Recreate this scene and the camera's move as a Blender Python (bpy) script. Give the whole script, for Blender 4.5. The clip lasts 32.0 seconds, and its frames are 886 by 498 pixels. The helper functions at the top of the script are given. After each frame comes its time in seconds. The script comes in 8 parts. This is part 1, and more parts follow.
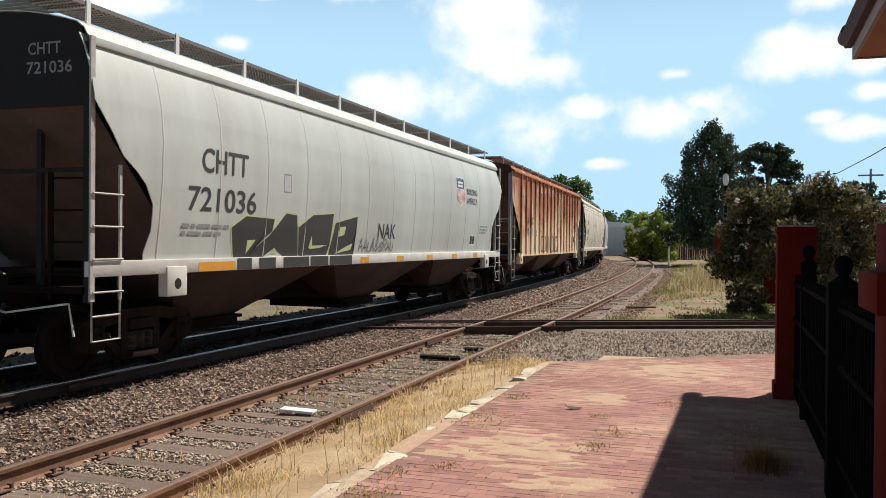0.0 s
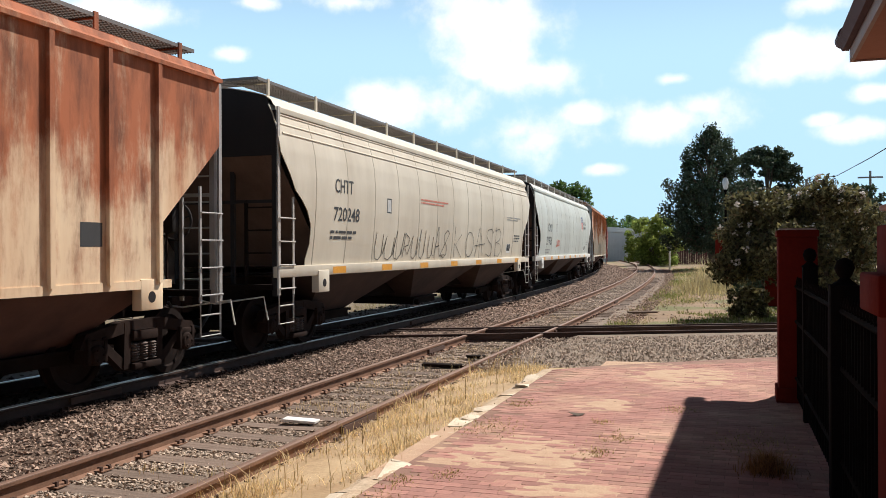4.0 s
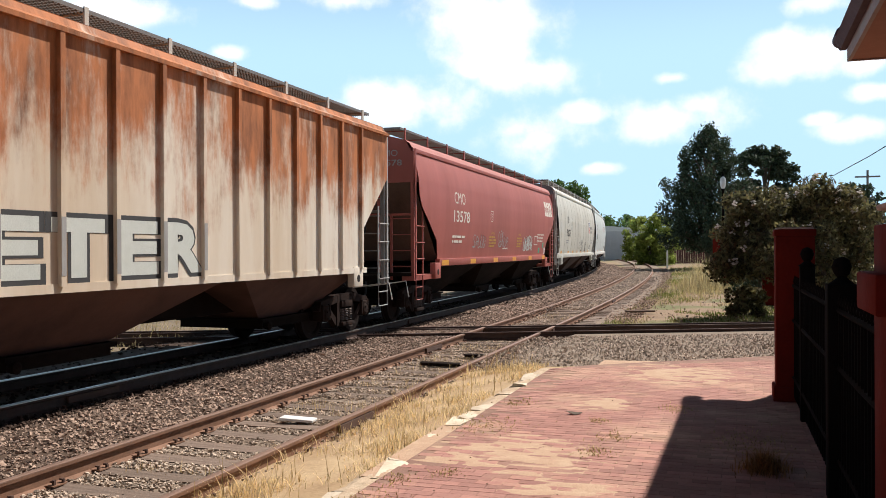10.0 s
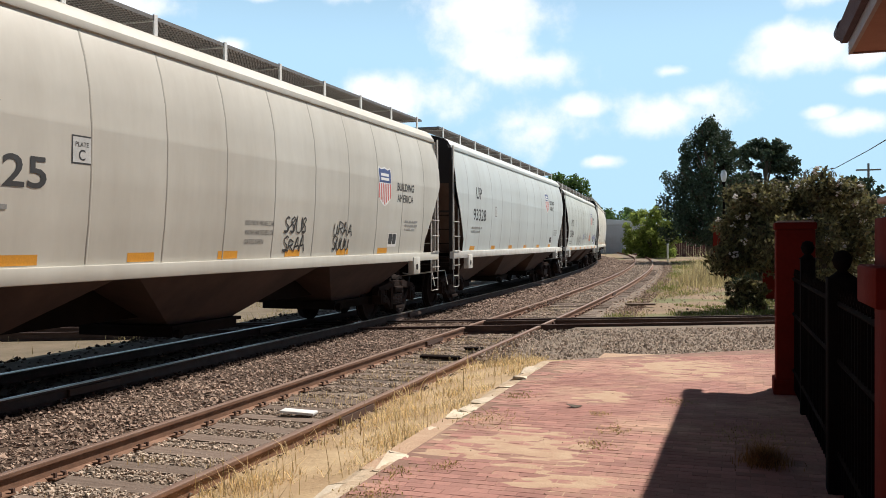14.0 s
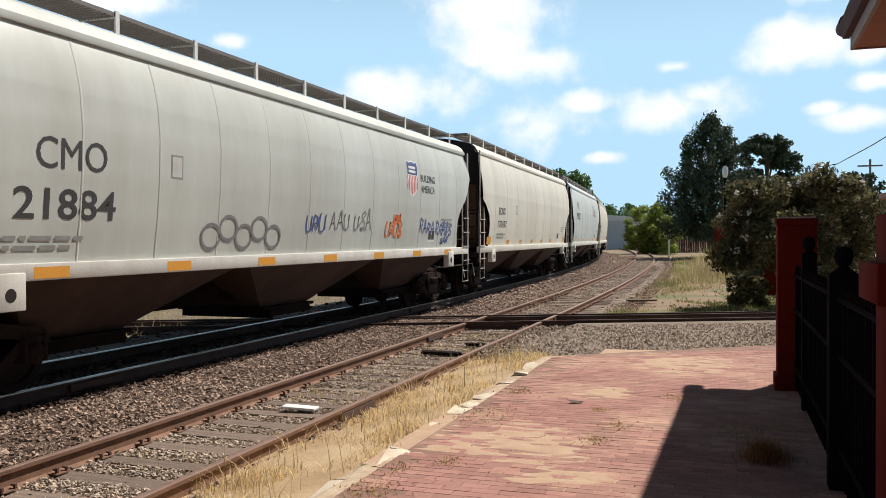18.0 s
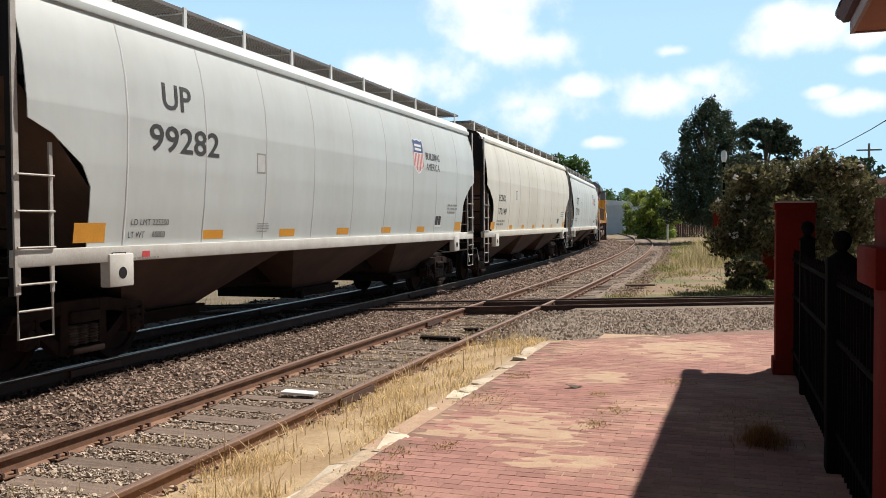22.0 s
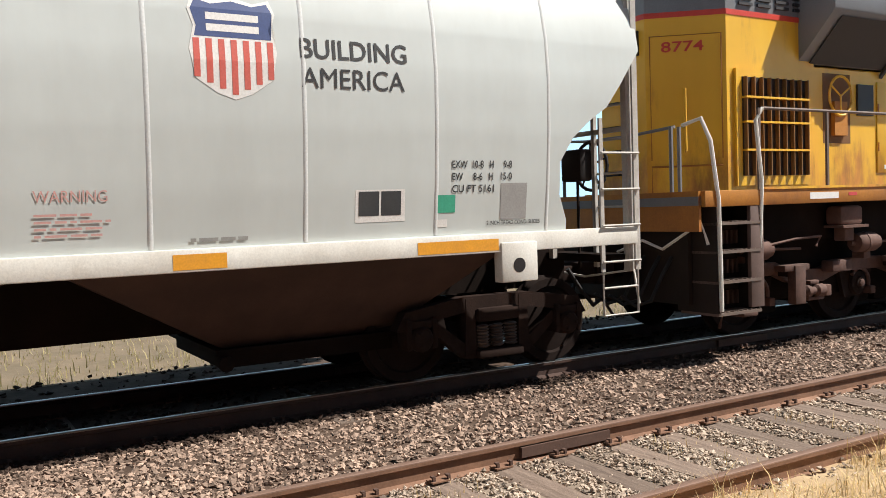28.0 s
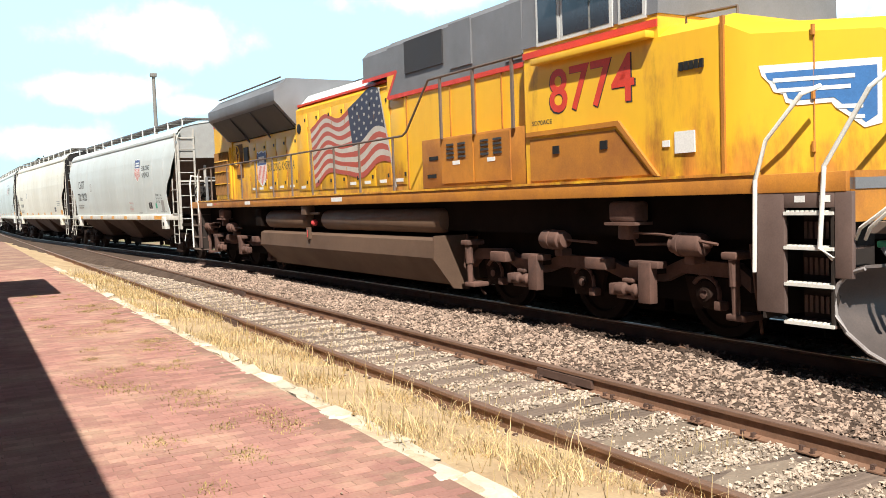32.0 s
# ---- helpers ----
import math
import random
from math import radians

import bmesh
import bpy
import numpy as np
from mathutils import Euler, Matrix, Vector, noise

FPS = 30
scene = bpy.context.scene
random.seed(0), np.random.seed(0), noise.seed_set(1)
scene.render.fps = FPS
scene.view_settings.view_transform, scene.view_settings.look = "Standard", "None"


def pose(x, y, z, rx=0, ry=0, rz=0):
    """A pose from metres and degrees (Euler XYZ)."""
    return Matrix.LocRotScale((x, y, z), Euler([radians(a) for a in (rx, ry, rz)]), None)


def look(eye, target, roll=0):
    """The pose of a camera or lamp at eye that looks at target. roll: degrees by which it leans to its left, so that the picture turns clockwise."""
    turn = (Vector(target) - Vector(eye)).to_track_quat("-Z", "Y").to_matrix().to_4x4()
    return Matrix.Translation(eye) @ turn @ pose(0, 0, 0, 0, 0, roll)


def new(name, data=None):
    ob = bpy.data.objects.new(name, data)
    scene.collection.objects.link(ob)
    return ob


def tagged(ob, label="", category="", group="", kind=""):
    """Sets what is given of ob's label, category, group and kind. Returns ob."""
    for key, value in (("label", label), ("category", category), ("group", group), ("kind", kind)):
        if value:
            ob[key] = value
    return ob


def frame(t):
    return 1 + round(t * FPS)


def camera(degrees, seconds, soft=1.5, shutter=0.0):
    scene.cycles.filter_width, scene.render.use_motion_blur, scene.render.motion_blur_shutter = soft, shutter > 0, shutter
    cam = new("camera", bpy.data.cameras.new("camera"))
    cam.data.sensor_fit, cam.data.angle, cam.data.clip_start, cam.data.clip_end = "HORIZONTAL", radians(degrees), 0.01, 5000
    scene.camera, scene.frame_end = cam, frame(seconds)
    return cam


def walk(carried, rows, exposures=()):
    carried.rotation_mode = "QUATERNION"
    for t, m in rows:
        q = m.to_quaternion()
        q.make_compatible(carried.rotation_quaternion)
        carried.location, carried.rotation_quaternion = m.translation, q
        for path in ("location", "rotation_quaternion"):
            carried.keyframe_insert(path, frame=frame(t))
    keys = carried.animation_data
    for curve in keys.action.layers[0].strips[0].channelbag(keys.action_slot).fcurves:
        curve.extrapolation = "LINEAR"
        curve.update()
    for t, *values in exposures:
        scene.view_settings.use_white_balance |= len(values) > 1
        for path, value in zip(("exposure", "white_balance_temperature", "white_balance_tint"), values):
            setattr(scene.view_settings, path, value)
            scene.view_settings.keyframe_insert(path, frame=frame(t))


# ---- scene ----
PATH = [
    (0.0, 18.54, -0.43, -0.45),
    (0.5, 18.5, -0.46, -0.14),
    (1.0, 18.32, -0.36, -0.13),
    (1.5, 18.15, -0.4, -0.28),
    (2.0, 18.26, -0.16, -0.08),
    (2.5, 18.67, 0.29, -0.08),
    (3.0, 18.48, 0.29, -0.13),
    (3.5, 18.46, 0.13, 0.19),
    (5.5, 18.69, 0.03, 0.38),
    (6.0, 18.65, -0.01, 0.42),
    (6.5, 18.71, -0.14, 0.21),
    (7.0, 18.53, 0.06, 0.28),
    (7.5, 18.41, 0.05, 0.2),
    (8.0, 18.52, 0.08, 0.39),
    (8.5, 18.61, 0.28, 0.26),
    (9.0, 18.48, 0.08, 0.37),
    (9.5, 18.43, 0.09, 0.39),
    (10.0, 18.43, -0.0, 0.26),
    (10.5, 18.49, 0.14, 0.22),
    (11.0, 18.8, 0.02, 0.25),
    (11.5, 18.75, -0.31, 0.1),
    (12.0, 18.42, -0.35, 0.22),
    (12.5, 18.6, -0.48, 0.27),
    (13.0, 18.54, -0.49, 0.19),
    (13.5, 18.48, -0.31, 0.42),
    (14.0, 18.46, -0.45, 0.25),
    (14.5, 18.28, -0.27, 0.38),
    (16.5, 18.54, -0.57, 0.36),
    (17.0, 18.53, -0.55, 0.33),
    (17.5, 18.52, -0.84, 0.25),
    (18.0, 18.54, -0.72, 0.23),
    (18.5, 18.43, -0.96, 0.31),
    (19.0, 18.45, -1.15, 0.52),
    (19.5, 18.3, -0.84, 0.64),
    (20.0, 18.52, -0.96, 0.39),
    (20.5, 18.57, -1.14, 0.35),
    (21.0, 18.7, -1.49, 0.38),
    (21.5, 18.63, -1.46, 0.49),
    (22.0, 18.45, -1.69, 0.36),
    (22.5, 18.47, -1.64, 0.27),
    (23.0, 18.4, -1.52, 0.18),
    (23.5, 18.59, -1.73, 0.22),
    (24.0, 18.39, -1.55, 0.31),
    (24.5, 18.12, -1.63, 0.31),
    (26.5, 18.66, -1.52, 0.16),
    (27.0, 20.77, -1.71, 0.49),
    (27.2, 24.06, -1.54, 0.77),
    (27.3, 26.98, -1.48, 0.97),
    (27.4, 30.49, -1.83, 1.43),
    (27.5, 34.9, -2.1, 1.5),
    (27.8, 47.5, -2.4, 1.7),
    (28.0, 59.2, -2.6, 1.9),
    (28.1, 64.6, -2.7, 2.0),
    (28.4, 82.0, -3.0, 2.4),
    (28.8, 101.8, -3.5, 2.5),
    (29.2, 119.6, -2.95, 2.2),
    (29.6, 134.0, -3.7, 2.2),
    (30.0, 143.6, -3.75, 2.2),
    (30.3, 147.5, -3.3, 2.0),
    (30.5, 148.0, -3.15, 2.6),
    (31.0, 148.7, -2.85, 2.8),
    (31.5, 149.1, -3.1, 1.9),
    (32.0, 150.2, -3.4, 2.0),
]
EYE = (0.0, 0.0, 1.82)
cam = camera(54.0, 32.0, soft=0.8)
walk(cam, [(t, pose(*EYE, 90 + p, r, y)) for t, y, p, r in PATH],
     exposures=[(0, 0.13, 6500, 12), (2, 0.24, 6500, 12), (3, 0.3, 6450, 14), (5.5, 0.14, 6500, 12), (7.5, 0.12, 6500, 12), (9, 0.24, 6500, 14), (12, 0.3, 6600, 14), (14, 0.16, 6500, 12),
                (17, 0.1, 6500, 12), (22, 0.18, 6500, 12), (24, 0.3, 6550, 12), (26.5, 0.2, 6500, 12), (28.4, 0.72, 6350, 10), (30.2, 0.9, 6200, 9), (32, 0.74, 6400, 8)])

# ---- sky and sun ----
SUN_DIR = Vector((0.41, 0.70, 1.0)).normalized()
world = bpy.data.worlds.new("summer_sky")
scene.world = world
world.use_nodes = True


def build_sky():
    nt = world.node_tree
    N, K = nt.nodes, nt.links
    bg = N["Background"]
    bg.inputs[1].default_value = 0.021
    sky = N.new("ShaderNodeTexSky")
    sky.sky_type, sky.sun_disc = "NISHITA", False
    sky.sun_elevation = math.asin(SUN_DIR.z)
    sky.sun_rotation = math.atan2(SUN_DIR.x, SUN_DIR.y)
    sky.dust_density, sky.air_density, sky.ozone_density = 0.6, 1.0, 1.6
    co = N.new("ShaderNodeTexCoord")
    wob = N.new("ShaderNodeTexNoise")
    wob.inputs["Scale"].default_value, wob.inputs["Detail"].default_value, wob.inputs["Roughness"].default_value = 13.0, 9.0, 0.58
    K.new(co.outputs["Generated"], wob.inputs["Vector"])
    # fair-weather clouds: bearing from north (+y, degrees to the left), elevation, half width, half height
    clouds = [(15.4, 14.9, 5.4, 2.5), (14.6, 12.6, 3.0, 1.5), (12.6, 11.3, 3.0, 1.15), (21.0, 9.4, 4.2, 1.6), (23.2, 10.0, 2.0, 1.0), (12.0, 7.2, 3.4, 1.5), (13.6, 7.7, 1.6, 0.9), (9.3, 8.6, 1.5, 0.7),
              (3.4, 8.0, 3.3, 1.35), (2.0, 8.9, 1.8, 0.9), (-3.8, 11.6, 3.1, 1.15), (-2.6, 12.3, 1.6, 0.8), (-7.6, 10.8, 1.6, 0.7), (-4.8, 14.6, 1.7, 0.6), (3.5, 10.7, 1.1, 0.4), (-6.9, 7.0, 1.9, 0.6),
              (-5.2, 7.7, 1.0, 0.4), (-8.2, 9.1, 1.5, 0.5), (24.4, 15.9, 2.8, 0.6), (30.8, 15.6, 1.2, 0.4), (38.8, 14.4, 4.2, 1.1), (8.1, 5.2, 1.3, 0.4), (16.4, 11.6, 0.8, 0.5), (32.2, 12.4, 1.2, 0.5),
              (168, 10.7, 5.0, 1.5), (172.6, 7.3, 4.0, 0.9), (166, 6.2, 1.7, 0.6), (175, 4.0, 4.0, 1.0), (150, 13.5, 5.0, 1.5), (158, 15.0, 4.0, 1.1), (95, 12.5, 2.0, 0.8), (122, 12.0, 5.0, 2.0)]
    total = None
    for b, e, w, h in clouds:
        b, e = radians(b), radians(e)
        d = Vector((-math.sin(b) * math.cos(e), math.cos(b) * math.cos(e), math.sin(e)))
        sub = N.new("ShaderNodeVectorMath")
        sub.operation = "SUBTRACT"
        sub.inputs[1].default_value = d
        K.new(co.outputs["Generated"], sub.inputs[0])
        mul = N.new("ShaderNodeVectorMath")
        mul.operation = "MULTIPLY"
        mul.inputs[1].default_value = (1 / radians(w), 1 / radians(w), 1 / radians(h))
        K.new(sub.outputs[0], mul.inputs[0])
        ln = N.new("ShaderNodeVectorMath")
        ln.operation = "LENGTH"
        K.new(mul.outputs[0], ln.inputs[0])
        inv = N.new("ShaderNodeMath")
        inv.operation, inv.use_clamp = "SUBTRACT", False
        inv.inputs[0].default_value = 1.28
        K.new(ln.outputs["Value"], inv.inputs[1])
        if total is None:
            total = inv
        else:
            mx = N.new("ShaderNodeMath")
            mx.operation = "SMOOTH_MAX"
            mx.inputs[2].default_value = 0.2
            K.new(total.outputs[0], mx.inputs[0])
            K.new(inv.outputs[0], mx.inputs[1])
            total = mx
    ns = N.new("ShaderNodeMath")
    ns.operation = "MULTIPLY_ADD"
    ns.inputs[1].default_value, ns.inputs[2].default_value = 3.4, -1.9
    K.new(wob.outputs["Fac"], ns.inputs[0])
    add = N.new("ShaderNodeMath")
    K.new(total.outputs[0], add.inputs[0])
    K.new(ns.outputs[0], add.inputs[1])
    ramp = N.new("ShaderNodeMapRange")
    ramp.interpolation_type = "SMOOTHSTEP"
    ramp.inputs["From Min"].default_value, ramp.inputs["From Max"].default_value = -0.3, 0.95
    ramp.inputs["To Max"].default_value = 0.92
    K.new(add.outputs[0], ramp.inputs["Value"])
    # thin haze low over the horizon
    sep = N.new("ShaderNodeSeparateXYZ")
    K.new(co.outputs["Generated"], sep.inputs[0])
    hz = N.new("ShaderNodeMapRange")
    hz.interpolation_type = "SMOOTHSTEP"
    hz.inputs["From Min"].default_value, hz.inputs["From Max"].default_value = 0.2, 0.48
    hz.inputs["To Min"].default_value, hz.inputs["To Max"].default_value = 0.84, 0.0
    K.new(sep.outputs["Z"], hz.inputs["Value"])
    m1 = N.new("ShaderNodeMix")
    m1.data_type = "RGBA"
    m1.inputs["B"].default_value = (25.4, 40.2, 52.0, 1)
    K.new(hz.outputs[0], m1.inputs["Factor"])
    K.new(sky.outputs[0], m1.inputs["A"])
    m2 = N.new("ShaderNodeMix")
    m2.data_type = "RGBA"
    m2.inputs["B"].default_value = (47.7, 48.9, 50.8, 1)
    K.new(ramp.outputs[0], m2.inputs["Factor"])
    K.new(m1.outputs["Result"], m2.inputs["A"])
    K.new(m2.outputs["Result"], bg.inputs[0])


build_sky()
sun_data = bpy.data.lights.new("sun", "SUN")
sun_data.energy, sun_data.angle, sun_data.color = 5.2, radians(0.53), (1.0, 0.94, 0.85)
sun = new("sun", sun_data)
sun.matrix_world = look(SUN_DIR * 60, (0, 0, 0))


# ---- materials ----
def shade(name, base, second=None, rough=0.8, metal=0.0, scale=6.0, amount=0.5, stretch=(1, 1, 1), bump=0.3, fine=60.0, rand=0.0, island=0.0, third=None, third_scale=1.2, third_at=0.58, spec=0.5, leafy=0.0, speck=0.2, across=False):
    """A surface of two or three colours at two scales of noise, in the object's own metres."""
    m = bpy.data.materials.new(name)
    m.use_nodes = True
    nt = m.node_tree
    N, K = nt.nodes, nt.links
    p = N["Principled BSDF"]
    p.inputs["Metallic"].default_value = metal
    p.inputs["Specular IOR Level"].default_value = spec
    co = N.new("ShaderNodeTexCoord")
    mp = N.new("ShaderNodeMapping")
    mp.inputs["Scale"].default_value = stretch
    K.new(co.outputs["Object"], mp.inputs[0])
    n1 = N.new("ShaderNodeTexNoise")
    n1.inputs["Scale"].default_value, n1.inputs["Detail"].default_value, n1.inputs["Roughness"].default_value = scale, 6, 0.65
    n2 = N.new("ShaderNodeTexNoise")
    n2.inputs["Scale"].default_value, n2.inputs["Detail"].default_value = fine, 3
    K.new(mp.outputs[0], n1.inputs["Vector"])
    K.new(co.outputs["Object"], n2.inputs["Vector"])
    r1 = N.new("ShaderNodeMapRange")
    r1.inputs["From Min"].default_value, r1.inputs["From Max"].default_value = 0.35, 0.7
    r1.inputs["To Max"].default_value = amount
    K.new(n1.outputs["Fac"], r1.inputs["Value"])
    mix = N.new("ShaderNodeMix")
    mix.data_type = "RGBA"
    mix.inputs["A"].default_value = (*base, 1)
    mix.inputs["B"].default_value = (*(second or [c * 0.6 for c in base]), 1)
    K.new(r1.outputs[0], mix.inputs["Factor"])
    out = mix.outputs["Result"]
    if third:
        n3 = N.new("ShaderNodeTexNoise")
        n3.inputs["Scale"].default_value, n3.inputs["Detail"].default_value, n3.inputs["Roughness"].default_value = third_scale, 7, 0.7
        K.new(N.new("ShaderNodeNewGeometry").outputs["Position"] if across else mp.outputs[0], n3.inputs["Vector"])
        r3 = N.new("ShaderNodeMapRange")
        r3.inputs["From Min"].default_value, r3.inputs["From Max"].default_value = third_at, third_at + (0.22 if across else 0.1)
        r3.inputs["To Max"].default_value = 0.8 if across else 1.0
        K.new(n3.outputs["Fac"], r3.inputs["Value"])
        mx = N.new("ShaderNodeMix")
        mx.data_type = "RGBA"
        mx.inputs["B"].default_value = (*third, 1)
        K.new(r3.outputs[0], mx.inputs["Factor"])
        K.new(out, mx.inputs["A"])
        out = mx.outputs["Result"]
    hv = N.new("ShaderNodeHueSaturation")
    vr = N.new("ShaderNodeMapRange")
    vr.inputs["To Min"].default_value, vr.inputs["To Max"].default_value = 1 - speck, 1 + speck
    K.new(n2.outputs["Fac"], vr.inputs["Value"])
    val = vr.outputs[0]
    if rand or island:
        src = N.new("ShaderNodeObjectInfo").outputs["Random"] if rand else N.new("ShaderNodeNewGeometry").outputs["Random Per Island"]
        rr = N.new("ShaderNodeMapRange")
        k = rand or island
        rr.inputs["To Min"].default_value, rr.inputs["To Max"].default_value = 1 - k, 1 + k
        K.new(src, rr.inputs["Value"])
        mm = N.new("ShaderNodeMath")
        mm.operation = "MULTIPLY"
        K.new(val, mm.inputs[0])
        K.new(rr.outputs[0], mm.inputs[1])
        val = mm.outputs[0]
    K.new(val, hv.inputs["Value"])
    K.new(out, hv.inputs["Color"])
    K.new(hv.outputs[0], p.inputs["Base Color"])
    rg = N.new("ShaderNodeMapRange")
    rg.inputs["To Min"].default_value, rg.inputs["To Max"].default_value = max(rough - 0.12, 0.05), min(rough + 0.15, 1)
    K.new(n1.outputs["Fac"], rg.inputs["Value"])
    K.new(rg.outputs[0], p.inputs["Roughness"])
    if bump:
        bp = N.new("ShaderNodeBump")
        bp.inputs["Strength"].default_value, bp.inputs["Distance"].default_value = bump, 0.01
        K.new(n2.outputs["Fac"], bp.inputs["Height"])
        K.new(bp.outputs[0], p.inputs["Normal"])
    if leafy:
        # thin leaves and blades let light through
        tr = N.new("ShaderNodeBsdfTranslucent")
        K.new(hv.outputs[0], tr.inputs["Color"])
        ms = N.new("ShaderNodeMixShader")
        ms.inputs[0].default_value = leafy
        K.new(p.outputs[0], ms.inputs[1])
        K.new(tr.outputs[0], ms.inputs[2])
        K.new(ms.outputs[0], N["Material Output"].inputs["Surface"])
    return m


def freight_paint(name, base, grime=(0.13, 0.10, 0.08), amount=0.45, rough=0.5, rust=None, rust_top=4.2, rust_len=2.4, rust_low=-0.62):
    """Car paint with dirt streaks that run down the side, and rust that bleeds from the top."""
    m = shade(name, base, grime, rough=rough, scale=0.9, amount=amount, stretch=(1.0, 1.0, 0.16), bump=0.02, fine=5, speck=0.04)
    if rust:
        nt = m.node_tree
        N, K = nt.nodes, nt.links
        p = N["Principled BSDF"]
        hue = p.inputs["Base Color"].links[0].from_node
        co = N.new("ShaderNodeTexCoord")
        mp = N.new("ShaderNodeMapping")
        mp.inputs["Scale"].default_value = (1.0, 1.7, 0.4)
        K.new(co.outputs["Object"], mp.inputs[0])
        nz = N.new("ShaderNodeTexNoise")
        nz.inputs["Scale"].default_value, nz.inputs["Detail"].default_value, nz.inputs["Roughness"].default_value = 1.6, 9, 0.7
        K.new(mp.outputs[0], nz.inputs["Vector"])
        blot = N.new("ShaderNodeTexNoise")
        blot.inputs["Scale"].default_value, blot.inputs["Detail"].default_value, blot.inputs["Roughness"].default_value = 0.75, 6, 0.62
        K.new(co.outputs["Object"], blot.inputs["Vector"])
        both = N.new("ShaderNodeMath")
        both.operation = "MULTIPLY_ADD"
        both.inputs[1].default_value = 0.75
        K.new(blot.outputs["Fac"], both.inputs[0])
        K.new(nz.outputs["Fac"], both.inputs[2])
        sp = N.new("ShaderNodeSeparateXYZ")
        K.new(co.outputs["Object"], sp.inputs[0])
        zr = N.new("ShaderNodeMapRange")
        zr.inputs["From Min"].default_value, zr.inputs["From Max"].default_value = rust_top - rust_len, rust_top
        zr.inputs["To Min"].default_value, zr.inputs["To Max"].default_value = rust_low, -0.2
        K.new(sp.outputs["Z"], zr.inputs["Value"])
        ad = N.new("ShaderNodeMath")
        K.new(both.outputs[0], ad.inputs[0])
        K.new(zr.outputs[0], ad.inputs[1])
        rr = N.new("ShaderNodeMapRange")
        rr.interpolation_type = "SMOOTHSTEP"
        rr.inputs["From Min"].default_value, rr.inputs["From Max"].default_value = 0.31, 0.66
        K.new(ad.outputs[0], rr.inputs["Value"])
        deep = N.new("ShaderNodeMix")
        deep.data_type = "RGBA"
        deep.inputs["A"].default_value = (*[q * 1.25 for q in rust], 1)
        deep.inputs["B"].default_value = (*[q * 0.42 for q in rust], 1)
        dr = N.new("ShaderNodeMapRange")
        dr.inputs["From Min"].default_value, dr.inputs["From Max"].default_value = 0.42, 0.68
        flake = N.new("ShaderNodeTexNoise")
        flake.inputs["Scale"].default_value, flake.inputs["Detail"].default_value, flake.inputs["Roughness"].default_value = 1.9, 8, 0.68
        K.new(mp.outputs[0], flake.inputs["Vector"])
        K.new(flake.outputs["Fac"], dr.inputs["Value"])
        K.new(dr.outputs[0], deep.inputs["Factor"])
        mx = N.new("ShaderNodeMix")
        mx.data_type = "RGBA"
        K.new(deep.outputs["Result"], mx.inputs["B"])
        K.new(rr.outputs[0], mx.inputs["Factor"])
        K.new(hue.outputs[0], mx.inputs["A"])
        K.new(mx.outputs["Result"], p.inputs["Base Color"])
    return m


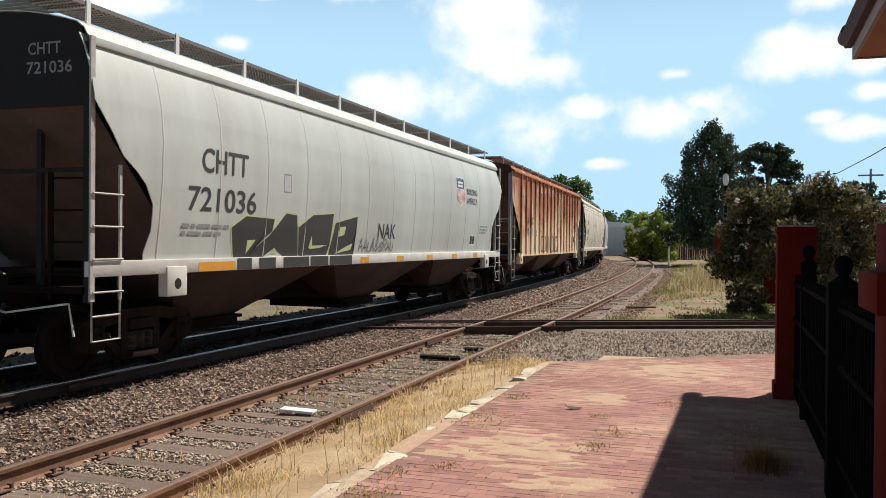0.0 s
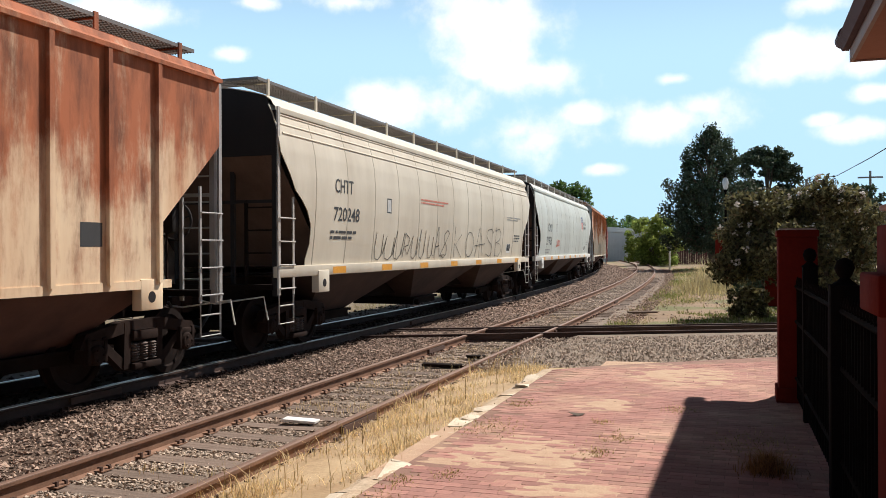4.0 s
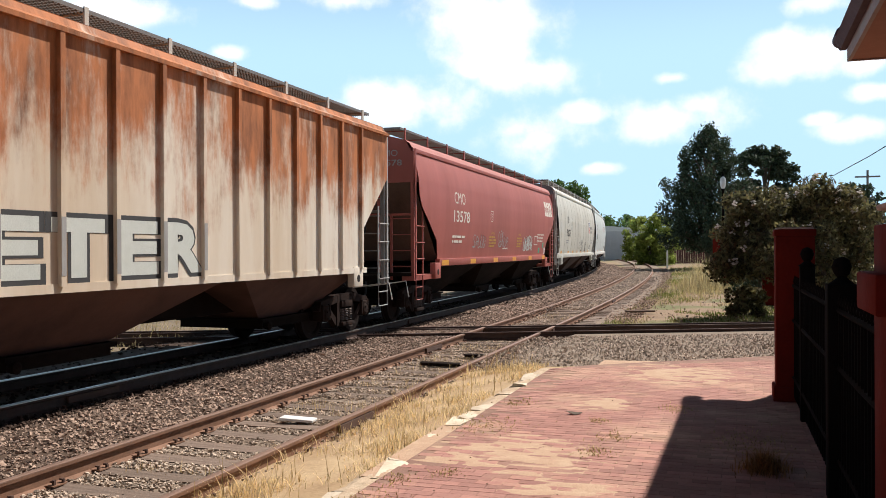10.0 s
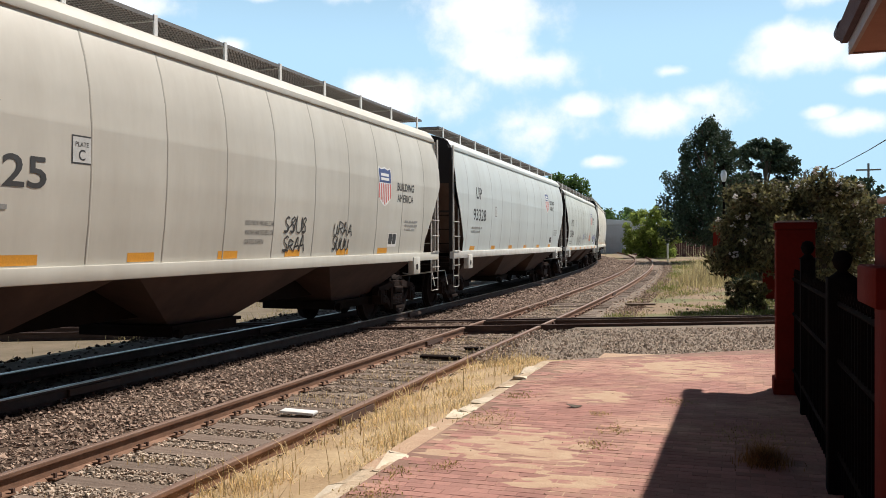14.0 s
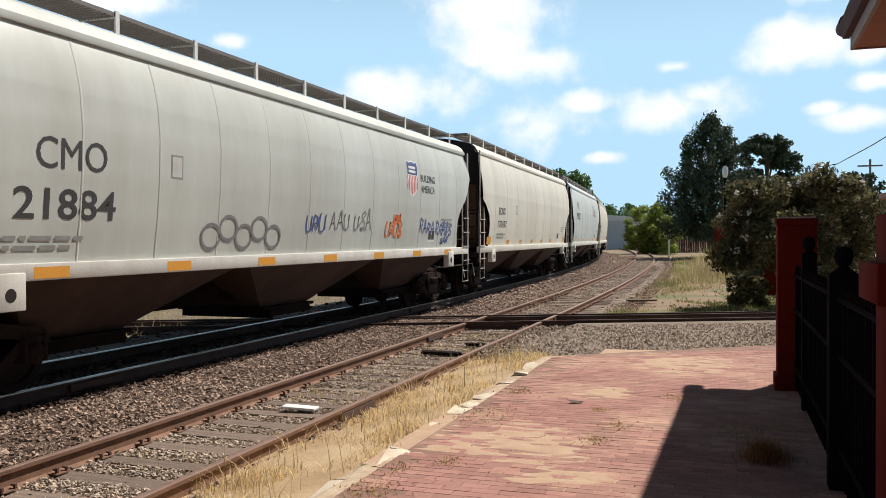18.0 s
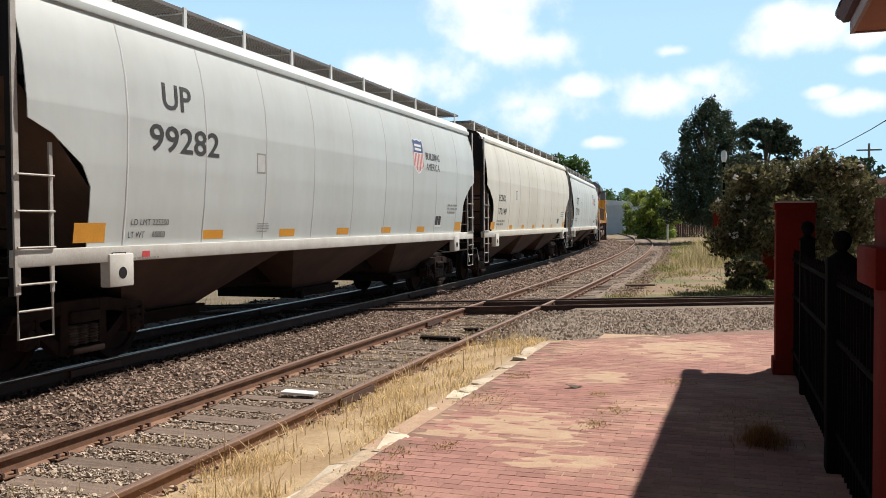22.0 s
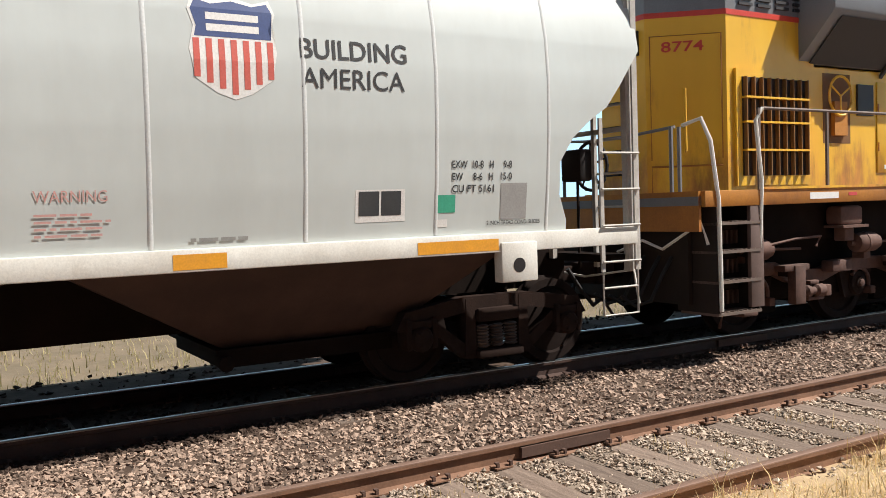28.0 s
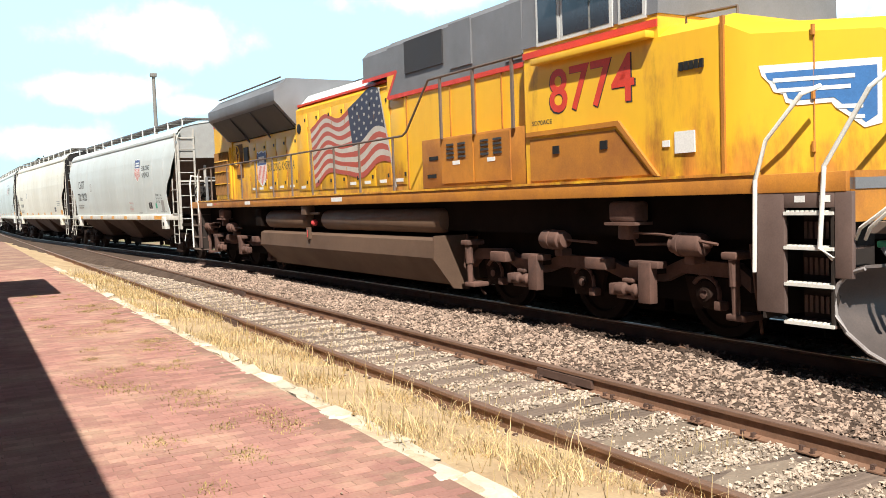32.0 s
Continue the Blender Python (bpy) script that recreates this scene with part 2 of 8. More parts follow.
MAT = dict(
    ballast=shade("ballast_stone", (0.385, 0.28, 0.215), (0.225, 0.152, 0.115), rough=0.95, scale=0.9, amount=0.8, island=0.5, bump=0.5, fine=90),
    pale_ballast=shade("pale_ballast_stone", (0.48, 0.39, 0.31), (0.28, 0.21, 0.16), rough=0.95, scale=0.8, amount=0.8, island=0.5, bump=0.5, fine=90),
    earth=shade("dry_earth", (0.31, 0.215, 0.135), (0.20, 0.14, 0.09), rough=1.0, scale=0.5, amount=0.9, bump=0.8, fine=30, third=(0.15, 0.155, 0.06), third_scale=0.3, third_at=0.47),
    # oil stains and the shade under the train share these two dark colours
    oily_shade=shade("oily_shaded_ballast", (0.08, 0.055, 0.043), (0.035, 0.024, 0.02), spec=0.08, rough=0.95, scale=0.6, amount=0.9, island=0.4, bump=0.4, fine=90),
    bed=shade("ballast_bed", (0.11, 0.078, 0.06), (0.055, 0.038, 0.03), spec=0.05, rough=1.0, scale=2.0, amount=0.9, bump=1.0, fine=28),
    grit=shade("grit_bed", (0.26, 0.205, 0.155), (0.15, 0.11, 0.08), rough=1.0, scale=2.0, amount=0.9, bump=1.0, fine=34),
    lot=shade("gravel_lot", (0.21, 0.16, 0.105), (0.115, 0.092, 0.055), rough=1.0, scale=1.6, amount=0.8, bump=0.6, fine=30),
    tie=shade("weathered_tie", (0.215, 0.16, 0.125), (0.095, 0.066, 0.052), rough=0.95, scale=5, amount=0.9, stretch=(0.5, 5, 5), bump=0.6, fine=40, rand=0.3),
    rail=shade("rusty_rail", (0.27, 0.15, 0.095), (0.15, 0.08, 0.05), rough=0.8, metal=0.2, scale=4, amount=0.8, bump=0.2),
    rail_top=shade("worn_rail_head", (0.30, 0.20, 0.155), (0.20, 0.12, 0.09), rough=0.5, metal=0.45, scale=3, amount=0.7, bump=0.05),
    bright_rail=shade("polished_rail_head", (0.46, 0.40, 0.345), (0.33, 0.28, 0.235), rough=0.34, metal=1.0, scale=3, amount=0.5, bump=0.03),
    spike=shade("rusty_spike", (0.10, 0.055, 0.04), rough=0.9, bump=0.2),
    brick=shade("worn_brick", (0.385, 0.197, 0.16), (0.305, 0.14, 0.113), rough=0.95, scale=0.9, amount=0.8, bump=0.4, fine=40, island=0.16, third=(0.50, 0.33, 0.225), third_scale=0.8, third_at=0.47, across=True),
    brick_piece=shade("worn_brick_piece", (0.385, 0.197, 0.16), (0.315, 0.145, 0.118), rough=0.95, scale=1.3, amount=0.8, bump=0.4, fine=40, rand=0.22, third=(0.50, 0.33, 0.225), third_scale=0.8, third_at=0.47, across=True),
    mortar=shade("sand_joint", (0.28, 0.16, 0.12), (0.20, 0.11, 0.083), rough=1.0, scale=1.5, amount=0.8, bump=0.5, third=(0.45, 0.31, 0.21), third_scale=0.8, third_at=0.47, across=True),
    limestone=shade("bleached_limestone", (0.70, 0.61, 0.48), (0.46, 0.37, 0.26), rough=0.95, scale=3, amount=0.7, bump=0.7, fine=30, rand=0.15),
    pale_sand=shade("bleached_sand", (0.56, 0.45, 0.32), (0.43, 0.31, 0.21), rough=1.0, scale=6, amount=0.9, bump=0.7, fine=50),
    blown=shade("blown_sand", (0.52, 0.37, 0.25), (0.44, 0.28, 0.19), rough=1.0, scale=5, amount=0.9, bump=0.6, fine=60),
    straw=shade("dry_grass", (0.76, 0.61, 0.35), (0.55, 0.40, 0.20), rough=0.9, scale=1.6, amount=0.9, bump=0, island=0.5, leafy=0.45),
    field_straw=shade("faded_field_grass", (0.52, 0.43, 0.24), (0.30, 0.27, 0.12), rough=0.9, scale=0.4, amount=0.9, bump=0, island=0.35, leafy=0.4),
    green_grass=shade("green_grass", (0.16, 0.21, 0.05), (0.27, 0.25, 0.09), rough=0.9, scale=0.7, amount=0.9, bump=0, island=0.35, leafy=0.4),
    leaf=shade("tree_leaf", (0.095, 0.165, 0.04), (0.055, 0.105, 0.026), rough=0.6, scale=0.7, amount=0.9, bump=0, island=0.5, leafy=0.4),
    dark_leaf=shade("dark_leaf", (0.060, 0.088, 0.046), (0.028, 0.044, 0.028), rough=0.7, scale=0.6, amount=0.9, bump=0, island=0.5, leafy=0.25),
    light_leaf=shade("pale_leaf", (0.30, 0.36, 0.085), (0.17, 0.23, 0.055), rough=0.65, scale=0.6, amount=0.9, bump=0, island=0.45, leafy=0.6),
    myrtle_leaf=shade("myrtle_leaf", (0.175, 0.16, 0.07), (0.055, 0.056, 0.026), rough=0.7, scale=1.1, amount=0.95, bump=0, island=0.8, third=(0.115, 0.07, 0.035), third_scale=3.0, third_at=0.54, leafy=0.4),
    blossom=shade("white_blossom", (0.75, 0.70, 0.66), (0.6, 0.52, 0.46), rough=0.8, bump=0, island=0.15),
    bark=shade("bark", (0.12, 0.09, 0.065), rough=0.95, scale=8, amount=0.8, stretch=(3, 3, 0.6), bump=0.8),
    pillar=shade("red_pillar_paint", (0.135, 0.013, 0.008), (0.085, 0.009, 0.006), rough=0.9, spec=0.08, scale=2.5, amount=0.7, bump=0.25, fine=30),
    iron=shade("black_iron", (0.007, 0.006, 0.006), (0.012, 0.009, 0.008), rough=0.9, spec=0.02, bump=0.08),
    shingle=shade("maroon_roof_tile", (0.055, 0.02, 0.026), (0.035, 0.013, 0.018), rough=0.7, scale=3, amount=0.8, bump=0.3, rand=0.15),
    fascia=shade("tan_fascia", (0.26, 0.19, 0.17), (0.20, 0.14, 0.12), rough=0.7, bump=0.05),
    soffit=shade("salmon_soffit", (0.27, 0.115, 0.07), (0.20, 0.085, 0.05), rough=0.8, scale=2, bump=0.05),
    wall_brick=shade("station_wall", (0.30, 0.10, 0.075), (0.22, 0.07, 0.055), rough=0.9, scale=3, amount=0.7, bump=0.4),
    shed=shade("grey_shed_metal", (0.50, 0.51, 0.53), (0.40, 0.41, 0.43), rough=0.5, scale=1, amount=0.6, bump=0.05),
    shed_roof=shade("pale_shed_roof", (0.66, 0.67, 0.68), rough=0.5, scale=1, amount=0.3, bump=0.05),
    white=shade("white_paint", (0.78, 0.78, 0.76), (0.62, 0.6, 0.56), rough=0.6, scale=4, amount=0.5, bump=0.05),
    wood_fence=shade("maroon_fence", (0.10, 0.035, 0.035), (0.06, 0.022, 0.022), rough=0.85, scale=4, bump=0.3, rand=0.2),
    pole=shade("grey_pole", (0.22, 0.2, 0.18), rough=0.8, scale=3, bump=0.2),
    # rolling stock
    silver=freight_paint("pale_grey_car_paint", (0.59, 0.625, 0.58), (0.39, 0.39, 0.35), 0.55),
    silver_new=freight_paint("clean_grey_car_paint", (0.60, 0.645, 0.63), (0.46, 0.48, 0.46), 0.5),
    cream=freight_paint("cream_car_paint", (0.70, 0.635, 0.51), (0.45, 0.38, 0.29), 0.55),
    sand=freight_paint("warm_grey_car_paint", (0.76, 0.73, 0.63), (0.54, 0.50, 0.41), 0.5),
    stone=freight_paint("stone_grey_car_paint", (0.60, 0.58, 0.51), (0.40, 0.37, 0.31), 0.55),
    oxide=freight_paint("oxide_red_car_paint", (0.40, 0.098, 0.072), (0.27, 0.068, 0.053), 0.6, rough=0.55),
    rusted=freight_paint("rust_covered_paint", (0.82, 0.66, 0.46), (0.60, 0.33, 0.17), 0.85, rough=0.8, rust=(0.36, 0.11, 0.043), rust_top=3.7, rust_len=2.5, rust_low=-0.58),
    rusted_cream=freight_paint("rust_streaked_cream_paint", (0.76, 0.70, 0.60), (0.54, 0.40, 0.25), 0.65, rough=0.75, rust=(0.40, 0.135, 0.042), rust_top=3.7, rust_len=2.1),
    # car end colours are darkened for the shade between the cars
    black=shade("black_car_end", (0.026, 0.025, 0.026), (0.04, 0.032, 0.03), spec=0.15, rough=0.8, scale=1.4, amount=0.8, stretch=(1, 1, 0.4), bump=0.1),
    end_brown=shade("shaded_brown_end", (0.10, 0.055, 0.04), (0.05, 0.028, 0.02), spec=0.2, rough=0.85, scale=1.2, amount=0.9, stretch=(1, 1, 0.4), bump=0.1),
    end_grey=shade("shaded_grey_end", (0.22, 0.21, 0.20), (0.12, 0.11, 0.10), spec=0.2, rough=0.85, scale=1.2, amount=0.9, stretch=(1, 1, 0.4), bump=0.1),
    # near black: the shade below the train is put into this colour
    under=shade("grimy_shaded_underside", (0.018, 0.012, 0.01), (0.008, 0.006, 0.005), spec=0.06, rough=0.9, scale=1.0, amount=0.9, bump=0.15),
    bay_rust=shade("rusty_hopper_sheet", (0.11, 0.05, 0.035), (0.045, 0.02, 0.015), rough=0.85, scale=0.9, amount=0.9, bump=0.1),
    # bays hang below the sill: their shade is put into this dark brown
    hopper_shade=shade("shaded_hopper_sheet", (0.062, 0.031, 0.021), (0.025, 0.0125, 0.009), rough=0.8, scale=0.8, amount=0.9, bump=0.1),
    # trucks and wheels are darkened likewise for the shade they run in
    truck=shade("brown_truck_steel", (0.03, 0.017, 0.013), (0.012, 0.008, 0.007), spec=0.12, rough=0.85, scale=3, amount=0.8, bump=0.25),
    wheel=shade("worn_wheel_steel", (0.02, 0.013, 0.011), (0.011, 0.008, 0.007), rough=0.8, metal=0.0, spec=0.1, scale=4, bump=0.1),
    grate=shade("galvanised_grating", (0.22, 0.20, 0.185), (0.12, 0.105, 0.095), rough=0.55, metal=0.5, bump=0.1),
    ladder_pale=shade("worn_pale_ladder", (0.52, 0.50, 0.46), (0.34, 0.30, 0.26), rough=0.6, scale=6, amount=0.7, bump=0.05),
    sillw=shade("white_side_sill", (0.70, 0.69, 0.64), (0.48, 0.44, 0.38), rough=0.6, scale=2, amount=0.6, bump=0.08),
    mark=shade("black_stencil", (0.035, 0.037, 0.04), (0.06, 0.06, 0.06), rough=0.7, scale=3, amount=0.6, bump=0),
    mark_white=shade("white_stencil", (0.74, 0.70, 0.62), (0.6, 0.52, 0.44), rough=0.7, scale=3, amount=0.5, bump=0),
    mark_faint=shade("faint_stencil", (0.26, 0.26, 0.25), (0.36, 0.36, 0.34), rough=0.7, scale=8, amount=0.8, bump=0),
    reflector=shade("amber_reflector", (0.75, 0.34, 0.03), (0.6, 0.27, 0.04), rough=0.4, bump=0.02),
    shield_blue=shade("shield_blue", (0.055, 0.085, 0.22), (0.08, 0.11, 0.24), rough=0.5, bump=0),
    flag_red=shade("faded_flag_red", (0.44, 0.085, 0.055), (0.36, 0.10, 0.075), rough=0.5, scale=2, amount=0.7, bump=0),
    shield_red=shade("shield_red", (0.62, 0.12, 0.09), (0.55, 0.16, 0.13), rough=0.5, bump=0),
    shield_white=shade("shield_white", (0.8, 0.79, 0.76), (0.72, 0.7, 0.68), rough=0.5, bump=0),
    green=shade("green_card", (0.06, 0.42, 0.27), rough=0.5, bump=0),
    red_card=shade("red_card", (0.65, 0.07, 0.07), rough=0.5, bump=0),
    panel_grey=shade("grey_patch", (0.36, 0.36, 0.35), (0.28, 0.27, 0.26), rough=0.6, scale=5, bump=0.05),
    spray_black=shade("black_spray_paint", (0.035, 0.033, 0.03), (0.06, 0.05, 0.045), rough=0.6, scale=2, bump=0),
    spray_orange=shade("orange_spray_paint", (0.72, 0.2, 0.05), (0.6, 0.2, 0.1), rough=0.6, bump=0),
    warning=shade("yellow_stencil", (0.55, 0.30, 0.04), (0.4, 0.2, 0.05), rough=0.6, scale=6, bump=0),
    spray_lime=shade("lime_spray_paint", (0.62, 0.66, 0.36), rough=0.6, bump=0),
    spray_grey=shade("grey_spray_paint", (0.20, 0.19, 0.19), (0.3, 0.3, 0.3), rough=0.6, bump=0),
    spray_red=shade("red_spray_paint", (0.62, 0.16, 0.10), (0.6, 0.3, 0.25), rough=0.6, bump=0),
    spray_blue=shade("blue_spray_paint", (0.07, 0.10, 0.32), (0.12, 0.15, 0.35), rough=0.6, bump=0),
    spray_white=shade("white_spray_paint", (0.62, 0.66, 0.62), (0.5, 0.55, 0.5), rough=0.6, bump=0),
    yellow=freight_paint("armour_yellow_paint", (0.84, 0.49, 0.03), (0.74, 0.37, 0.025), 0.6, rough=0.42, rust=(0.50, 0.20, 0.035), rust_top=1.45, rust_len=-1.15),
    orange_dirt=shade("grimy_yellow_sill", (0.53, 0.215, 0.025), (0.29, 0.105, 0.025), rough=0.6, scale=1.3, amount=0.9, bump=0.06),
    loco_grey=shade("harbor_grey_paint", (0.20, 0.20, 0.21), (0.13, 0.13, 0.135), rough=0.5, scale=1, amount=0.7, bump=0.04),
    loco_dark=shade("dark_radiator", (0.035, 0.033, 0.035), (0.055, 0.05, 0.05), rough=0.6, scale=2, bump=0.1),
    loco_red=shade("red_stripe", (0.68, 0.06, 0.035), rough=0.45, bump=0.02),
    tank=shade("dusty_fuel_tank", (0.14, 0.084, 0.054), (0.08, 0.045, 0.029), rough=0.65, scale=0.9, amount=0.8, bump=0.08),
    step_black=shade("black_step_well", (0.03, 0.023, 0.02), (0.055, 0.04, 0.032), spec=0.2, rough=0.8, scale=2, bump=0.1),
    handrail=shade("white_handrail", (0.78, 0.76, 0.70), (0.6, 0.56, 0.5), rough=0.5, bump=0.02),
    steel_rail=shade("grey_handrail", (0.17, 0.125, 0.10), (0.09, 0.06, 0.05), rough=0.6, scale=8, bump=0.04),
    grille=shade("dark_grille", (0.035, 0.024, 0.02), (0.02, 0.014, 0.012), rough=0.7, bump=0.1),
    glass=shade("dark_cab_glass", (0.03, 0.03, 0.035), rough=0.08, bump=0, spec=0.8),
    hose=shade("black_rubber", (0.012, 0.012, 0.012), rough=0.6, bump=0.03),
    lamp_glass=shade("lamp_glass", (0.7, 0.7, 0.68), rough=0.2, bump=0),
)


# ---- mesh helpers ----
PROFILE_Z = (1.5, 1.9, 2.4, 2.9, 2.96, 3.3, 3.4125, 3.6, 3.75, 3.85, 4.03)


def part(name, bm, material, parent=None, label="", smooth=False):
    """Links a bmesh as one mesh object under a thing or a part."""
    me = bpy.data.meshes.new(name)
    bmesh.ops.recalc_face_normals(bm, faces=bm.faces[:])
    bm.to_mesh(me)
    bm.free()
    me.materials.append(material)
    me.polygons.foreach_set("use_smooth", [True] * len(me.polygons))
    me.set_sharp_from_angle(angle=0.55)
    ob = new(name, me)
    ob.parent = parent
    if label:
        ob["label"] = label
    return ob


def raw(name, verts, faces, material, parent=None, label=""):
    """A mesh object from arrays of corners and faces."""
    me = bpy.data.meshes.new(name)
    verts, faces = np.asarray(verts, np.float32), np.asarray(faces, np.int32)
    me.vertices.add(len(verts))
    me.vertices.foreach_set("co", verts.ravel())
    n, k = faces.shape
    me.loops.add(n * k)
    me.polygons.add(n)
    me.polygons.foreach_set("loop_start", np.arange(0, n * k, k, dtype=np.int32))
    me.loops.foreach_set("vertex_index", faces.ravel())
    me.update(calc_edges=True)
    me.polygons.foreach_set("use_smooth", [False] * n)
    me.materials.append(material)
    ob = new(name, me)
    ob.parent = parent
    if label:
        ob["label"] = label
    return ob


def empty(name, label, category, group="", m=None):
    ob = tagged(new(name), label, category, group)
    if m is not None:
        ob.matrix_basis = m
    return ob


def box(bm, x0, x1, y0, y1, z0, z1, bevel=0.0):
    v = [bm.verts.new((x, y, z)) for z in (z0, z1) for y in (y0, y1) for x in (x0, x1)]
    fs = [bm.faces.new([v[i] for i in f]) for f in ((0, 2, 3, 1), (4, 5, 7, 6), (0, 1, 5, 4), (2, 6, 7, 3), (0, 4, 6, 2), (1, 3, 7, 5))]
    if bevel:
        es = list({e for f in fs for e in f.edges})
        bmesh.ops.bevel(bm, geom=es, offset=bevel, segments=2, affect="EDGES", profile=0.5)
    return bm


def boxes(*dims, bevel=0.0):
    bm = bmesh.new()
    for d in dims:
        box(bm, *d, bevel=bevel)
    return bm


def tube(bm, points, r, n=8, cap=True):
    """A round bar along points."""
    pts = [Vector(p) for p in points]
    rings = []
    for i, p in enumerate(pts):
        d = (pts[min(i + 1, len(pts) - 1)] - pts[max(i - 1, 0)]).normalized()
        u = d.cross(Vector((0, 0, 1)) if abs(d.z) < 0.9 else Vector((1, 0, 0))).normalized()
        w = d.cross(u)
        rings.append([bm.verts.new(p + r * (math.cos(2 * math.pi * k / n) * u + math.sin(2 * math.pi * k / n) * w)) for k in range(n)])
    for a, b in zip(rings, rings[1:]):
        for k in range(n):
            bm.faces.new((a[k], a[(k + 1) % n], b[(k + 1) % n], b[k]))
    if cap:
        bm.faces.new(rings[0][::-1])
        bm.faces.new(rings[-1])
    return bm


def rod(points, r, n=8):
    return tube(bmesh.new(), points, r, n)


def lathe(bm, axis, centre, profile, n=20):
    """Turns (radius, along) pairs about the x, y or z axis through centre."""
    c = Vector(centre)
    rings = []
    for r, a in profile:
        ring = []
        for k in range(n):
            s, t = r * math.sin(2 * math.pi * k / n), r * math.cos(2 * math.pi * k / n)
            ring.append(bm.verts.new(c + Vector({"x": (a, s, t), "y": (s, a, t), "z": (s, t, a)}[axis])))
        rings.append(ring)
    for a, b in zip(rings, rings[1:]):
        for k in range(n):
            bm.faces.new((a[k], a[(k + 1) % n], b[(k + 1) % n], b[k]))
    for ring in (rings[0], rings[-1]):
        bm.faces.new(ring)
    return bm


def prism(bm, outline, axis, a, b):
    """Extrudes a flat outline from a to b: axis x takes (y, z) pairs, y takes (x, z), z takes (x, y)."""
    put = {"x": lambda p, q: (q, p[0], p[1]), "y": lambda p, q: (p[0], q, p[1]), "z": lambda p, q: (p[0], p[1], q)}[axis]
    va = [bm.verts.new(put(p, a)) for p in outline]
    vb = [bm.verts.new(put(p, b)) for p in outline]
    n = len(outline)
    for i in range(n):
        bm.faces.new((va[i], va[(i + 1) % n], vb[(i + 1) % n], vb[i]))
    bm.faces.new(va[::-1])
    bm.faces.new(vb)
    return bm


def skin(name, rows, thick, material, parent, label="", smooth=True):
    """A sheet with thickness from a grid of points."""
    bm = bmesh.new()
    grid = [[bm.verts.new(p) for p in row] for row in rows]
    for a, b in zip(grid, grid[1:]):
        for k in range(len(a) - 1):
            bm.faces.new((a[k], a[k + 1], b[k + 1], b[k]))
    bmesh.ops.recalc_face_normals(bm, faces=bm.faces[:])
    bmesh.ops.solidify(bm, geom=bm.faces[:], thickness=thick)
    ob = part(name, bm, material, parent, label, smooth=False)
    return ob


def lettering(text, height, width, y, z, face, material, parent, name="lettering", label="", spacing=1.0, bold=0.012):
    """Letters on a side that faces +x: lower left corner at (y, z), fitted to height and width."""
    cu = bpy.data.curves.new(name, "FONT")
    cu.body, cu.size, cu.offset, cu.space_character, cu.resolution_u = text, 1.0, (0.0 if "M" in text else bold), spacing, 3
    tmp = bpy.data.objects.new(name, cu)
    me = bpy.data.meshes.new_from_object(tmp)
    bpy.data.objects.remove(tmp)
    v = np.empty(len(me.vertices) * 3, np.float32)
    me.vertices.foreach_get("co", v)
    v = v.reshape(-1, 3)
    lo, hi = v.min(0), v.max(0)
    u = (v[:, 0] - lo[0]) / (hi[0] - lo[0]) * width + y
    w = (v[:, 1] - lo[1]) / (hi[1] - lo[1]) * height + z
    v[:, 0], v[:, 1], v[:, 2] = 0, u, w
    me.vertices.foreach_set("co", v.ravel())
    bm = bmesh.new()
    bm.from_mesh(me)
    bpy.data.meshes.remove(me)
    return drape(name, bm, face, 0.0045, material, parent, label)


def drape(name, bm, face, off, material, parent, label=""):
    """Bends a flat shape in the (y, z) plane onto a side that faces +x."""
    for z in PROFILE_Z:
        bmesh.ops.bisect_plane(bm, geom=bm.verts[:] + bm.edges[:] + bm.faces[:], plane_co=(0, 0, z), plane_no=(0, 0, 1))
    for v in bm.verts:
        v.co.x = face(v.co.z) + off
    ob = part(name, bm, material, parent, label)
    ob.data.polygons.foreach_set("use_smooth", [False] * len(ob.data.polygons))
    return ob


def decal(name, outline, face, material, parent, off=0.002, label="", rows=5):
    """A thin painted patch on a side that faces +x, outline as (y, z) pairs."""
    bm = bmesh.new()
    bm.faces.new([bm.verts.new((0, y, z)) for y, z in outline])
    bmesh.ops.triangulate(bm, faces=bm.faces[:])
    return drape(name, bm, face, off, material, parent, label)


def card(y0, y1, z0, z1):
    return [(y0, z0), (y1, z0), (y1, z1), (y0, z1)]


def scrawl(name, strokes, width, face, material, parent, label="", off=0.007):
    """Spray-paint strokes, one part each: bands along lists of (y, z) points on a side that faces +x."""
    for k, pts in enumerate(strokes):
        bm = bmesh.new()
        prev = None
        for i, (y, z) in enumerate(pts):
            a, b = pts[max(i - 1, 0)], pts[min(i + 1, len(pts) - 1)]
            d = Vector((b[0] - a[0], b[1] - a[1])).normalized()
            nrm = Vector((-d.y, d.x)) * width / 2
            cur = [bm.verts.new((face(z + s * nrm.y) + off + 0.0004 * k, y + s * nrm.x, z + s * nrm.y)) for s in (-1, 1)]
            if prev:
                bm.faces.new((prev[0], prev[1], cur[1], cur[0]))
            prev = cur
        part(name, bm, material, parent, label)


# ---- ground, platform and tracks ----
RAIL_Z = 0.13
SIDING = (18.7, 650.0, -4.75)
MAIN = (18.0, 450.0, -8.31)
TRACK_DIR = Vector((0.905, 0.426, 0))


def edge_x(y):
    """The line of the platform's stone edge."""
    return -2.72 + 0.0055 * y


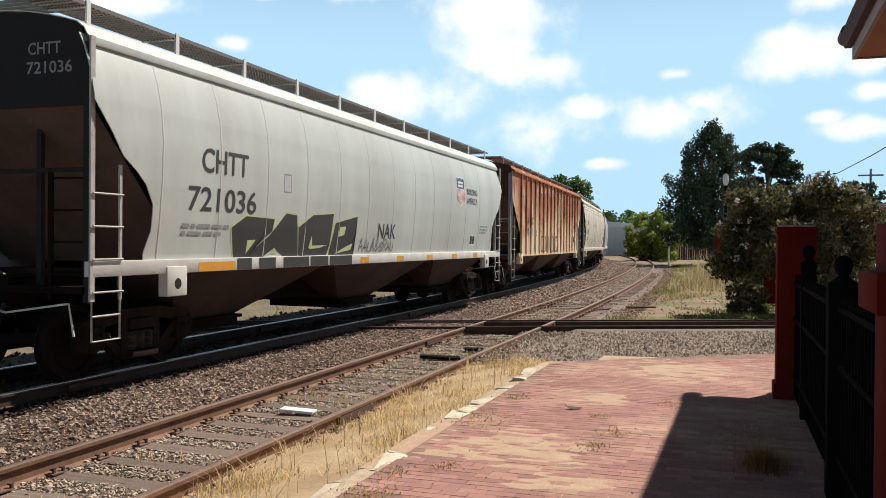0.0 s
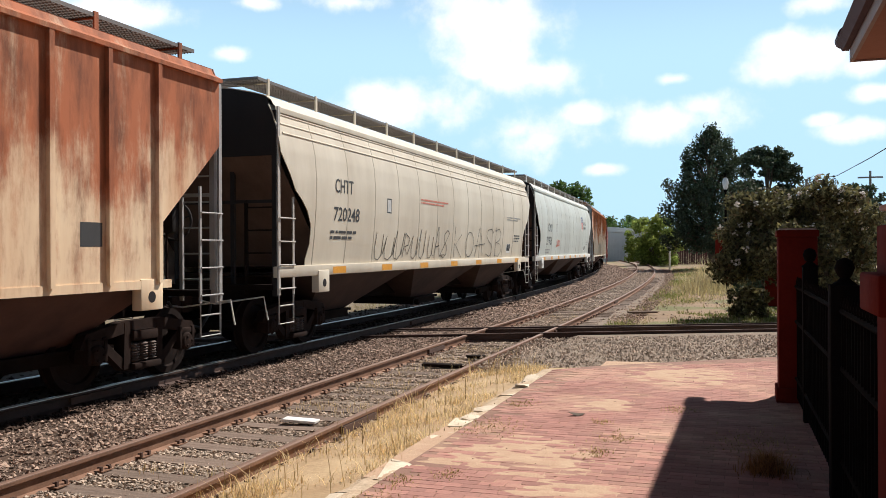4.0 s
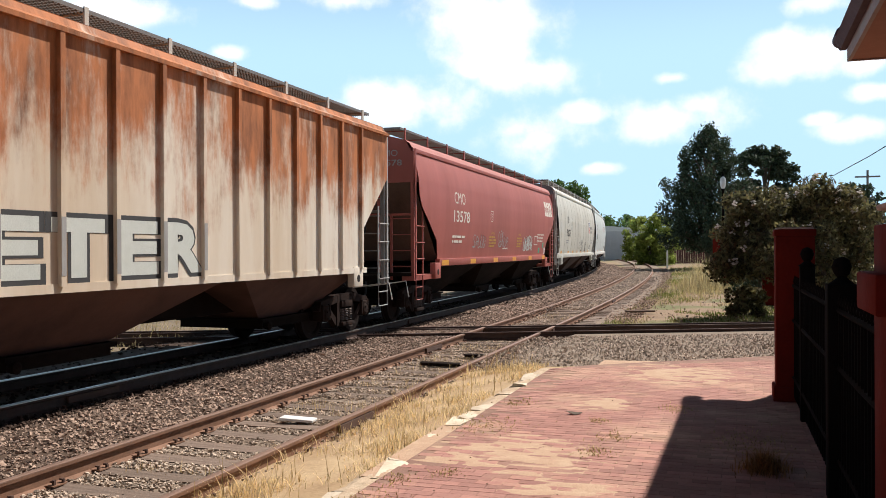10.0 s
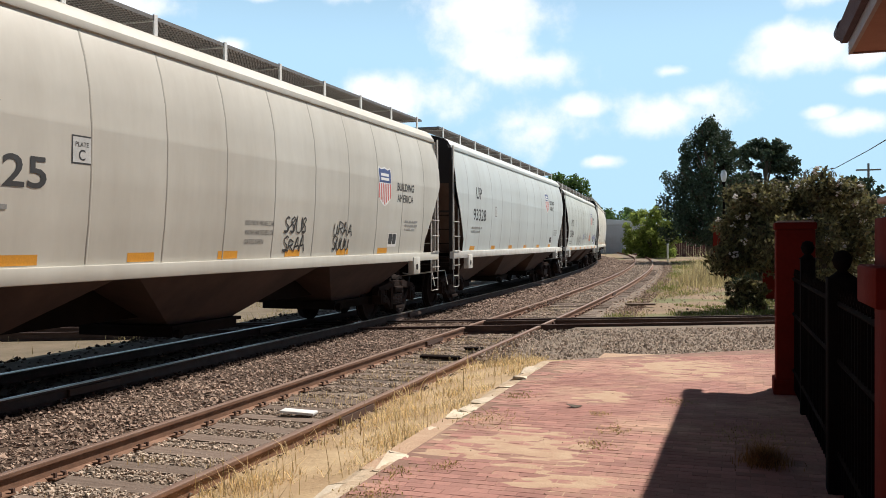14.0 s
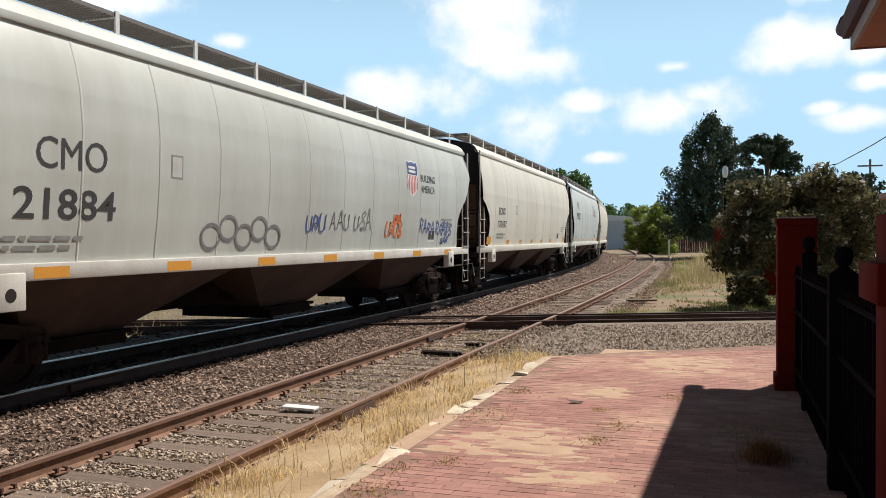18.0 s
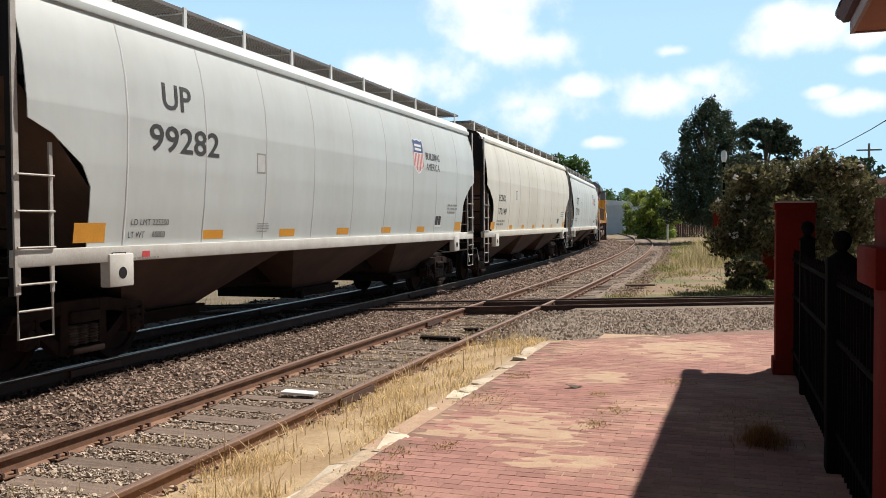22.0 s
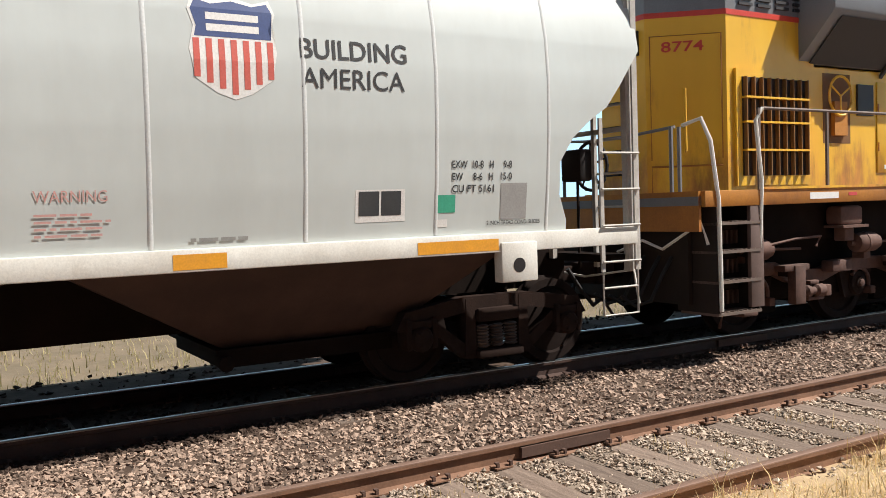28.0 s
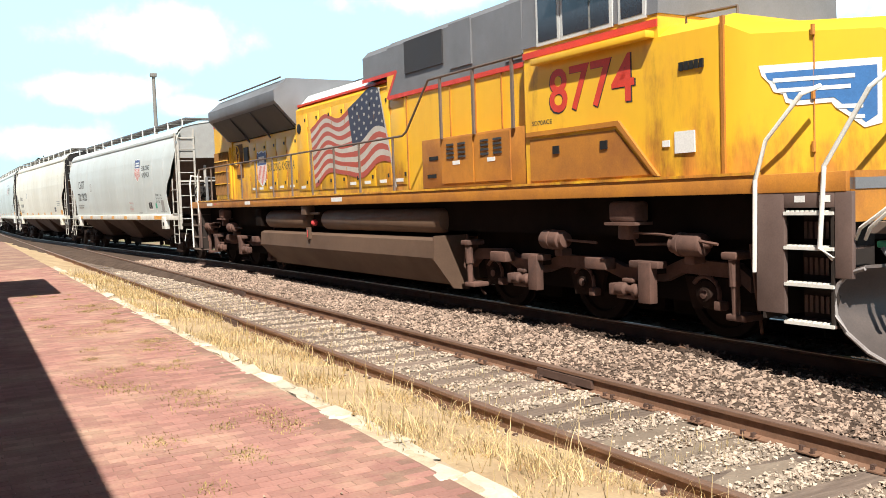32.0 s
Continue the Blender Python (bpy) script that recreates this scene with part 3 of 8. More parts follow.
def shift(line, s):
    """The main track swings over towards the siding behind the platform: sideways shift and slope."""
    u = (-12.0 - s) / 60.0
    if line is not MAIN or u <= 0:
        return 0.0, 0.0
    u = min(u, 1.0)
    return 3.0 * u * u * (3 - 2 * u), -0.3 * u * (1 - u)


def along(line, s):
    y0, r, c = line
    if s < y0:
        dx, k = shift(line, s)
        return Vector((c + dx, s, 0)), Vector((1, -k, 0)).normalized()
    a = (s - y0) / r
    return Vector((c - r * (1 - math.cos(a)), y0 + r * math.sin(a), 0)), Vector((math.cos(a), math.sin(a), 0))


def sheet(name, pts, z, material, kind="structure", label="", thick=0.05):
    bm = bmesh.new()
    prism(bm, pts, "z", z - thick, z)
    return tagged(part(name, bm, material), label, "", "", kind)


def build_ground():
    n = 90
    xs = np.concatenate([np.linspace(-1500, -60, 12), np.linspace(-50, 30, n), np.linspace(40, 1500, 12)])
    ys = np.concatenate([np.linspace(-1500, -60, 12), np.linspace(-50, 110, 2 * n), np.linspace(120, 2500, 14)])
    gx, gy = np.meshgrid(xs, ys, indexing="ij")
    gz = -0.235 + 0.03 * np.sin(gx * 1.3 + 0.7 * np.sin(gy * 0.8)) * np.cos(gy * 0.9)
    gz = np.where(gx < -60, gz + 0.0, gz)
    v = np.stack([gx.ravel(), gy.ravel(), gz.ravel()], 1)
    a, b = len(xs), len(ys)
    i, j = np.meshgrid(np.arange(a - 1), np.arange(b - 1), indexing="ij")
    f = np.stack([(i * b + j), ((i + 1) * b + j), ((i + 1) * b + j + 1), (i * b + j + 1)], -1).reshape(-1, 4)
    tagged(raw("ground", v, f, MAT["earth"]), "dry earth with sparse grass", "", "", "structure")
    sheet("gravel_yard", [(-34, -90), (-11.3, -90), (-11.3, 70), (-34, 90)], -0.15, MAT["lot"], label="pale gravel yard beyond the tracks")
    sheet("meadow", [(-400, -300), (-36, -120), (-36, 110), (-400, 300)], -0.12, MAT["meadow"], label="green meadow")
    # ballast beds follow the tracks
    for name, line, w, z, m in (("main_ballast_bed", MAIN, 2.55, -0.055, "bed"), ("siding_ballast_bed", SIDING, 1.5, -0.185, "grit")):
        bm = bmesh.new()
        prev = None
        for k in range(-60, 95):
            p, d = along(line, k * 2.0)
            cur = [bm.verts.new(p + d * q + Vector((0, 0, zz))) for q, zz in ((-w - 0.7, -0.3), (-w, z), (0, z + 0.01), (w, z), (w + 0.5, -0.3))]
            if prev:
                for i in range(4):
                    bm.faces.new((prev[i], prev[i + 1], cur[i + 1], cur[i]))
            prev = cur
        tagged(part(name, bm, MAT[m]), "", "", "", "structure")
    # soil verge between siding and platform
    bm = bmesh.new()
    prev = None
    for k in range(-60, 16):
        y = k * 1.0 if k < 14 else 13.2
        cur = [bm.verts.new(q) for q in ((-4.35, y, -0.19), (-3.9, y, -0.13 + 0.02 * math.sin(y * 2.1)), (-3.3, y, -0.05 + 0.02 * math.sin(y * 1.7)), (edge_x(y) - 0.1, y, 0.0), (edge_x(y) + 0.45, y, 0.026))]
        if prev and k < 15:
            for i in range(4):
                bm.faces.new((prev[i], prev[i + 1], cur[i + 1], cur[i]))
        prev = cur
    tagged(part("verge", bm, MAT["verge"]), "dusty verge with dry grass", "", "", "structure")
    sheet("platform", [(edge_x(-60) + 0.08, -60), (9, -60), (9, 18.5), (0.6, 15.2), (-2.0, 13.3), (edge_x(12.6) + 0.08, 12.7)], 0.0440, MAT["mortar"], label="sand-jointed brick platform", thick=0.3)
    sheet("gravel_apron", [(edge_x(12.6) - 0.6, 12.5), (-2.0, 13.2), (0.6, 15.0), (9, 18.3), (14, 26.5), (-3.2, 19.6), (-3.6, 15)], -0.05, MAT["grit"], label="gravel apron at the platform's end", thick=0.2)


MAT["verge"] = shade("dusty_verge", (0.50, 0.37, 0.22), (0.33, 0.22, 0.12), rough=1.0, scale=1.4, amount=0.9, bump=0.8, fine=30)
MAT["meadow"] = shade("meadow_grass", (0.16, 0.22, 0.06), (0.30, 0.28, 0.12), rough=1.0, scale=0.12, amount=0.9, bump=0.6, fine=8)
build_ground()

RAIL_PROFILE = [(-0.07, -0.178), (0.07, -0.178), (0.07, -0.165), (0.012, -0.145), (0.010, -0.05), (0.036, -0.038), (0.037, -0.012), (-0.037, -0.012), (-0.036, -0.038), (-0.010, -0.05), (-0.012, -0.145), (-0.07, -0.165)]
HEAD_PROFILE = [(-0.037, -0.012), (0.037, -0.012), (0.036, -0.004), (0.026, 0.0), (-0.026, 0.0), (-0.036, -0.004)]


def sweep(line, off, z, profile, s0, s1, step):
    bm = bmesh.new()
    prev = None
    n = int((s1 - s0) / step)
    for k in range(n + 1):
        s = s0 + (s1 - s0) * k / n
        p, d = along(line, s)
        cur = [bm.verts.new(p + d * (off + q) + Vector((0, 0, z + h))) for q, h in profile]
        if prev:
            for i in range(len(profile)):
                bm.faces.new((prev[i], prev[(i + 1) % len(profile)], cur[(i + 1) % len(profile)], cur[i]))
        else:
            bm.faces.new(cur)
        prev = cur
    bm.faces.new(prev)
    return bm


MAT["dark_rail"] = shade("dark_rusty_rail", (0.075, 0.04, 0.03), (0.045, 0.026, 0.02), rough=0.75, metal=0.2, scale=4, amount=0.8, bump=0.2)


def build_tracks():
    out = []
    for name, line, z, head, label in (("siding_track", SIDING, 0.0, "rail_top", "rusty siding track on weathered ties"), ("main_track", MAIN, RAIL_Z, "bright_rail", "polished main track on dark ballast")):
        t = empty(name, label, "railway track")
        for off in (-0.7525, 0.7525):
            r = part("rail", sweep(line, off, z, RAIL_PROFILE, -110, 190, 4), MAT["rail" if z == 0 else "dark_rail"], t)
            part("rail_head", sweep(line, off, z, HEAD_PROFILE, -110, 190, 4), MAT[head], r)
            for s in (-16.4, -4.9, 6.6, 18.1, 29.6):
                p, d = along(line, s + 3 * off)
                part("joint_bar", boxes((p.x + off - 0.05, p.x + off + 0.05, p.y - 0.45, p.y + 0.45, z - 0.13, z - 0.05)), MAT["spike"], r)
        out.append(t)
    # the crossing track, rails with guard rails beside them
    x = empty("crossing_track", "dark rusty track that crosses both lines on the level", "railway track")
    nrm = Vector((-TRACK_DIR.y, TRACK_DIR.x, 0))
    base = Vector((-6.84, 17.25, 0))
    for off in (0.0, 1.505):
        for g, zz, nm in ((0.0, 0.03, "rail"), (0.14 if off == 0 else -0.14, 0.0, "guard_rail")):
            bm = bmesh.new()
            ends = []
            for s in (-45, -30, 30, 60):
                c = base + TRACK_DIR * s + nrm * (off + g)
                ends.append([bm.verts.new(c + nrm * q + Vector((0, 0, zz + h))) for q, h in RAIL_PROFILE])
            for a, b in zip(ends, ends[1:]):
                for i in range(len(RAIL_PROFILE)):
                    bm.faces.new((a[i], a[(i + 1) % 12], b[(i + 1) % 12], b[i]))
            bm.faces.new(ends[0])
            bm.faces.new(ends[-1])
            part(nm, bm, MAT["dark_rail"], x)
    return out, x


(SIDING_TRACK, MAIN_TRACK), CROSSING = build_tracks()

# ---- the freight train ----
def lerp(table, z):
    """Value at z from (z, value) pairs, held at the ends."""
    if z <= table[0][0]:
        return table[0][1]
    for (a, u), (b, v) in zip(table, table[1:]):
        if z <= b:
            return u + (v - u) * (z - a) / (b - a)
    return table[-1][1]


ROUND = [(1.28, 1.50), (1.5, 1.52), (1.9, 1.57), (2.4, 1.61), (2.9, 1.625), (3.3, 1.595), (3.6, 1.535), (3.85, 1.455), (4.0, 1.38)]
FLAT = [(1.28, 1.56), (4.1, 1.56)]
CURVY_END = [(1.30, 1.50), (1.55, 1.50), (1.8, 1.60), (2.12, 1.60), (2.35, 1.45), (2.5, 1.27), (2.58, 1.15), (2.66, 1.02), (3.25, 0.56), (4.1, 0.56)]
ANGLE_END = [(1.30, 1.52), (1.74, 1.52), (2.95, 0.68), (3.05, 0.62), (4.3, 0.62)]
NOTCH_END = [(1.30, 1.6), (2.12, 1.6), (2.35, 1.46), (2.66, 1.0), (2.78, 0.68), (4.3, 0.62)]
WEDGE_END = [(1.28, 2.37), (2.0, 2.37), (3.12, 1.07), (3.14, 1.05), (4.1, 1.05)]
RED_END = [(1.28, 2.25), (1.6, 2.2), (1.9, 2.05), (2.7, 0.75), (2.9, 0.65), (4.1, 0.65)]


def wheelset_mesh(bm, y, r, gauge=0.717):
    for s in (-1, 1):
        lathe(bm, "x", (s * gauge, y, 0), [(0.10, s * 0.16), (0.12, s * 0.07), (r * 0.76, s * 0.04), (r * 0.80, s * 0.075), (r * 0.985, s * 0.075), (r, s * -0.03), (r * 1.055, s * -0.045), (r * 1.05, s * -0.07), (r * 0.8, s * -0.07), (r * 0.76, s * -0.02), (0.12, s * -0.06)], 28)
        lathe(bm, "x", (s * (gauge + 0.26), y, 0), [(0.11, -0.1), (0.13, -0.02), (0.13, 0.05), (0.07, 0.09), (0.03, 0.10)], 14)
    tube(bm, [(-gauge, y, 0), (gauge, y, 0)], 0.085, 12)
    return bm


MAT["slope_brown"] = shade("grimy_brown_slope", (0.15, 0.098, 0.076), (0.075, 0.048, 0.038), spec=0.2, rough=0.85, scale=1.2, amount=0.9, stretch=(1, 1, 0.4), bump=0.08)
MAT["spring_steel"] = shade("dusty_spring_steel", (0.12, 0.085, 0.07), (0.05, 0.034, 0.028), rough=0.7, scale=4, bump=0.1)


class TruckKit:
    """Meshes of one freight truck, shared by all the cars."""
    made = None


def freight_truck(car, y):
    if TruckKit.made is None:
        made = [part("truck", boxes((-1.0, 1.0, -0.2, 0.2, 0.50, 0.72), bevel=0.02), MAT["truck"])]
        bm = prism(bmesh.new(), [(-1.15, 0.55), (-1.05, 0.72), (-0.4, 0.82), (0.4, 0.82), (1.05, 0.72), (1.15, 0.55), (1.0, 0.52), (0.85, 0.6), (0.3, 0.68), (-0.3, 0.68), (-0.85, 0.6), (-1.0, 0.52)], "x", -0.07, 0.07)
        prism(bm, [(-0.82, 0.56), (-0.38, 0.20), (0.38, 0.20), (0.82, 0.56), (0.70, 0.60), (0.32, 0.31), (-0.32, 0.31), (-0.70, 0.60)], "x", -0.06, 0.06)
        for q in (-0.32, 0.32):
            prism(bm, [(q - 0.07, 0.22), (q + 0.07, 0.22), (q + 0.05, 0.80), (q - 0.05, 0.80)], "x", -0.085, 0.075)
        box(bm, -0.06, 0.15, -0.27, 0.27, 0.20, 0.285, bevel=0.02)
        box(bm, -0.1, 0.12, -0.25, 0.25, 0.56, 0.70, bevel=0.03)
        for q in (-0.889, 0.889):
            box(bm, -0.1, 0.11, q - 0.17, q - 0.11, 0.36, 0.66, bevel=0.015)
            box(bm, -0.1, 0.11, q + 0.11, q + 0.17, 0.36, 0.66, bevel=0.015)
            box(bm, -0.08, 0.10, q - 0.12, q + 0.12, 0.56, 0.64, bevel=0.015)
            lathe(bm, "x", (0.08, q, 0.457), [(0.125, -0.06), (0.125, 0.02), (0.10, 0.05), (0.04, 0.06)], 14)
            for a in (0, 2.1, 4.2):
                lathe(bm, "x", (0.12, q + 0.07 * math.cos(a), 0.457 + 0.07 * math.sin(a)), [(0.018, 0), (0.018, 0.025), (0.008, 0.03)], 6)
        made.append(part("side_frame", bm, MAT["truck"]))
        bm = bmesh.new()
        for q in (-0.17, 0.0, 0.17):
            lathe(bm, "z", (0.045, q, 0.30), [(0.052 + 0.026 * (k % 2), 0.0165 * k) for k in range(15)], 12)
        made.append(part("spring", bm, MAT["spring_steel"]))
        made.append(part("wheelset", wheelset_mesh(bmesh.new(), 0, 0.457), MAT["wheel"]))
        TruckKit.made = [o.data for o in made]
        for o in made:
            bpy.data.objects.remove(o)
    f, sf, sp, wh = TruckKit.made
    t = new("truck", f)
    t.parent, t.location = car, (0, y, 0)
    for s in (-1, 1):
        for nm, data in (("side_frame", sf), ("spring", sp)):
            o = new(nm, data)
            o.parent = t
            o.matrix_basis = pose(s * 1.0, 0, 0, 0, 0, 0 if s > 0 else 180)
    out = []
    for q in (-0.889, 0.889):
        w = new("wheelset", wh)
        w.parent, w.location = t, (0, q, 0.457)
        out.append(w)
    return out


def ladder(car, s, e, y0, y1, z0, z_in, z_out, x, material, step=0.37):
    """A side ladder: two flat stiles and round rungs, with a stirrup below."""
    lo, hi = min(y0, y1), max(y0, y1)
    outer, inner = (hi, lo) if e > 0 else (lo, hi)
    def put(bm):
        for v in bm.verts:
            v.co.x *= s
        return bm

    rail = part("ladder", put(boxes((x - 0.012, x + 0.012, outer - 0.035, outer + 0.035, z0 + 0.45, z_out))), material, car, "flat steel ladder with round rungs")
    part("stile", put(boxes((x - 0.012, x + 0.012, inner - 0.022, inner + 0.022, z0 + 0.45, z_in))), material, rail)
    z = 1.10
    rung = part("rung", put(rod([(x + 0.03, lo - 0.02, 0), (x + 0.03, hi + 0.02, 0)], 0.013, 6)), material, rail)
    rung.location.z = z
    while z < z_in - 0.42:
        z += step
        o = new("rung", rung.data)
        o.parent, o.location = rail, (0, 0, z)
    part("stirrup", put(tube(rod([(x, lo, z0 + 0.7), (x, lo, z0), (x, hi, z0), (x, hi, z0 + 0.7)], 0.015, 6), [(x, lo, z0 + 0.28), (x, hi, z0 + 0.28)], 0.013, 6)), material, rail)
    return rail


def shield(car, y, z, w, h, face):
    """A striped heraldic shield, blue at the top."""
    pts = [(-0.5, 0.36), (-0.44, 0.5), (-0.25, 0.45), (0, 0.5), (0.25, 0.45), (0.44, 0.5), (0.5, 0.36), (0.44, 0.2), (0.5, -0.02), (0.44, -0.30), (0.2, -0.44), (0, -0.5), (-0.2, -0.44), (-0.44, -0.30), (-0.5, -0.02), (-0.44, 0.2)]
    P = lambda k: [(y + a * w * k, z + b * h * k) for a, b in pts]
    b = decal("emblem", P(1.0), face, MAT["shield_white"], car, 0.0024, "striped shield emblem")
    decal("emblem_field", [(y + a * w * 0.93, z + q * h) for a, q in [(-0.47, 0.10), (0.47, 0.10), (0.44, 0.2), (0.5, 0.36), (0.44, 0.46), (0.25, 0.42), (0, 0.46), (-0.25, 0.42), (-0.44, 0.46), (-0.5, 0.36), (-0.44, 0.2)]], face, MAT["shield_blue"], b, 0.0036)
    for k in (0.30, 0.19):
        decal("emblem_band", card(y - 0.3 * w, y + 0.3 * w, z + (k - 0.035) * h, z + (k + 0.035) * h), face, MAT["shield_white"], b, 0.0048, rows=1)
    for i in range(7):
        a = -0.42 + i * 0.14
        lo = -0.28 - 0.17 * (1 - abs(a) / 0.45)
        decal("emblem_stripe", card(y + (a - 0.035) * w, y + (a + 0.035) * w, z + lo * h, z + 0.08 * h), face, MAT["shield_red"], b, 0.0040, rows=3)


def bars(car, y, z, w, h, rows, face, material, gap=0.5):
    """Small unreadable stencils as plain bars."""
    bm = bmesh.new()
    step = h / rows
    for i in range(rows):
        zz = z + i * step
        k = 0
        yy = y
        while yy < y + w * (0.75 + 0.25 * ((i * 7) % 3) / 2):
            l = step * (0.9 + 0.7 * ((i * 5 + k * 3) % 4))
            v = [bm.verts.new((face(q) + 0.007, p, q)) for p, q in card(yy, min(yy + l, y + w), zz, zz + step * gap)]
            bm.faces.new(v)
            yy += l + step * 0.45
            k += 1
    return tagged(part("small_print", bm, material, car), "", "", "", "stuff")


def hopper_car(L, paint, look_of, sill=None, hop="hopper_shade", seams=True, posts="white", label="", end="black", ladder_paint=None):
    """A three-bay covered hopper of coupled length L. look_of: round, angle, red or ribbed."""
    h = L / 2
    x0 = 0.43 if look_of == "ribbed" else 0.0
    hb = h - x0
    face_t = FLAT if look_of == "ribbed" else ROUND
    end_t = dict(round=CURVY_END, angle=ANGLE_END, notch=NOTCH_END, red=RED_END, ribbed=WEDGE_END)[look_of]
    # the larger cars stand higher above the waist
    tall = 1.125 if look_of in ("angle", "notch") else 1.0
    face = lambda z: lerp(face_t, z if z < 2.4 else 2.4 + (z - 2.4) / tall)
    body = MAT[paint]
    sill = MAT[sill] if sill else MAT["sillw"]
    lad = MAT[ladder_paint] if ladder_paint else MAT["ladder_pale"]
    car = empty("hopper_car", label, "hopper car", "cars of the freight train")
    top = 4.06 if look_of == "ribbed" else 2.4 + 1.6 * tall
    low = 1.30 if look_of == "ribbed" else 1.44
    zs = [low, 1.5, 1.55, 1.8, 1.9, 2.0, 2.12, 2.35, 2.4, 2.5, 2.58, 2.66, 2.9, 3.0, 3.12, 3.14, 3.25, 3.3, 3.6, 3.85, top]
    if tall > 1:
        zs = sorted(zs[:12] + [1.74, 2.78]) + [2.9, 2.95, 2.9625, 3.0, 3.12, 3.3, 3.4125, 3.75, 4.03, top]
    for s in (1, -1):
        rows = []
        for z in zs:
            e = lerp(end_t, z)
            rows.append([(s * face(z), -(h - e) + 2 * (h - e) * k / 12, z) for k in range(13)])
        skin("side_sheet", rows, 0.012, body, car, smooth=True)
        if look_of == "ribbed":
            box_y = h - 1.45
            n = 17
            for k in range(n):
                y = -(h - 2.41) + 2 * (h - 2.41) * k / (n - 1)
                part("rib", boxes((min(s * 1.55, s * 1.615), max(s * 1.55, s * 1.615), y - 0.036, y + 0.036, low + 0.01, top - 0.02)), body, car)
            part("side_sill", boxes((min(s * 1.5, s * 1.575), max(s * 1.5, s * 1.575), -(h - 2.15), h - 2.15, 1.24, 1.34)), body, car)
        else:
            e = 0.58 if look_of != "red" else 2.3
            part("side_sill", boxes((min(s * 1.44, s * 1.56), max(s * 1.44, s * 1.56), -(h - e), h - e, 1.27, 1.45), bevel=0.012), sill, car, "white pressed-steel side sill" if sill == MAT["sillw"] else "")
            if look_of == "red":
                for g in (-1, 1):
                    part("end_sill", boxes((min(s * 1.2, s * 1.5), max(s * 1.2, s * 1.5), min(g * (h - 2.2), g * (h - 0.6)), max(g * (h - 2.2), g * (h - 0.6)), 0.98, 1.10)), body, car)
        if s > 0:
            if seams and look_of != "ribbed":
                first, pitch = (2.2, 1.58) if look_of == "notch" else (1.75, 1.3)
                n = max(7, round((L - 2 * first) / pitch))
                for k in range(n + 1):
                    y = -(h - first) + 2 * (h - first) * k / n
                    bm = bmesh.new()
                    prev = None
                    for z in [1.46, 1.9] + [2.4 + (q - 2.4) * tall for q in (2.4, 2.9, 3.3, 3.6, 3.85, 3.97)]:
                        if z < 2.2 and abs(y) > h - 1.7:
                            continue
                        cur = [bm.verts.new((face(z) + d, y + q, z)) for q, d in ((-0.022, -0.001), (-0.009, 0.005), (0.009, 0.005), (0.022, -0.001))]
                        if prev:
                            for i in range(3):
                                bm.faces.new((prev[i], prev[i + 1], cur[i + 1], cur[i]))
                        prev = cur
                    part("weld_seam", bm, MAT["seam_" + paint] if "seam_" + paint in MAT else MAT["panel_grey"], car)
        # top chord: a rounded ledge above the side
        lip = face(top - 0.1)
        edge = ((-0.01, -0.115), (0.044, -0.118), (0.05, -0.10), (0.042, -0.03), (0.012, -0.005), (-0.035, 0.075)) if look_of != "ribbed" else ((-0.01, -0.05), (0.06, -0.052), (0.062, 0.0), (0.0, 0.03), (-0.05, 0.06))
        rows = [[(s * x, -(hb - 0.62), z), (s * x, hb - 0.62, z)] for x, z in [(lip + a, top + b) for a, b in edge] + [(face(top) - 0.09, top + 0.15)]]
        skin("top_chord", rows, 0.012, body, car)
    zr = top + 0.15
    xr = face(top) - 0.085
    rows = [[(x, -(hb - 0.62), zr + 0.2 * (1 - (x / xr) ** 2)), (x, hb - 0.62, zr + 0.2 * (1 - (x / xr) ** 2))] for x in [xr * k / 6 for k in range(-6, 7)]]
    skin("roof", rows, 0.012, body, car)
    # hatch cover down the middle and the running boards at both roof edges
    part("hatch_cover", boxes((-0.33, 0.33, -(hb - 1.4), hb - 1.4, zr + 0.19, zr + 0.27), bevel=0.03), body, car)
    rb = zr + 0.30
    for s in (1, -1):
        xo, xi = s * 1.16, s * 0.62
        bm = bmesh.new()
        for k in range(12):
            x = xi + (xo - xi) * k / 11
            box(bm, x - 0.005, x + 0.005, -(hb - 0.62), hb - 0.62, rb - 0.05, rb)
        n = int((2 * hb - 1.3) / 0.09)
        for k in range(n):
            y = -(hb - 0.64) + k * 0.09
            box(bm, min(xo, xi), max(xo, xi), y, y + 0.03, rb - 0.03, rb - 0.012)
        part("running_board", bm, MAT["grate"], car, "open grating roof walkway")
        n = 11
        for k in range(n):
            y = -(hb - 0.95) + 2 * (hb - 0.95) * k / (n - 1)
            bm = boxes((min(s * 1.15, s * 1.175), max(s * 1.15, s * 1.175), y - 0.035, y + 0.035, zr - 0.02, rb + 0.02))
            box(bm, min(s * 0.6, s * 1.15), max(s * 0.6, s * 1.15), y - 0.015, y + 0.015, rb - 0.06, rb - 0.03)
            part("walkway_post", bm, MAT[posts] if posts in MAT else body, car)
    for e in (-1, 1):
        # crossover walk, end bulkhead, slope sheet, corner posts, end ladder
        ye = e * (hb - 0.62)
        bm = bmesh.new()
        for k in range(5):
            y = e * (hb - 0.62 - 0.12 * k)
            box(bm, -1.16, 1.16, y - 0.01, y + 0.01, rb - 0.04, rb)
        part("end_walkway", bm, MAT["grate"], car)
        zb = 3.2
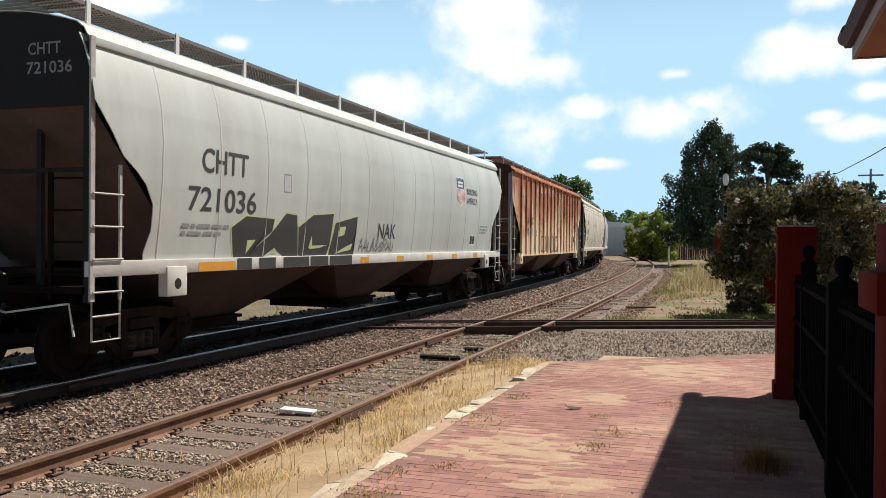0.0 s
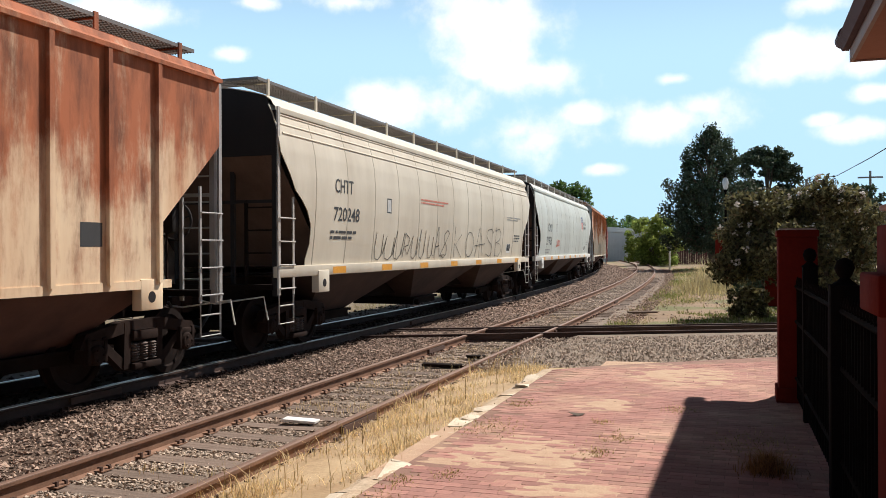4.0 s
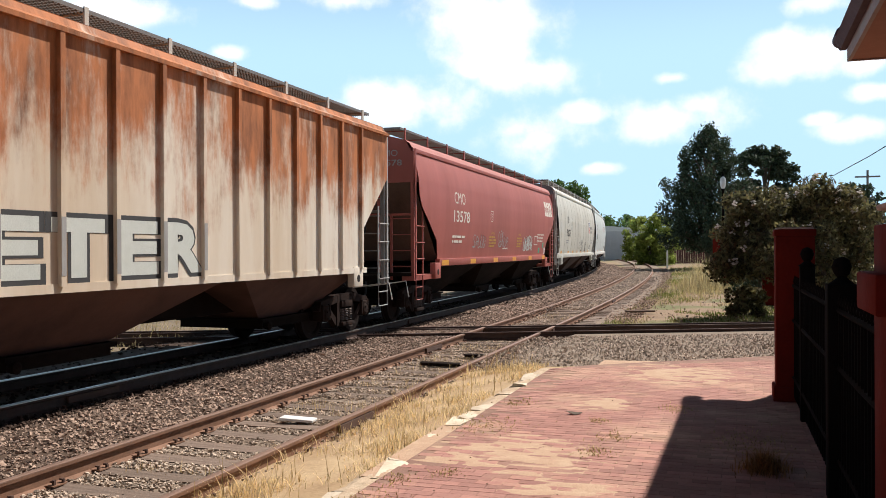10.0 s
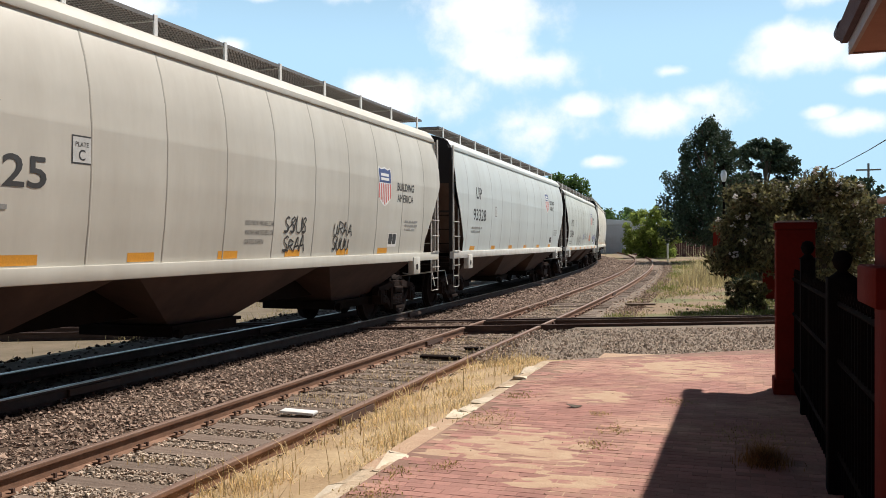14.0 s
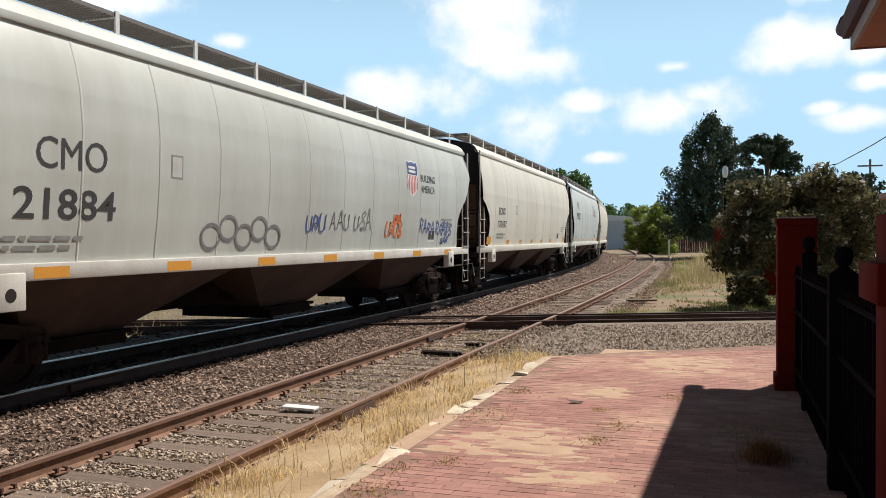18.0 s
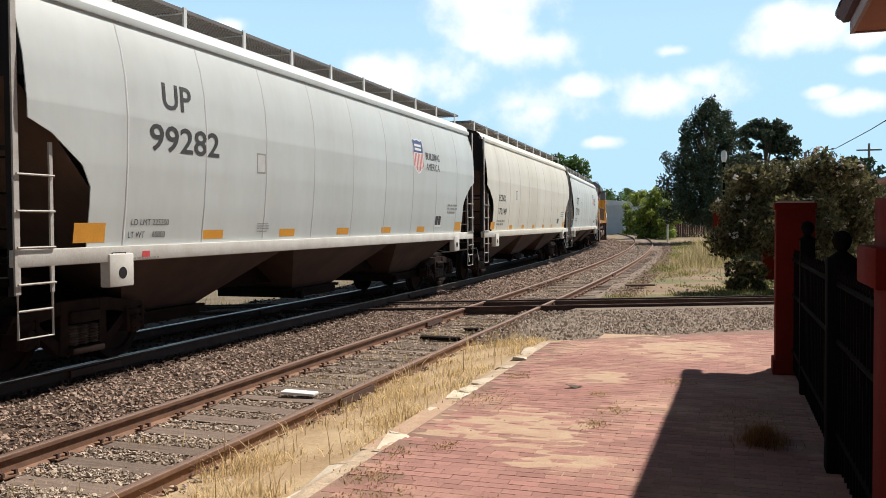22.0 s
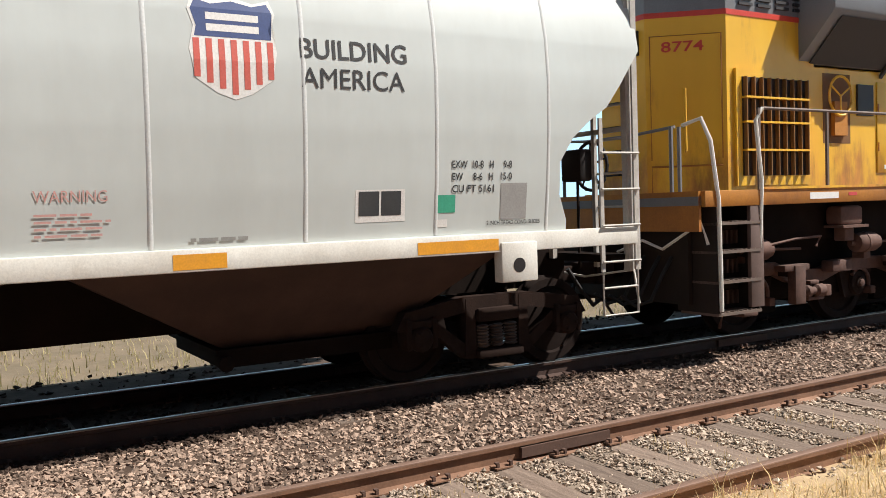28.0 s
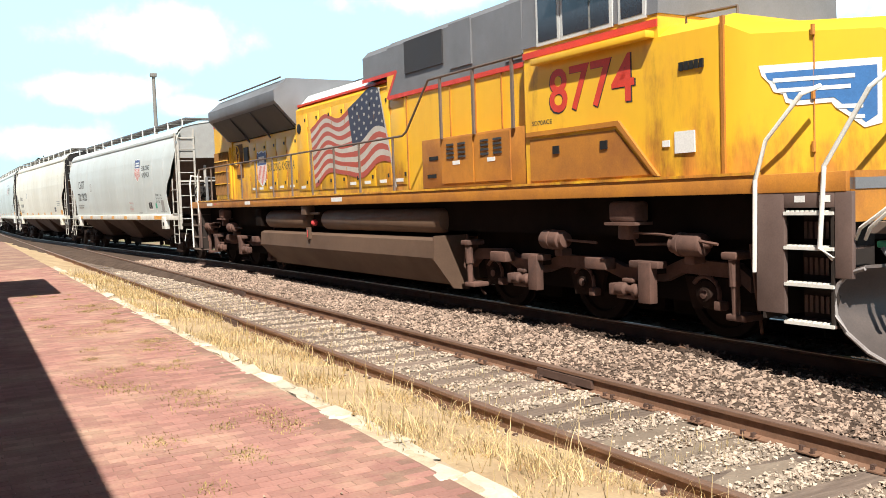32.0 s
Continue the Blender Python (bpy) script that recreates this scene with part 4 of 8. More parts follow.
        xe = [(x * s, z) for s, seq in ((1, [(face(z) - 0.02, z) for z in (zb, 3.4, 3.6, 3.8, top - 0.15, top)] + [(xr, zr), (0.6, zr + 0.15)]), (-1, [(0.6, zr + 0.15), (xr, zr)] + [(face(z) - 0.02, z) for z in (top, top - 0.15, 3.8, 3.6, 3.4, zb)])) for x, z in seq]
        e_in = 0.64 if look_of != "ribbed" else 1.07
        part("end_bulkhead", prism(bmesh.new(), xe, "y", e * (h - e_in), e * (h - e_in - 0.02)), MAT[end], car)
        d0 = e_in
        bm = bmesh.new()
        pts = [(e * (h - d0), zb + 0.02), (e * (h - d0 - 1.75), 1.42), (e * (h - d0 - 1.78), 1.40), (e * (h - d0 - 0.03), zb)]
        prism(bm, pts, "x", -1.47, 1.47)
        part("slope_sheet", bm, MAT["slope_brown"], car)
        bm = bmesh.new()
        for s in (-1, 1):
            box(bm, min(s * 1.42, s * 1.5), max(s * 1.42, s * 1.5), ye - 0.035, ye + 0.035, 0.98, top - 0.1)
            box(bm, min(s * 0.5, s * 0.57), max(s * 0.5, s * 0.57), e * (hb - 0.9) - 0.03, e * (hb - 0.9) + 0.03, 1.1, zb)
        box(bm, -1.45, 1.45, ye - 0.02, ye + 0.02, 2.45, 2.50)
        part("end_frame", bm, lad if end != "black" else MAT["black"], car)
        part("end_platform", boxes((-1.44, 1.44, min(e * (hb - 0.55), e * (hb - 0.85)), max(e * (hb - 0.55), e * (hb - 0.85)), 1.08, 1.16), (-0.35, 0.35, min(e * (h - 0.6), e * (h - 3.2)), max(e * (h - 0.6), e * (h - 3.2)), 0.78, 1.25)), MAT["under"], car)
        zt = 4.1 if e > 0 else 2.5
        # beside black ends, rungs away from the sun take the near-black colour
        rungs = lad if e > 0 or end != "black" else MAT["under"]
        el = part("end_ladder", boxes((0.92, 0.97, ye - 0.02, ye + 0.02, 1.0, zt)), rungs, car)
        for k in range(9):
            if 1.3 + 0.36 * k < zt:
                part("rung", rod([(1.46, ye + e * 0.02, 1.3 + 0.36 * k), (0.93, ye + e * 0.02, 1.3 + 0.36 * k)], 0.014, 6), rungs, el)
        for s in (1, -1):
            ladder(car, s, e, e * (hb - 0.58), e * (hb - 1.05), 0.55, 2.56, top - 0.05, 1.545 if look_of != "ribbed" else 1.54, lad)
            part("jacking_pad", boxes((min(s * 1.44, s * 1.58), max(s * 1.44, s * 1.58), min(e * (hb - 1.9), e * (hb - 2.32)), max(e * (hb - 1.9), e * (hb - 2.32)), 0.98, 1.36), bevel=0.015), sill, car)
            part("jacking_hole", lathe(bmesh.new(), "x", (s * 1.58, e * (hb - 2.12), 1.14), [(0.07, -0.02), (0.07, 0.003), (0.02, 0.004)], 14), MAT["black"], car)
        bm = boxes((-0.1, 0.1, min(e * (h - 0.75), e * (h - 0.2)), max(e * (h - 0.75), e * (h - 0.2)), 0.78, 0.96), (-0.2, 0.2, min(e * (h - 0.25), e * (h + 0.02)), max(e * (h - 0.25), e * (h + 0.02)), 0.74, 1.0), bevel=0.03)
        part("coupler", bm, MAT["truck"], car, "rusty knuckle coupler")
        part("air_hose", rod([(0.35, e * (h - 0.55), 0.95), (0.4, e * (h - 0.4), 0.7), (0.38, e * (h - 0.2), 0.5), (0.3, e * (h - 0.02), 0.55)], 0.025), MAT["hose"], car)
        part("uncoupling_lever", rod([(0.2, e * (h - 0.5), 0.9), (0.5, e * (h - 0.42), 0.86), (1.35, e * (h - 0.45), 0.98), (1.42, e * (h - 0.45), 0.62)], 0.014, 6), MAT["handrail"], car)
    # brake wheel at one end
    wheel = part("brake_wheel", tube(bmesh.new(), [(0.75 + 0.27 * math.cos(a), hb - 0.5, 2.12 + 0.27 * math.sin(a)) for a in [math.pi * k / 10 for k in range(21)]], 0.02, 6, cap=False), MAT["black"], car, "black hand-brake wheel")
    for a in (0.3, 1.57, 2.84, 4.1, 5.3):
        part("spoke", rod([(0.75, hb - 0.53, 2.12), (0.75 + 0.27 * math.cos(a), hb - 0.5, 2.12 + 0.27 * math.sin(a))], 0.013, 5), MAT["black"], wheel)
    part("brake_gearbox", lathe(boxes((0.58, 0.92, hb - 0.8, hb - 0.62, 1.95, 2.3), bevel=0.03), "y", (0.75, hb - 0.63, 2.12), [(0.15, 0), (0.13, 0.05), (0.05, 0.09)], 14), MAT["black"], car)
    part("brake_chain", rod([(0.75, hb - 0.7, 1.95), (0.75, hb - 0.7, 1.0)], 0.018, 5), MAT["truck"], car)
    # hoppers and their gates
    p = (L - 7.9) / 2
    for c in (-p, 0.0, p):
        lo_l = 1.75 if c < 0 else p / 2 - 0.15
        lo_r = 1.75 if c > 0 else p / 2 - 0.15
        bm = bmesh.new()
        tv = [bm.verts.new(q) for q in ((-1.5, c - lo_l, 1.30), (1.5, c - lo_l, 1.30), (1.5, c + lo_r, 1.30), (-1.5, c + lo_r, 1.30))]
        bv = [bm.verts.new(q) for q in ((-0.72, c - 0.8, 0.52), (0.72, c - 0.8, 0.52), (0.72, c + 0.8, 0.52), (-0.72, c + 0.8, 0.52))]
        for i in range(4):
            bm.faces.new((tv[i], tv[(i + 1) % 4], bv[(i + 1) % 4], bv[i]))
        bm.faces.new(bv)
        bm.faces.new(tv)
        bay = part("hopper_bay", bm, MAT[hop], car, "dark sloping hopper bay")
        bm = boxes((-0.8, 0.8, c - 0.84, c + 0.84, 0.36, 0.53), (-0.85, 0.85, c - 0.9, c + 0.9, 0.48, 0.53))
        lathe(bm, "x", (0.9, c - 0.84, 0.42), [(0.05, -0.05), (0.07, 0), (0.07, 0.06), (0.03, 0.08)], 10)
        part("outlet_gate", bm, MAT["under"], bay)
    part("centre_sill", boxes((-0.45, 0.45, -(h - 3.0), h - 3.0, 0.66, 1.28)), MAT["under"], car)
    wheels = freight_truck(car, -(h - 2.05)) + freight_truck(car, h - 2.05)
    return car, face, h, wheels


def reflectors(car, h, face, z0, z1, places, w=0.42):
    for y in places:
        decal("reflector", card(y, y + w, z0, z1), face, MAT["reflector"], car, 0.0024, rows=1)


for k, c in dict(silver=(0.58, 0.595, 0.56), silver_new=(0.61, 0.625, 0.62), cream=(0.50, 0.44, 0.34), sand=(0.71, 0.675, 0.58), stone=(0.46, 0.44, 0.385), oxide=(0.28, 0.072, 0.055)).items():
    MAT["seam_" + k] = shade("dirty_seam_" + k, c, [q * 0.8 for q in c], rough=0.8, scale=1.2, amount=0.8, stretch=(1, 1, 0.4), bump=0)

GAP = [-128.6, -109.65, -90.49, -71.5, -52.03, -33.29, -14.94, 3.45, 21.6, 39.84, 57.25, 74.43, 91.65, 108.9]
SPEED = 8.495
TRAIN = []
SPIN = []


def common_marks(car, h, face, mark, number, col="mark", y=2.3, zt=2.60, zn=2.08, big=0.33, num_w=1.7, mark_w=1.15, emblem=True, faint="mark_faint", slogan="mark", dims=True, stencil=True, ey=0.0, ez=0.0, moff=0.28, panel=True):
    """Reporting mark and number near the leading end, stencils, emblem and slogan near the other."""
    if mark:
        lettering(mark, big, mark_w, -h + y + moff, zt, face, MAT[col], car, "reporting_mark")
    if number:
        lettering(number, big, num_w, -h + y, zn, face, MAT[col], car, "car_number")
    if stencil:
        bars(car, -h + y - 0.1, zn - 0.32, 1.1, 0.2, 2, face, MAT[faint])
    if panel:
        decal("hazard_panel", card(-h + y + 2.5, -h + y + 2.75, 2.45, 2.75), face, MAT[faint], car, 0.0020, rows=1)
    if panel:
        decal("hazard_panel_face", card(-h + y + 2.525, -h + y + 2.725, 2.475, 2.725), face, MAT["panel_pale"], car, 0.0032, rows=1)
    if emblem:
        shield(car, h - 4.82 + ey, 3.0 + ez, 0.70, 0.80, face)
        lettering("BUILDING", 0.165, 0.98, h - 4.27 + ey * 1.2, 2.96 + ez, face, MAT[slogan], car, "slogan")
        lettering("AMERICA", 0.165, 0.95, h - 4.27 + ey * 1.2, 2.72 + ez, face, MAT[slogan], car, "slogan", bold=0.0)
    b = decal("service_plate", card(h - 3.80, h - 3.32, 1.60, 1.88), face, MAT["shield_white"], car, 0.0020, rows=1)
    decal("service_plate_face", card(h - 3.77, h - 3.575, 1.655, 1.865), face, MAT["mark"], b, 0.0036, rows=1)
    decal("service_plate_face", card(h - 3.555, h - 3.36, 1.655, 1.865), face, MAT["mark"], b, 0.0036, rows=1)
    if dims:
        bars(car, h - 2.92, 1.95, 0.78, 0.26, 3, face, MAT[faint], 0.45)


def end_marks(car, h, mark, number):
    lettering(mark, 0.14, 0.46, 0, 0, lambda z: 0, MAT["mark_faint"], car, "end_mark").matrix_basis = pose(0.6, -h + 0.635, 3.80, 0, 0, -90)
    lettering(number, 0.14, 0.64, 0, 0, lambda z: 0, MAT["mark_faint"], car, "end_number").matrix_basis = pose(0.58, -h + 0.635, 3.58, 0, 0, -90)


MAT["panel_pale"] = shade("pale_panel", (0.6, 0.61, 0.59), rough=0.6, bump=0)


def add_car(i, **kw):
    car, face, h, wheels = hopper_car(GAP[i + 1] - GAP[i], **kw)
    TRAIN.append((car, (GAP[i] + GAP[i + 1]) / 2))
    return car, face, h, wheels


def sill_face(z):
    return 1.56


def wiggle(y0, z0, w, h, n, seed):
    """Points of one hand-drawn tag stroke: n joined marks of uneven height, bowls and points."""
    r = random.Random(seed)
    out = []
    for k in range(n):
        a, b = y0 + w * k / n, w / n * r.uniform(0.75, 1.15)
        top, slant = h * r.uniform(0.7, 1.1), b * r.uniform(0.05, 0.3)
        form = r.randrange(4)
        if form == 0:
            pts = [(0, 0.05), (0.12, 1.0), (0.3, 0.95), (0.85, 0.8), (0.75, 0.55), (0.15, 0.48), (0.5, 0.3), (1.0, 0.0)]
        elif form == 1:
            pts = [(0.1, 0.9), (0.0, 0.4), (0.15, 0.05), (0.5, 0.0), (0.8, 0.15), (0.85, 0.85), (0.82, 0.3), (1.0, 0.05)]
        elif form == 2:
            pts = [(0.0, 0.0), (0.35, 1.0), (0.45, 1.0), (0.62, 0.42), (0.2, 0.36), (0.68, 0.4), (0.9, 0.02), (1.0, 0.1)]
        else:
            pts = [(0.85, 0.9), (0.5, 1.0), (0.12, 0.82), (0.25, 0.58), (0.7, 0.42), (0.8, 0.16), (0.45, 0.0), (0.02, 0.1), (1.0, 0.12)]
        pts = [(a + b * u + slant * v, z0 + top * v) for u, v in pts]
        for p, q in zip(pts, pts[1:]):
            out.extend(((p[0] * (1 - t) + q[0] * t, p[1] * (1 - t) + q[1] * t) for t in (0.0, 0.5)))
    return out


PEN = {"K": [[(0.1, 1), (0.12, 0)], [(0.8, 0.75), (0.2, 0.4), (0.9, 0)]], "A": [[(0, 0), (0.35, 1), (0.5, 1), (0.95, 0)], [(-0.15, 0.38), (1.15, 0.46)]],
       "O": [[(0.5 + 0.45 * math.sin(a * 0.5), 0.42 + 0.42 * math.cos(a * 0.5)) for a in range(14)]],
       "S": [[(1, 0.86), (0.7, 1), (0.2, 0.95), (0.02, 0.75), (0.3, 0.58), (0.75, 0.42), (0.98, 0.2), (0.6, 0), (0.05, 0.1)]],
       "B": [[(0.1, 1.1), (0.12, -0.05)], [(-0.05, 0.95), (0.5, 1.02), (0.8, 0.85), (0.6, 0.6), (0.15, 0.52), (0.75, 0.45), (0.95, 0.2), (0.6, 0.0), (0.05, 0.02)]]}


def penned(text, y, z, w, h):
    """Strokes of hand-drawn capitals."""
    return [[(y + (i * 1.25 + a) * w, z + b * h) for a, b in st] for i, c in enumerate(text) for st in PEN[c]]


def plate_mark(car, y, z, face, ink, ground):
    """A small framed clearance plate."""
    p = decal("plate_mark", card(y, y + 0.31, z, z + 0.31), face, MAT[ink], car, 0.0022, "framed clearance plate")
    decal("plate_ground", card(y + 0.018, y + 0.292, z + 0.018, z + 0.292), face, MAT[ground], p, 0.0036)
    lettering("PLATE", 0.05, 0.2, y + 0.055, z + 0.19, lambda q: face(q) + 0.001, MAT[ink], p, "plate_word", bold=0)
    lettering("C", 0.12, 0.1, y + 0.105, z + 0.04, lambda q: face(q) + 0.001, MAT[ink], p, "plate_letter")


MAT["faded_red"] = shade("faded_red_stencil", (0.62, 0.33, 0.30), (0.6, 0.45, 0.42), rough=0.7, scale=8, bump=0)
MAT["ghost_paint"] = shade("faded_block_paint", (0.52, 0.42, 0.30), (0.42, 0.25, 0.14), rough=0.8, scale=1.6, amount=0.9, bump=0)


def build_train():
    # light grey car with the large black block graffiti
    car, face, h, _ = add_car(0, paint="silver", look_of="round", label="pale grey rounded covered hopper car with black block graffiti")
    common_marks(car, h, face, "CHTT", "721036")
    end_marks(car, h, "CHTT", "721036")
    letters = [[(3.5, 1.45), (3.38, 1.88), (3.75, 2.05), (4.58, 2.03), (4.52, 1.84), (3.95, 1.53), (3.93, 1.45)], [(3.8, 1.45), (4.45, 1.77), (4.93, 2.13), (5.29, 2.11), (5.43, 1.45), (4.94, 1.45), (4.64, 1.59), (4.33, 1.45)], [(5.47, 1.45), (5.38, 1.92), (5.86, 2.13), (6.65, 2.18), (6.58, 1.64), (6.5, 1.45)], [(6.57, 1.45), (6.75, 2.02), (7.68, 2.16), (7.55, 1.64), (7.64, 1.45)]]
    cuts = [[(3.83, 1.70), (4.07, 1.71), (3.82, 1.50)], [(4.56, 1.50), (4.64, 1.59), (4.75, 1.50)], [(5.79, 1.59), (5.87, 1.79), (5.92, 1.62), (6.49, 1.63), (6.19, 1.58), (5.84, 1.56)], [(6.93, 1.95), (7.19, 1.97), (7.15, 1.81), (6.92, 1.78)]]
    for L, c in zip(letters, cuts):
        cy, cz = sum(p[0] for p in L) / len(L), sum(p[1] for p in L) / len(L)
        decal("graffiti_edge", [(-h + cy + (a - cy) * 1.07, max(1.452, cz + (b - cz) * 1.08)) for a, b in L], face, MAT["spray_lime"], car, 0.0026)
        g = decal("graffiti_letter", [(-h + a, b) for a, b in L], face, MAT["spray_black"], car, 0.0050, "black block letter with lime edge")
        decal("graffiti_gap", [(-h + a, b) for a, b in c], face, MAT["spray_lime"], g, 0.0072)
    decal("graffiti_gap", [(-h + 6.82, 1.47), (-h + 7.23, 1.59), (-h + 7.55, 1.66), (-h + 7.49, 1.54)], face, MAT["spray_lime"], g, 0.0072)
    for a, b in ((3.55, 3.94), (4.16, 4.65), (4.9, 5.77), (5.83, 6.5), (6.56, 7.5)):
        decal("graffiti_foot", card(-h + a, -h + b, 1.275, 1.44), sill_face, MAT["spray_black"], car, 0.0045)
    y = -h + 3.35
    lettering("NAK", 0.3, 0.95, -h + 8.73, 1.76, face, MAT["spray_black"], car, "graffiti_tag")
    scrawl("graffiti_smear", [wiggle(y + 4.5 + 0.6 * k, 1.5, 0.6, 0.25, 3, k) for k in range(3)], 0.025, face, MAT["spray_grey"], car)
    reflectors(car, h, sill_face, 1.28, 1.40, (-h + 2.6,), 0.9)
    reflectors(car, h, sill_face, 1.29, 1.40, [-h + 6.0 + 1.9 * k for k in range(6)], 0.4)

    # rust-covered ribbed car
    car, face, h, _ = add_car(1, paint="rusted", look_of="ribbed", sill="rusted", posts="rusted", hop="bay_rust", ladder_paint="panel_grey", end="end_brown", label="rust-covered ribbed covered hopper car with faded lettering")
    f = h + 0.35
    for k, t in enumerate(("NA", "HX")):
        lettering(t, 0.28, 0.5, -f + 3.82 + 0.835 * k, 2.35, face, MAT["mark"], car, "reporting_mark")
    lettering("NAHX", 0.14, 0.5, 0, 0, lambda z: 0, MAT["mark_faint"], car, "end_mark").matrix_basis = pose(0.35, -f + 1.41, 3.78, 0, 0, -90)
    lettering("100176", 0.14, 0.66, 0, 0, lambda z: 0, MAT["mark_faint"], car, "end_number").matrix_basis = pose(0.25, -f + 1.41, 3.55, 0, 0, -90)
    for k, t in enumerate(("10", "01", "76")):
        lettering(t, 0.28, 0.42, -f + 3.82 + 0.835 * k, 1.95, face, MAT["mark"], car, "car_number")
    scrawl("graffiti_tag", [wiggle(-f + 5.55 + 0.83 * k, 3.6, 0.62, 0.32, 2 + k % 2, 40 + k) for k in range(8)], 0.028, lambda z: 1.562, MAT["spray_white"], car, "thin white spray tag")
    for k, (w, gap) in enumerate(((1.15, 1), (0.5, 0), (0.95, 0), (1.05, 1))):
        y = -f + 6.75 + (0, 1.35, 2.1, 3.3)[k]
        pts = [(y + w * (0.5 + 0.5 * math.copysign(abs(math.cos(a)) ** 0.5, math.cos(a))), 1.66 + 0.30 * math.copysign(abs(math.sin(a)) ** 0.5, math.sin(a))) for a in [math.pi * q / 10 for q in range(20)]]
        g = decal("graffiti_letter", pts, face, MAT["ghost_paint"], car, 0.0026, "faded pale block letter")
        if gap:
            decal("graffiti_gap", [(y + w * 0.5 + (a - y - w * 0.5) * 0.45, 1.66 + (b - 1.66) * 0.4) for a, b in pts], face, MAT["rusted"], g, 0.0044)
        scrawl("graffiti_outline", [pts + pts[:1]], 0.045, face, MAT["end_brown"], car, off=0.0062)
    decal("service_plate", card(h - 3.75, h - 3.4, 1.75, 2.02), face, MAT["mark"], car, 0.0024, rows=1)
    plate_mark(car, -f + 6.56, 2.12, face, "mark", "cream")
    decal("yellow_strip", card(-f + 6.3, -f + 6.42, 1.42, 1.85), face, MAT["reflector"], car, 0.0024)

    # cream car with long black tag
    car, face, h, _ = add_car(2, paint="cream", look_of="round", sill="cream", posts="cream", label="cream rounded covered hopper car with long black spray tag")
    common_marks(car, h, face, "CHTT", "720248", emblem=False, big=0.25, y=2.45, moff=0.03, zt=2.72, zn=2.22, mark_w=0.78, num_w=1.12, faint="mark")
    bars(car, h - 3.9, 2.62, 1.9, 0.14, 2, face, MAT["mark_faint"], 0.5)
    for z in (3.55, 3.7, 3.85):
        part("side_ridge", rod([(face(z) - 0.004, -(h - 0.7), z), (face(z) - 0.004, h - 0.7, z)], 0.022, 6), MAT["cream"], car)
    bars(car, -h + 7.0, 2.75, 2.2, 0.14, 2, face, MAT["spray_red"], 0.5)
    loops = [wiggle(-h + 4.4 + 1.6 * k, 1.5, 1.5, 0.75, 3, 30 + k) for k in range(3)] + penned("KOASB", -h + 9.6, 1.5, 0.82, 0.8)
    scrawl("graffiti_tag", loops, 0.021, face, MAT["spray_black"], car, "long looping dark spray tag")
    reflectors(car, h, sill_face, 1.29, 1.41, [-h + 2.5 + 2.3 * k for k in range(7)], 0.55)

    car, face, h, _ = add_car(3, paint="silver", look_of="round", label="pale grey rounded covered hopper car with red tag")
    common_marks(car, h, face, "CMO", "21929", mark_w=1.05, num_w=1.45, y=3.0, zt=2.40, zn=1.88, ey=-0.05)
    end_marks(car, h, "CMO", "21929")
    scrawl("graffiti_tag", [wiggle(-h + 5.7, 1.85, 0.9, 0.3, 5, 3), [(-h + 5.65, 1.8), (-h + 6.7, 1.9)]], 0.04, face, MAT["spray_red"], car, "small red spray tag")
    reflectors(car, h, sill_face, 1.29, 1.41, [-h + 2.4 + 1.9 * k for k in range(8)], 0.45)

    # rust-streaked cream ribbed car
    car, face, h, _ = add_car(4, paint="rusted_cream", look_of="ribbed", sill="rusted_cream", posts="stone", hop="bay_rust", ladder_paint="panel_grey", end="panel_grey", label="rust-streaked cream ribbed covered hopper car with white block graffiti")
    f = h + 0.35
    for k, t in enumerate(("CT", "RN")):
        lettering(t, 0.27, 0.46, -f + 3.80 + 0.85 * k, 2.38, face, MAT["mark"], car, "reporting_mark")
    for k, t in enumerate(("10", "07", "21")):
        lettering(t, 0.27, 0.42, -f + 3.80 + 0.85 * k, 1.95, face, MAT["mark"], car, "car_number")
    lettering("CTRN", 0.14, 0.5, 0, 0, lambda z: 0, MAT["mark"], car, "end_mark").matrix_basis = pose(0.35, -f + 1.38, 3.78, 0, 0, -90)
    lettering("100721", 0.14, 0.66, 0, 0, lambda z: 0, MAT["mark"], car, "end_number").matrix_basis = pose(0.25, -f + 1.38, 3.55, 0, 0, -90)
    decal("yellow_strip", card(-f + 2.66, -f + 2.78, 1.4, 2.55), face, MAT["reflector"], car, 0.0024, rows=1)
    bars(car, -f + 3.65, 1.5, 1.6, 0.24, 2, face, MAT["mark_faint"])
    blocks = [[(0, 0), (0.02, 1), (0.28, 1), (0.46, 0.55), (0.62, 1), (0.95, 1), (0.98, 0), (0.72, 0), (0.66, 0.5), (0.5, 0.12), (0.34, 0.45), (0.28, 0)]]
    for k, ch in enumerate("METER"):
        y = -f + 6.72 + 0.97 * k
        if ch == "M":
            decal("graffiti_edge", [(y + 0.94 * a - 0.03, 1.35 + 0.74 * b) for a, b in blocks[0]], face, MAT["mark"], car, 0.0030)
            decal("graffiti_letter", [(y + 0.06 + 0.78 * a, 1.40 + 0.62 * b) for a, b in blocks[0]], face, MAT["spray_white"], car, 0.0062, "white block letter with black edge")
        else:
            lettering(ch, 0.76, 0.98, y - 0.02, 1.34, face, MAT["mark"], car, "graffiti_edge", bold=0.075)
            lettering(ch, 0.65, 0.82, y + 0.06, 1.395, lambda z: 1.5625, MAT["spray_white"], car, "graffiti_letter", "white block letter with black edge", bold=0.05)
    for k in range(5, 11):
        q = -(h - 2.41) + (h - 2.41) / 8 * k
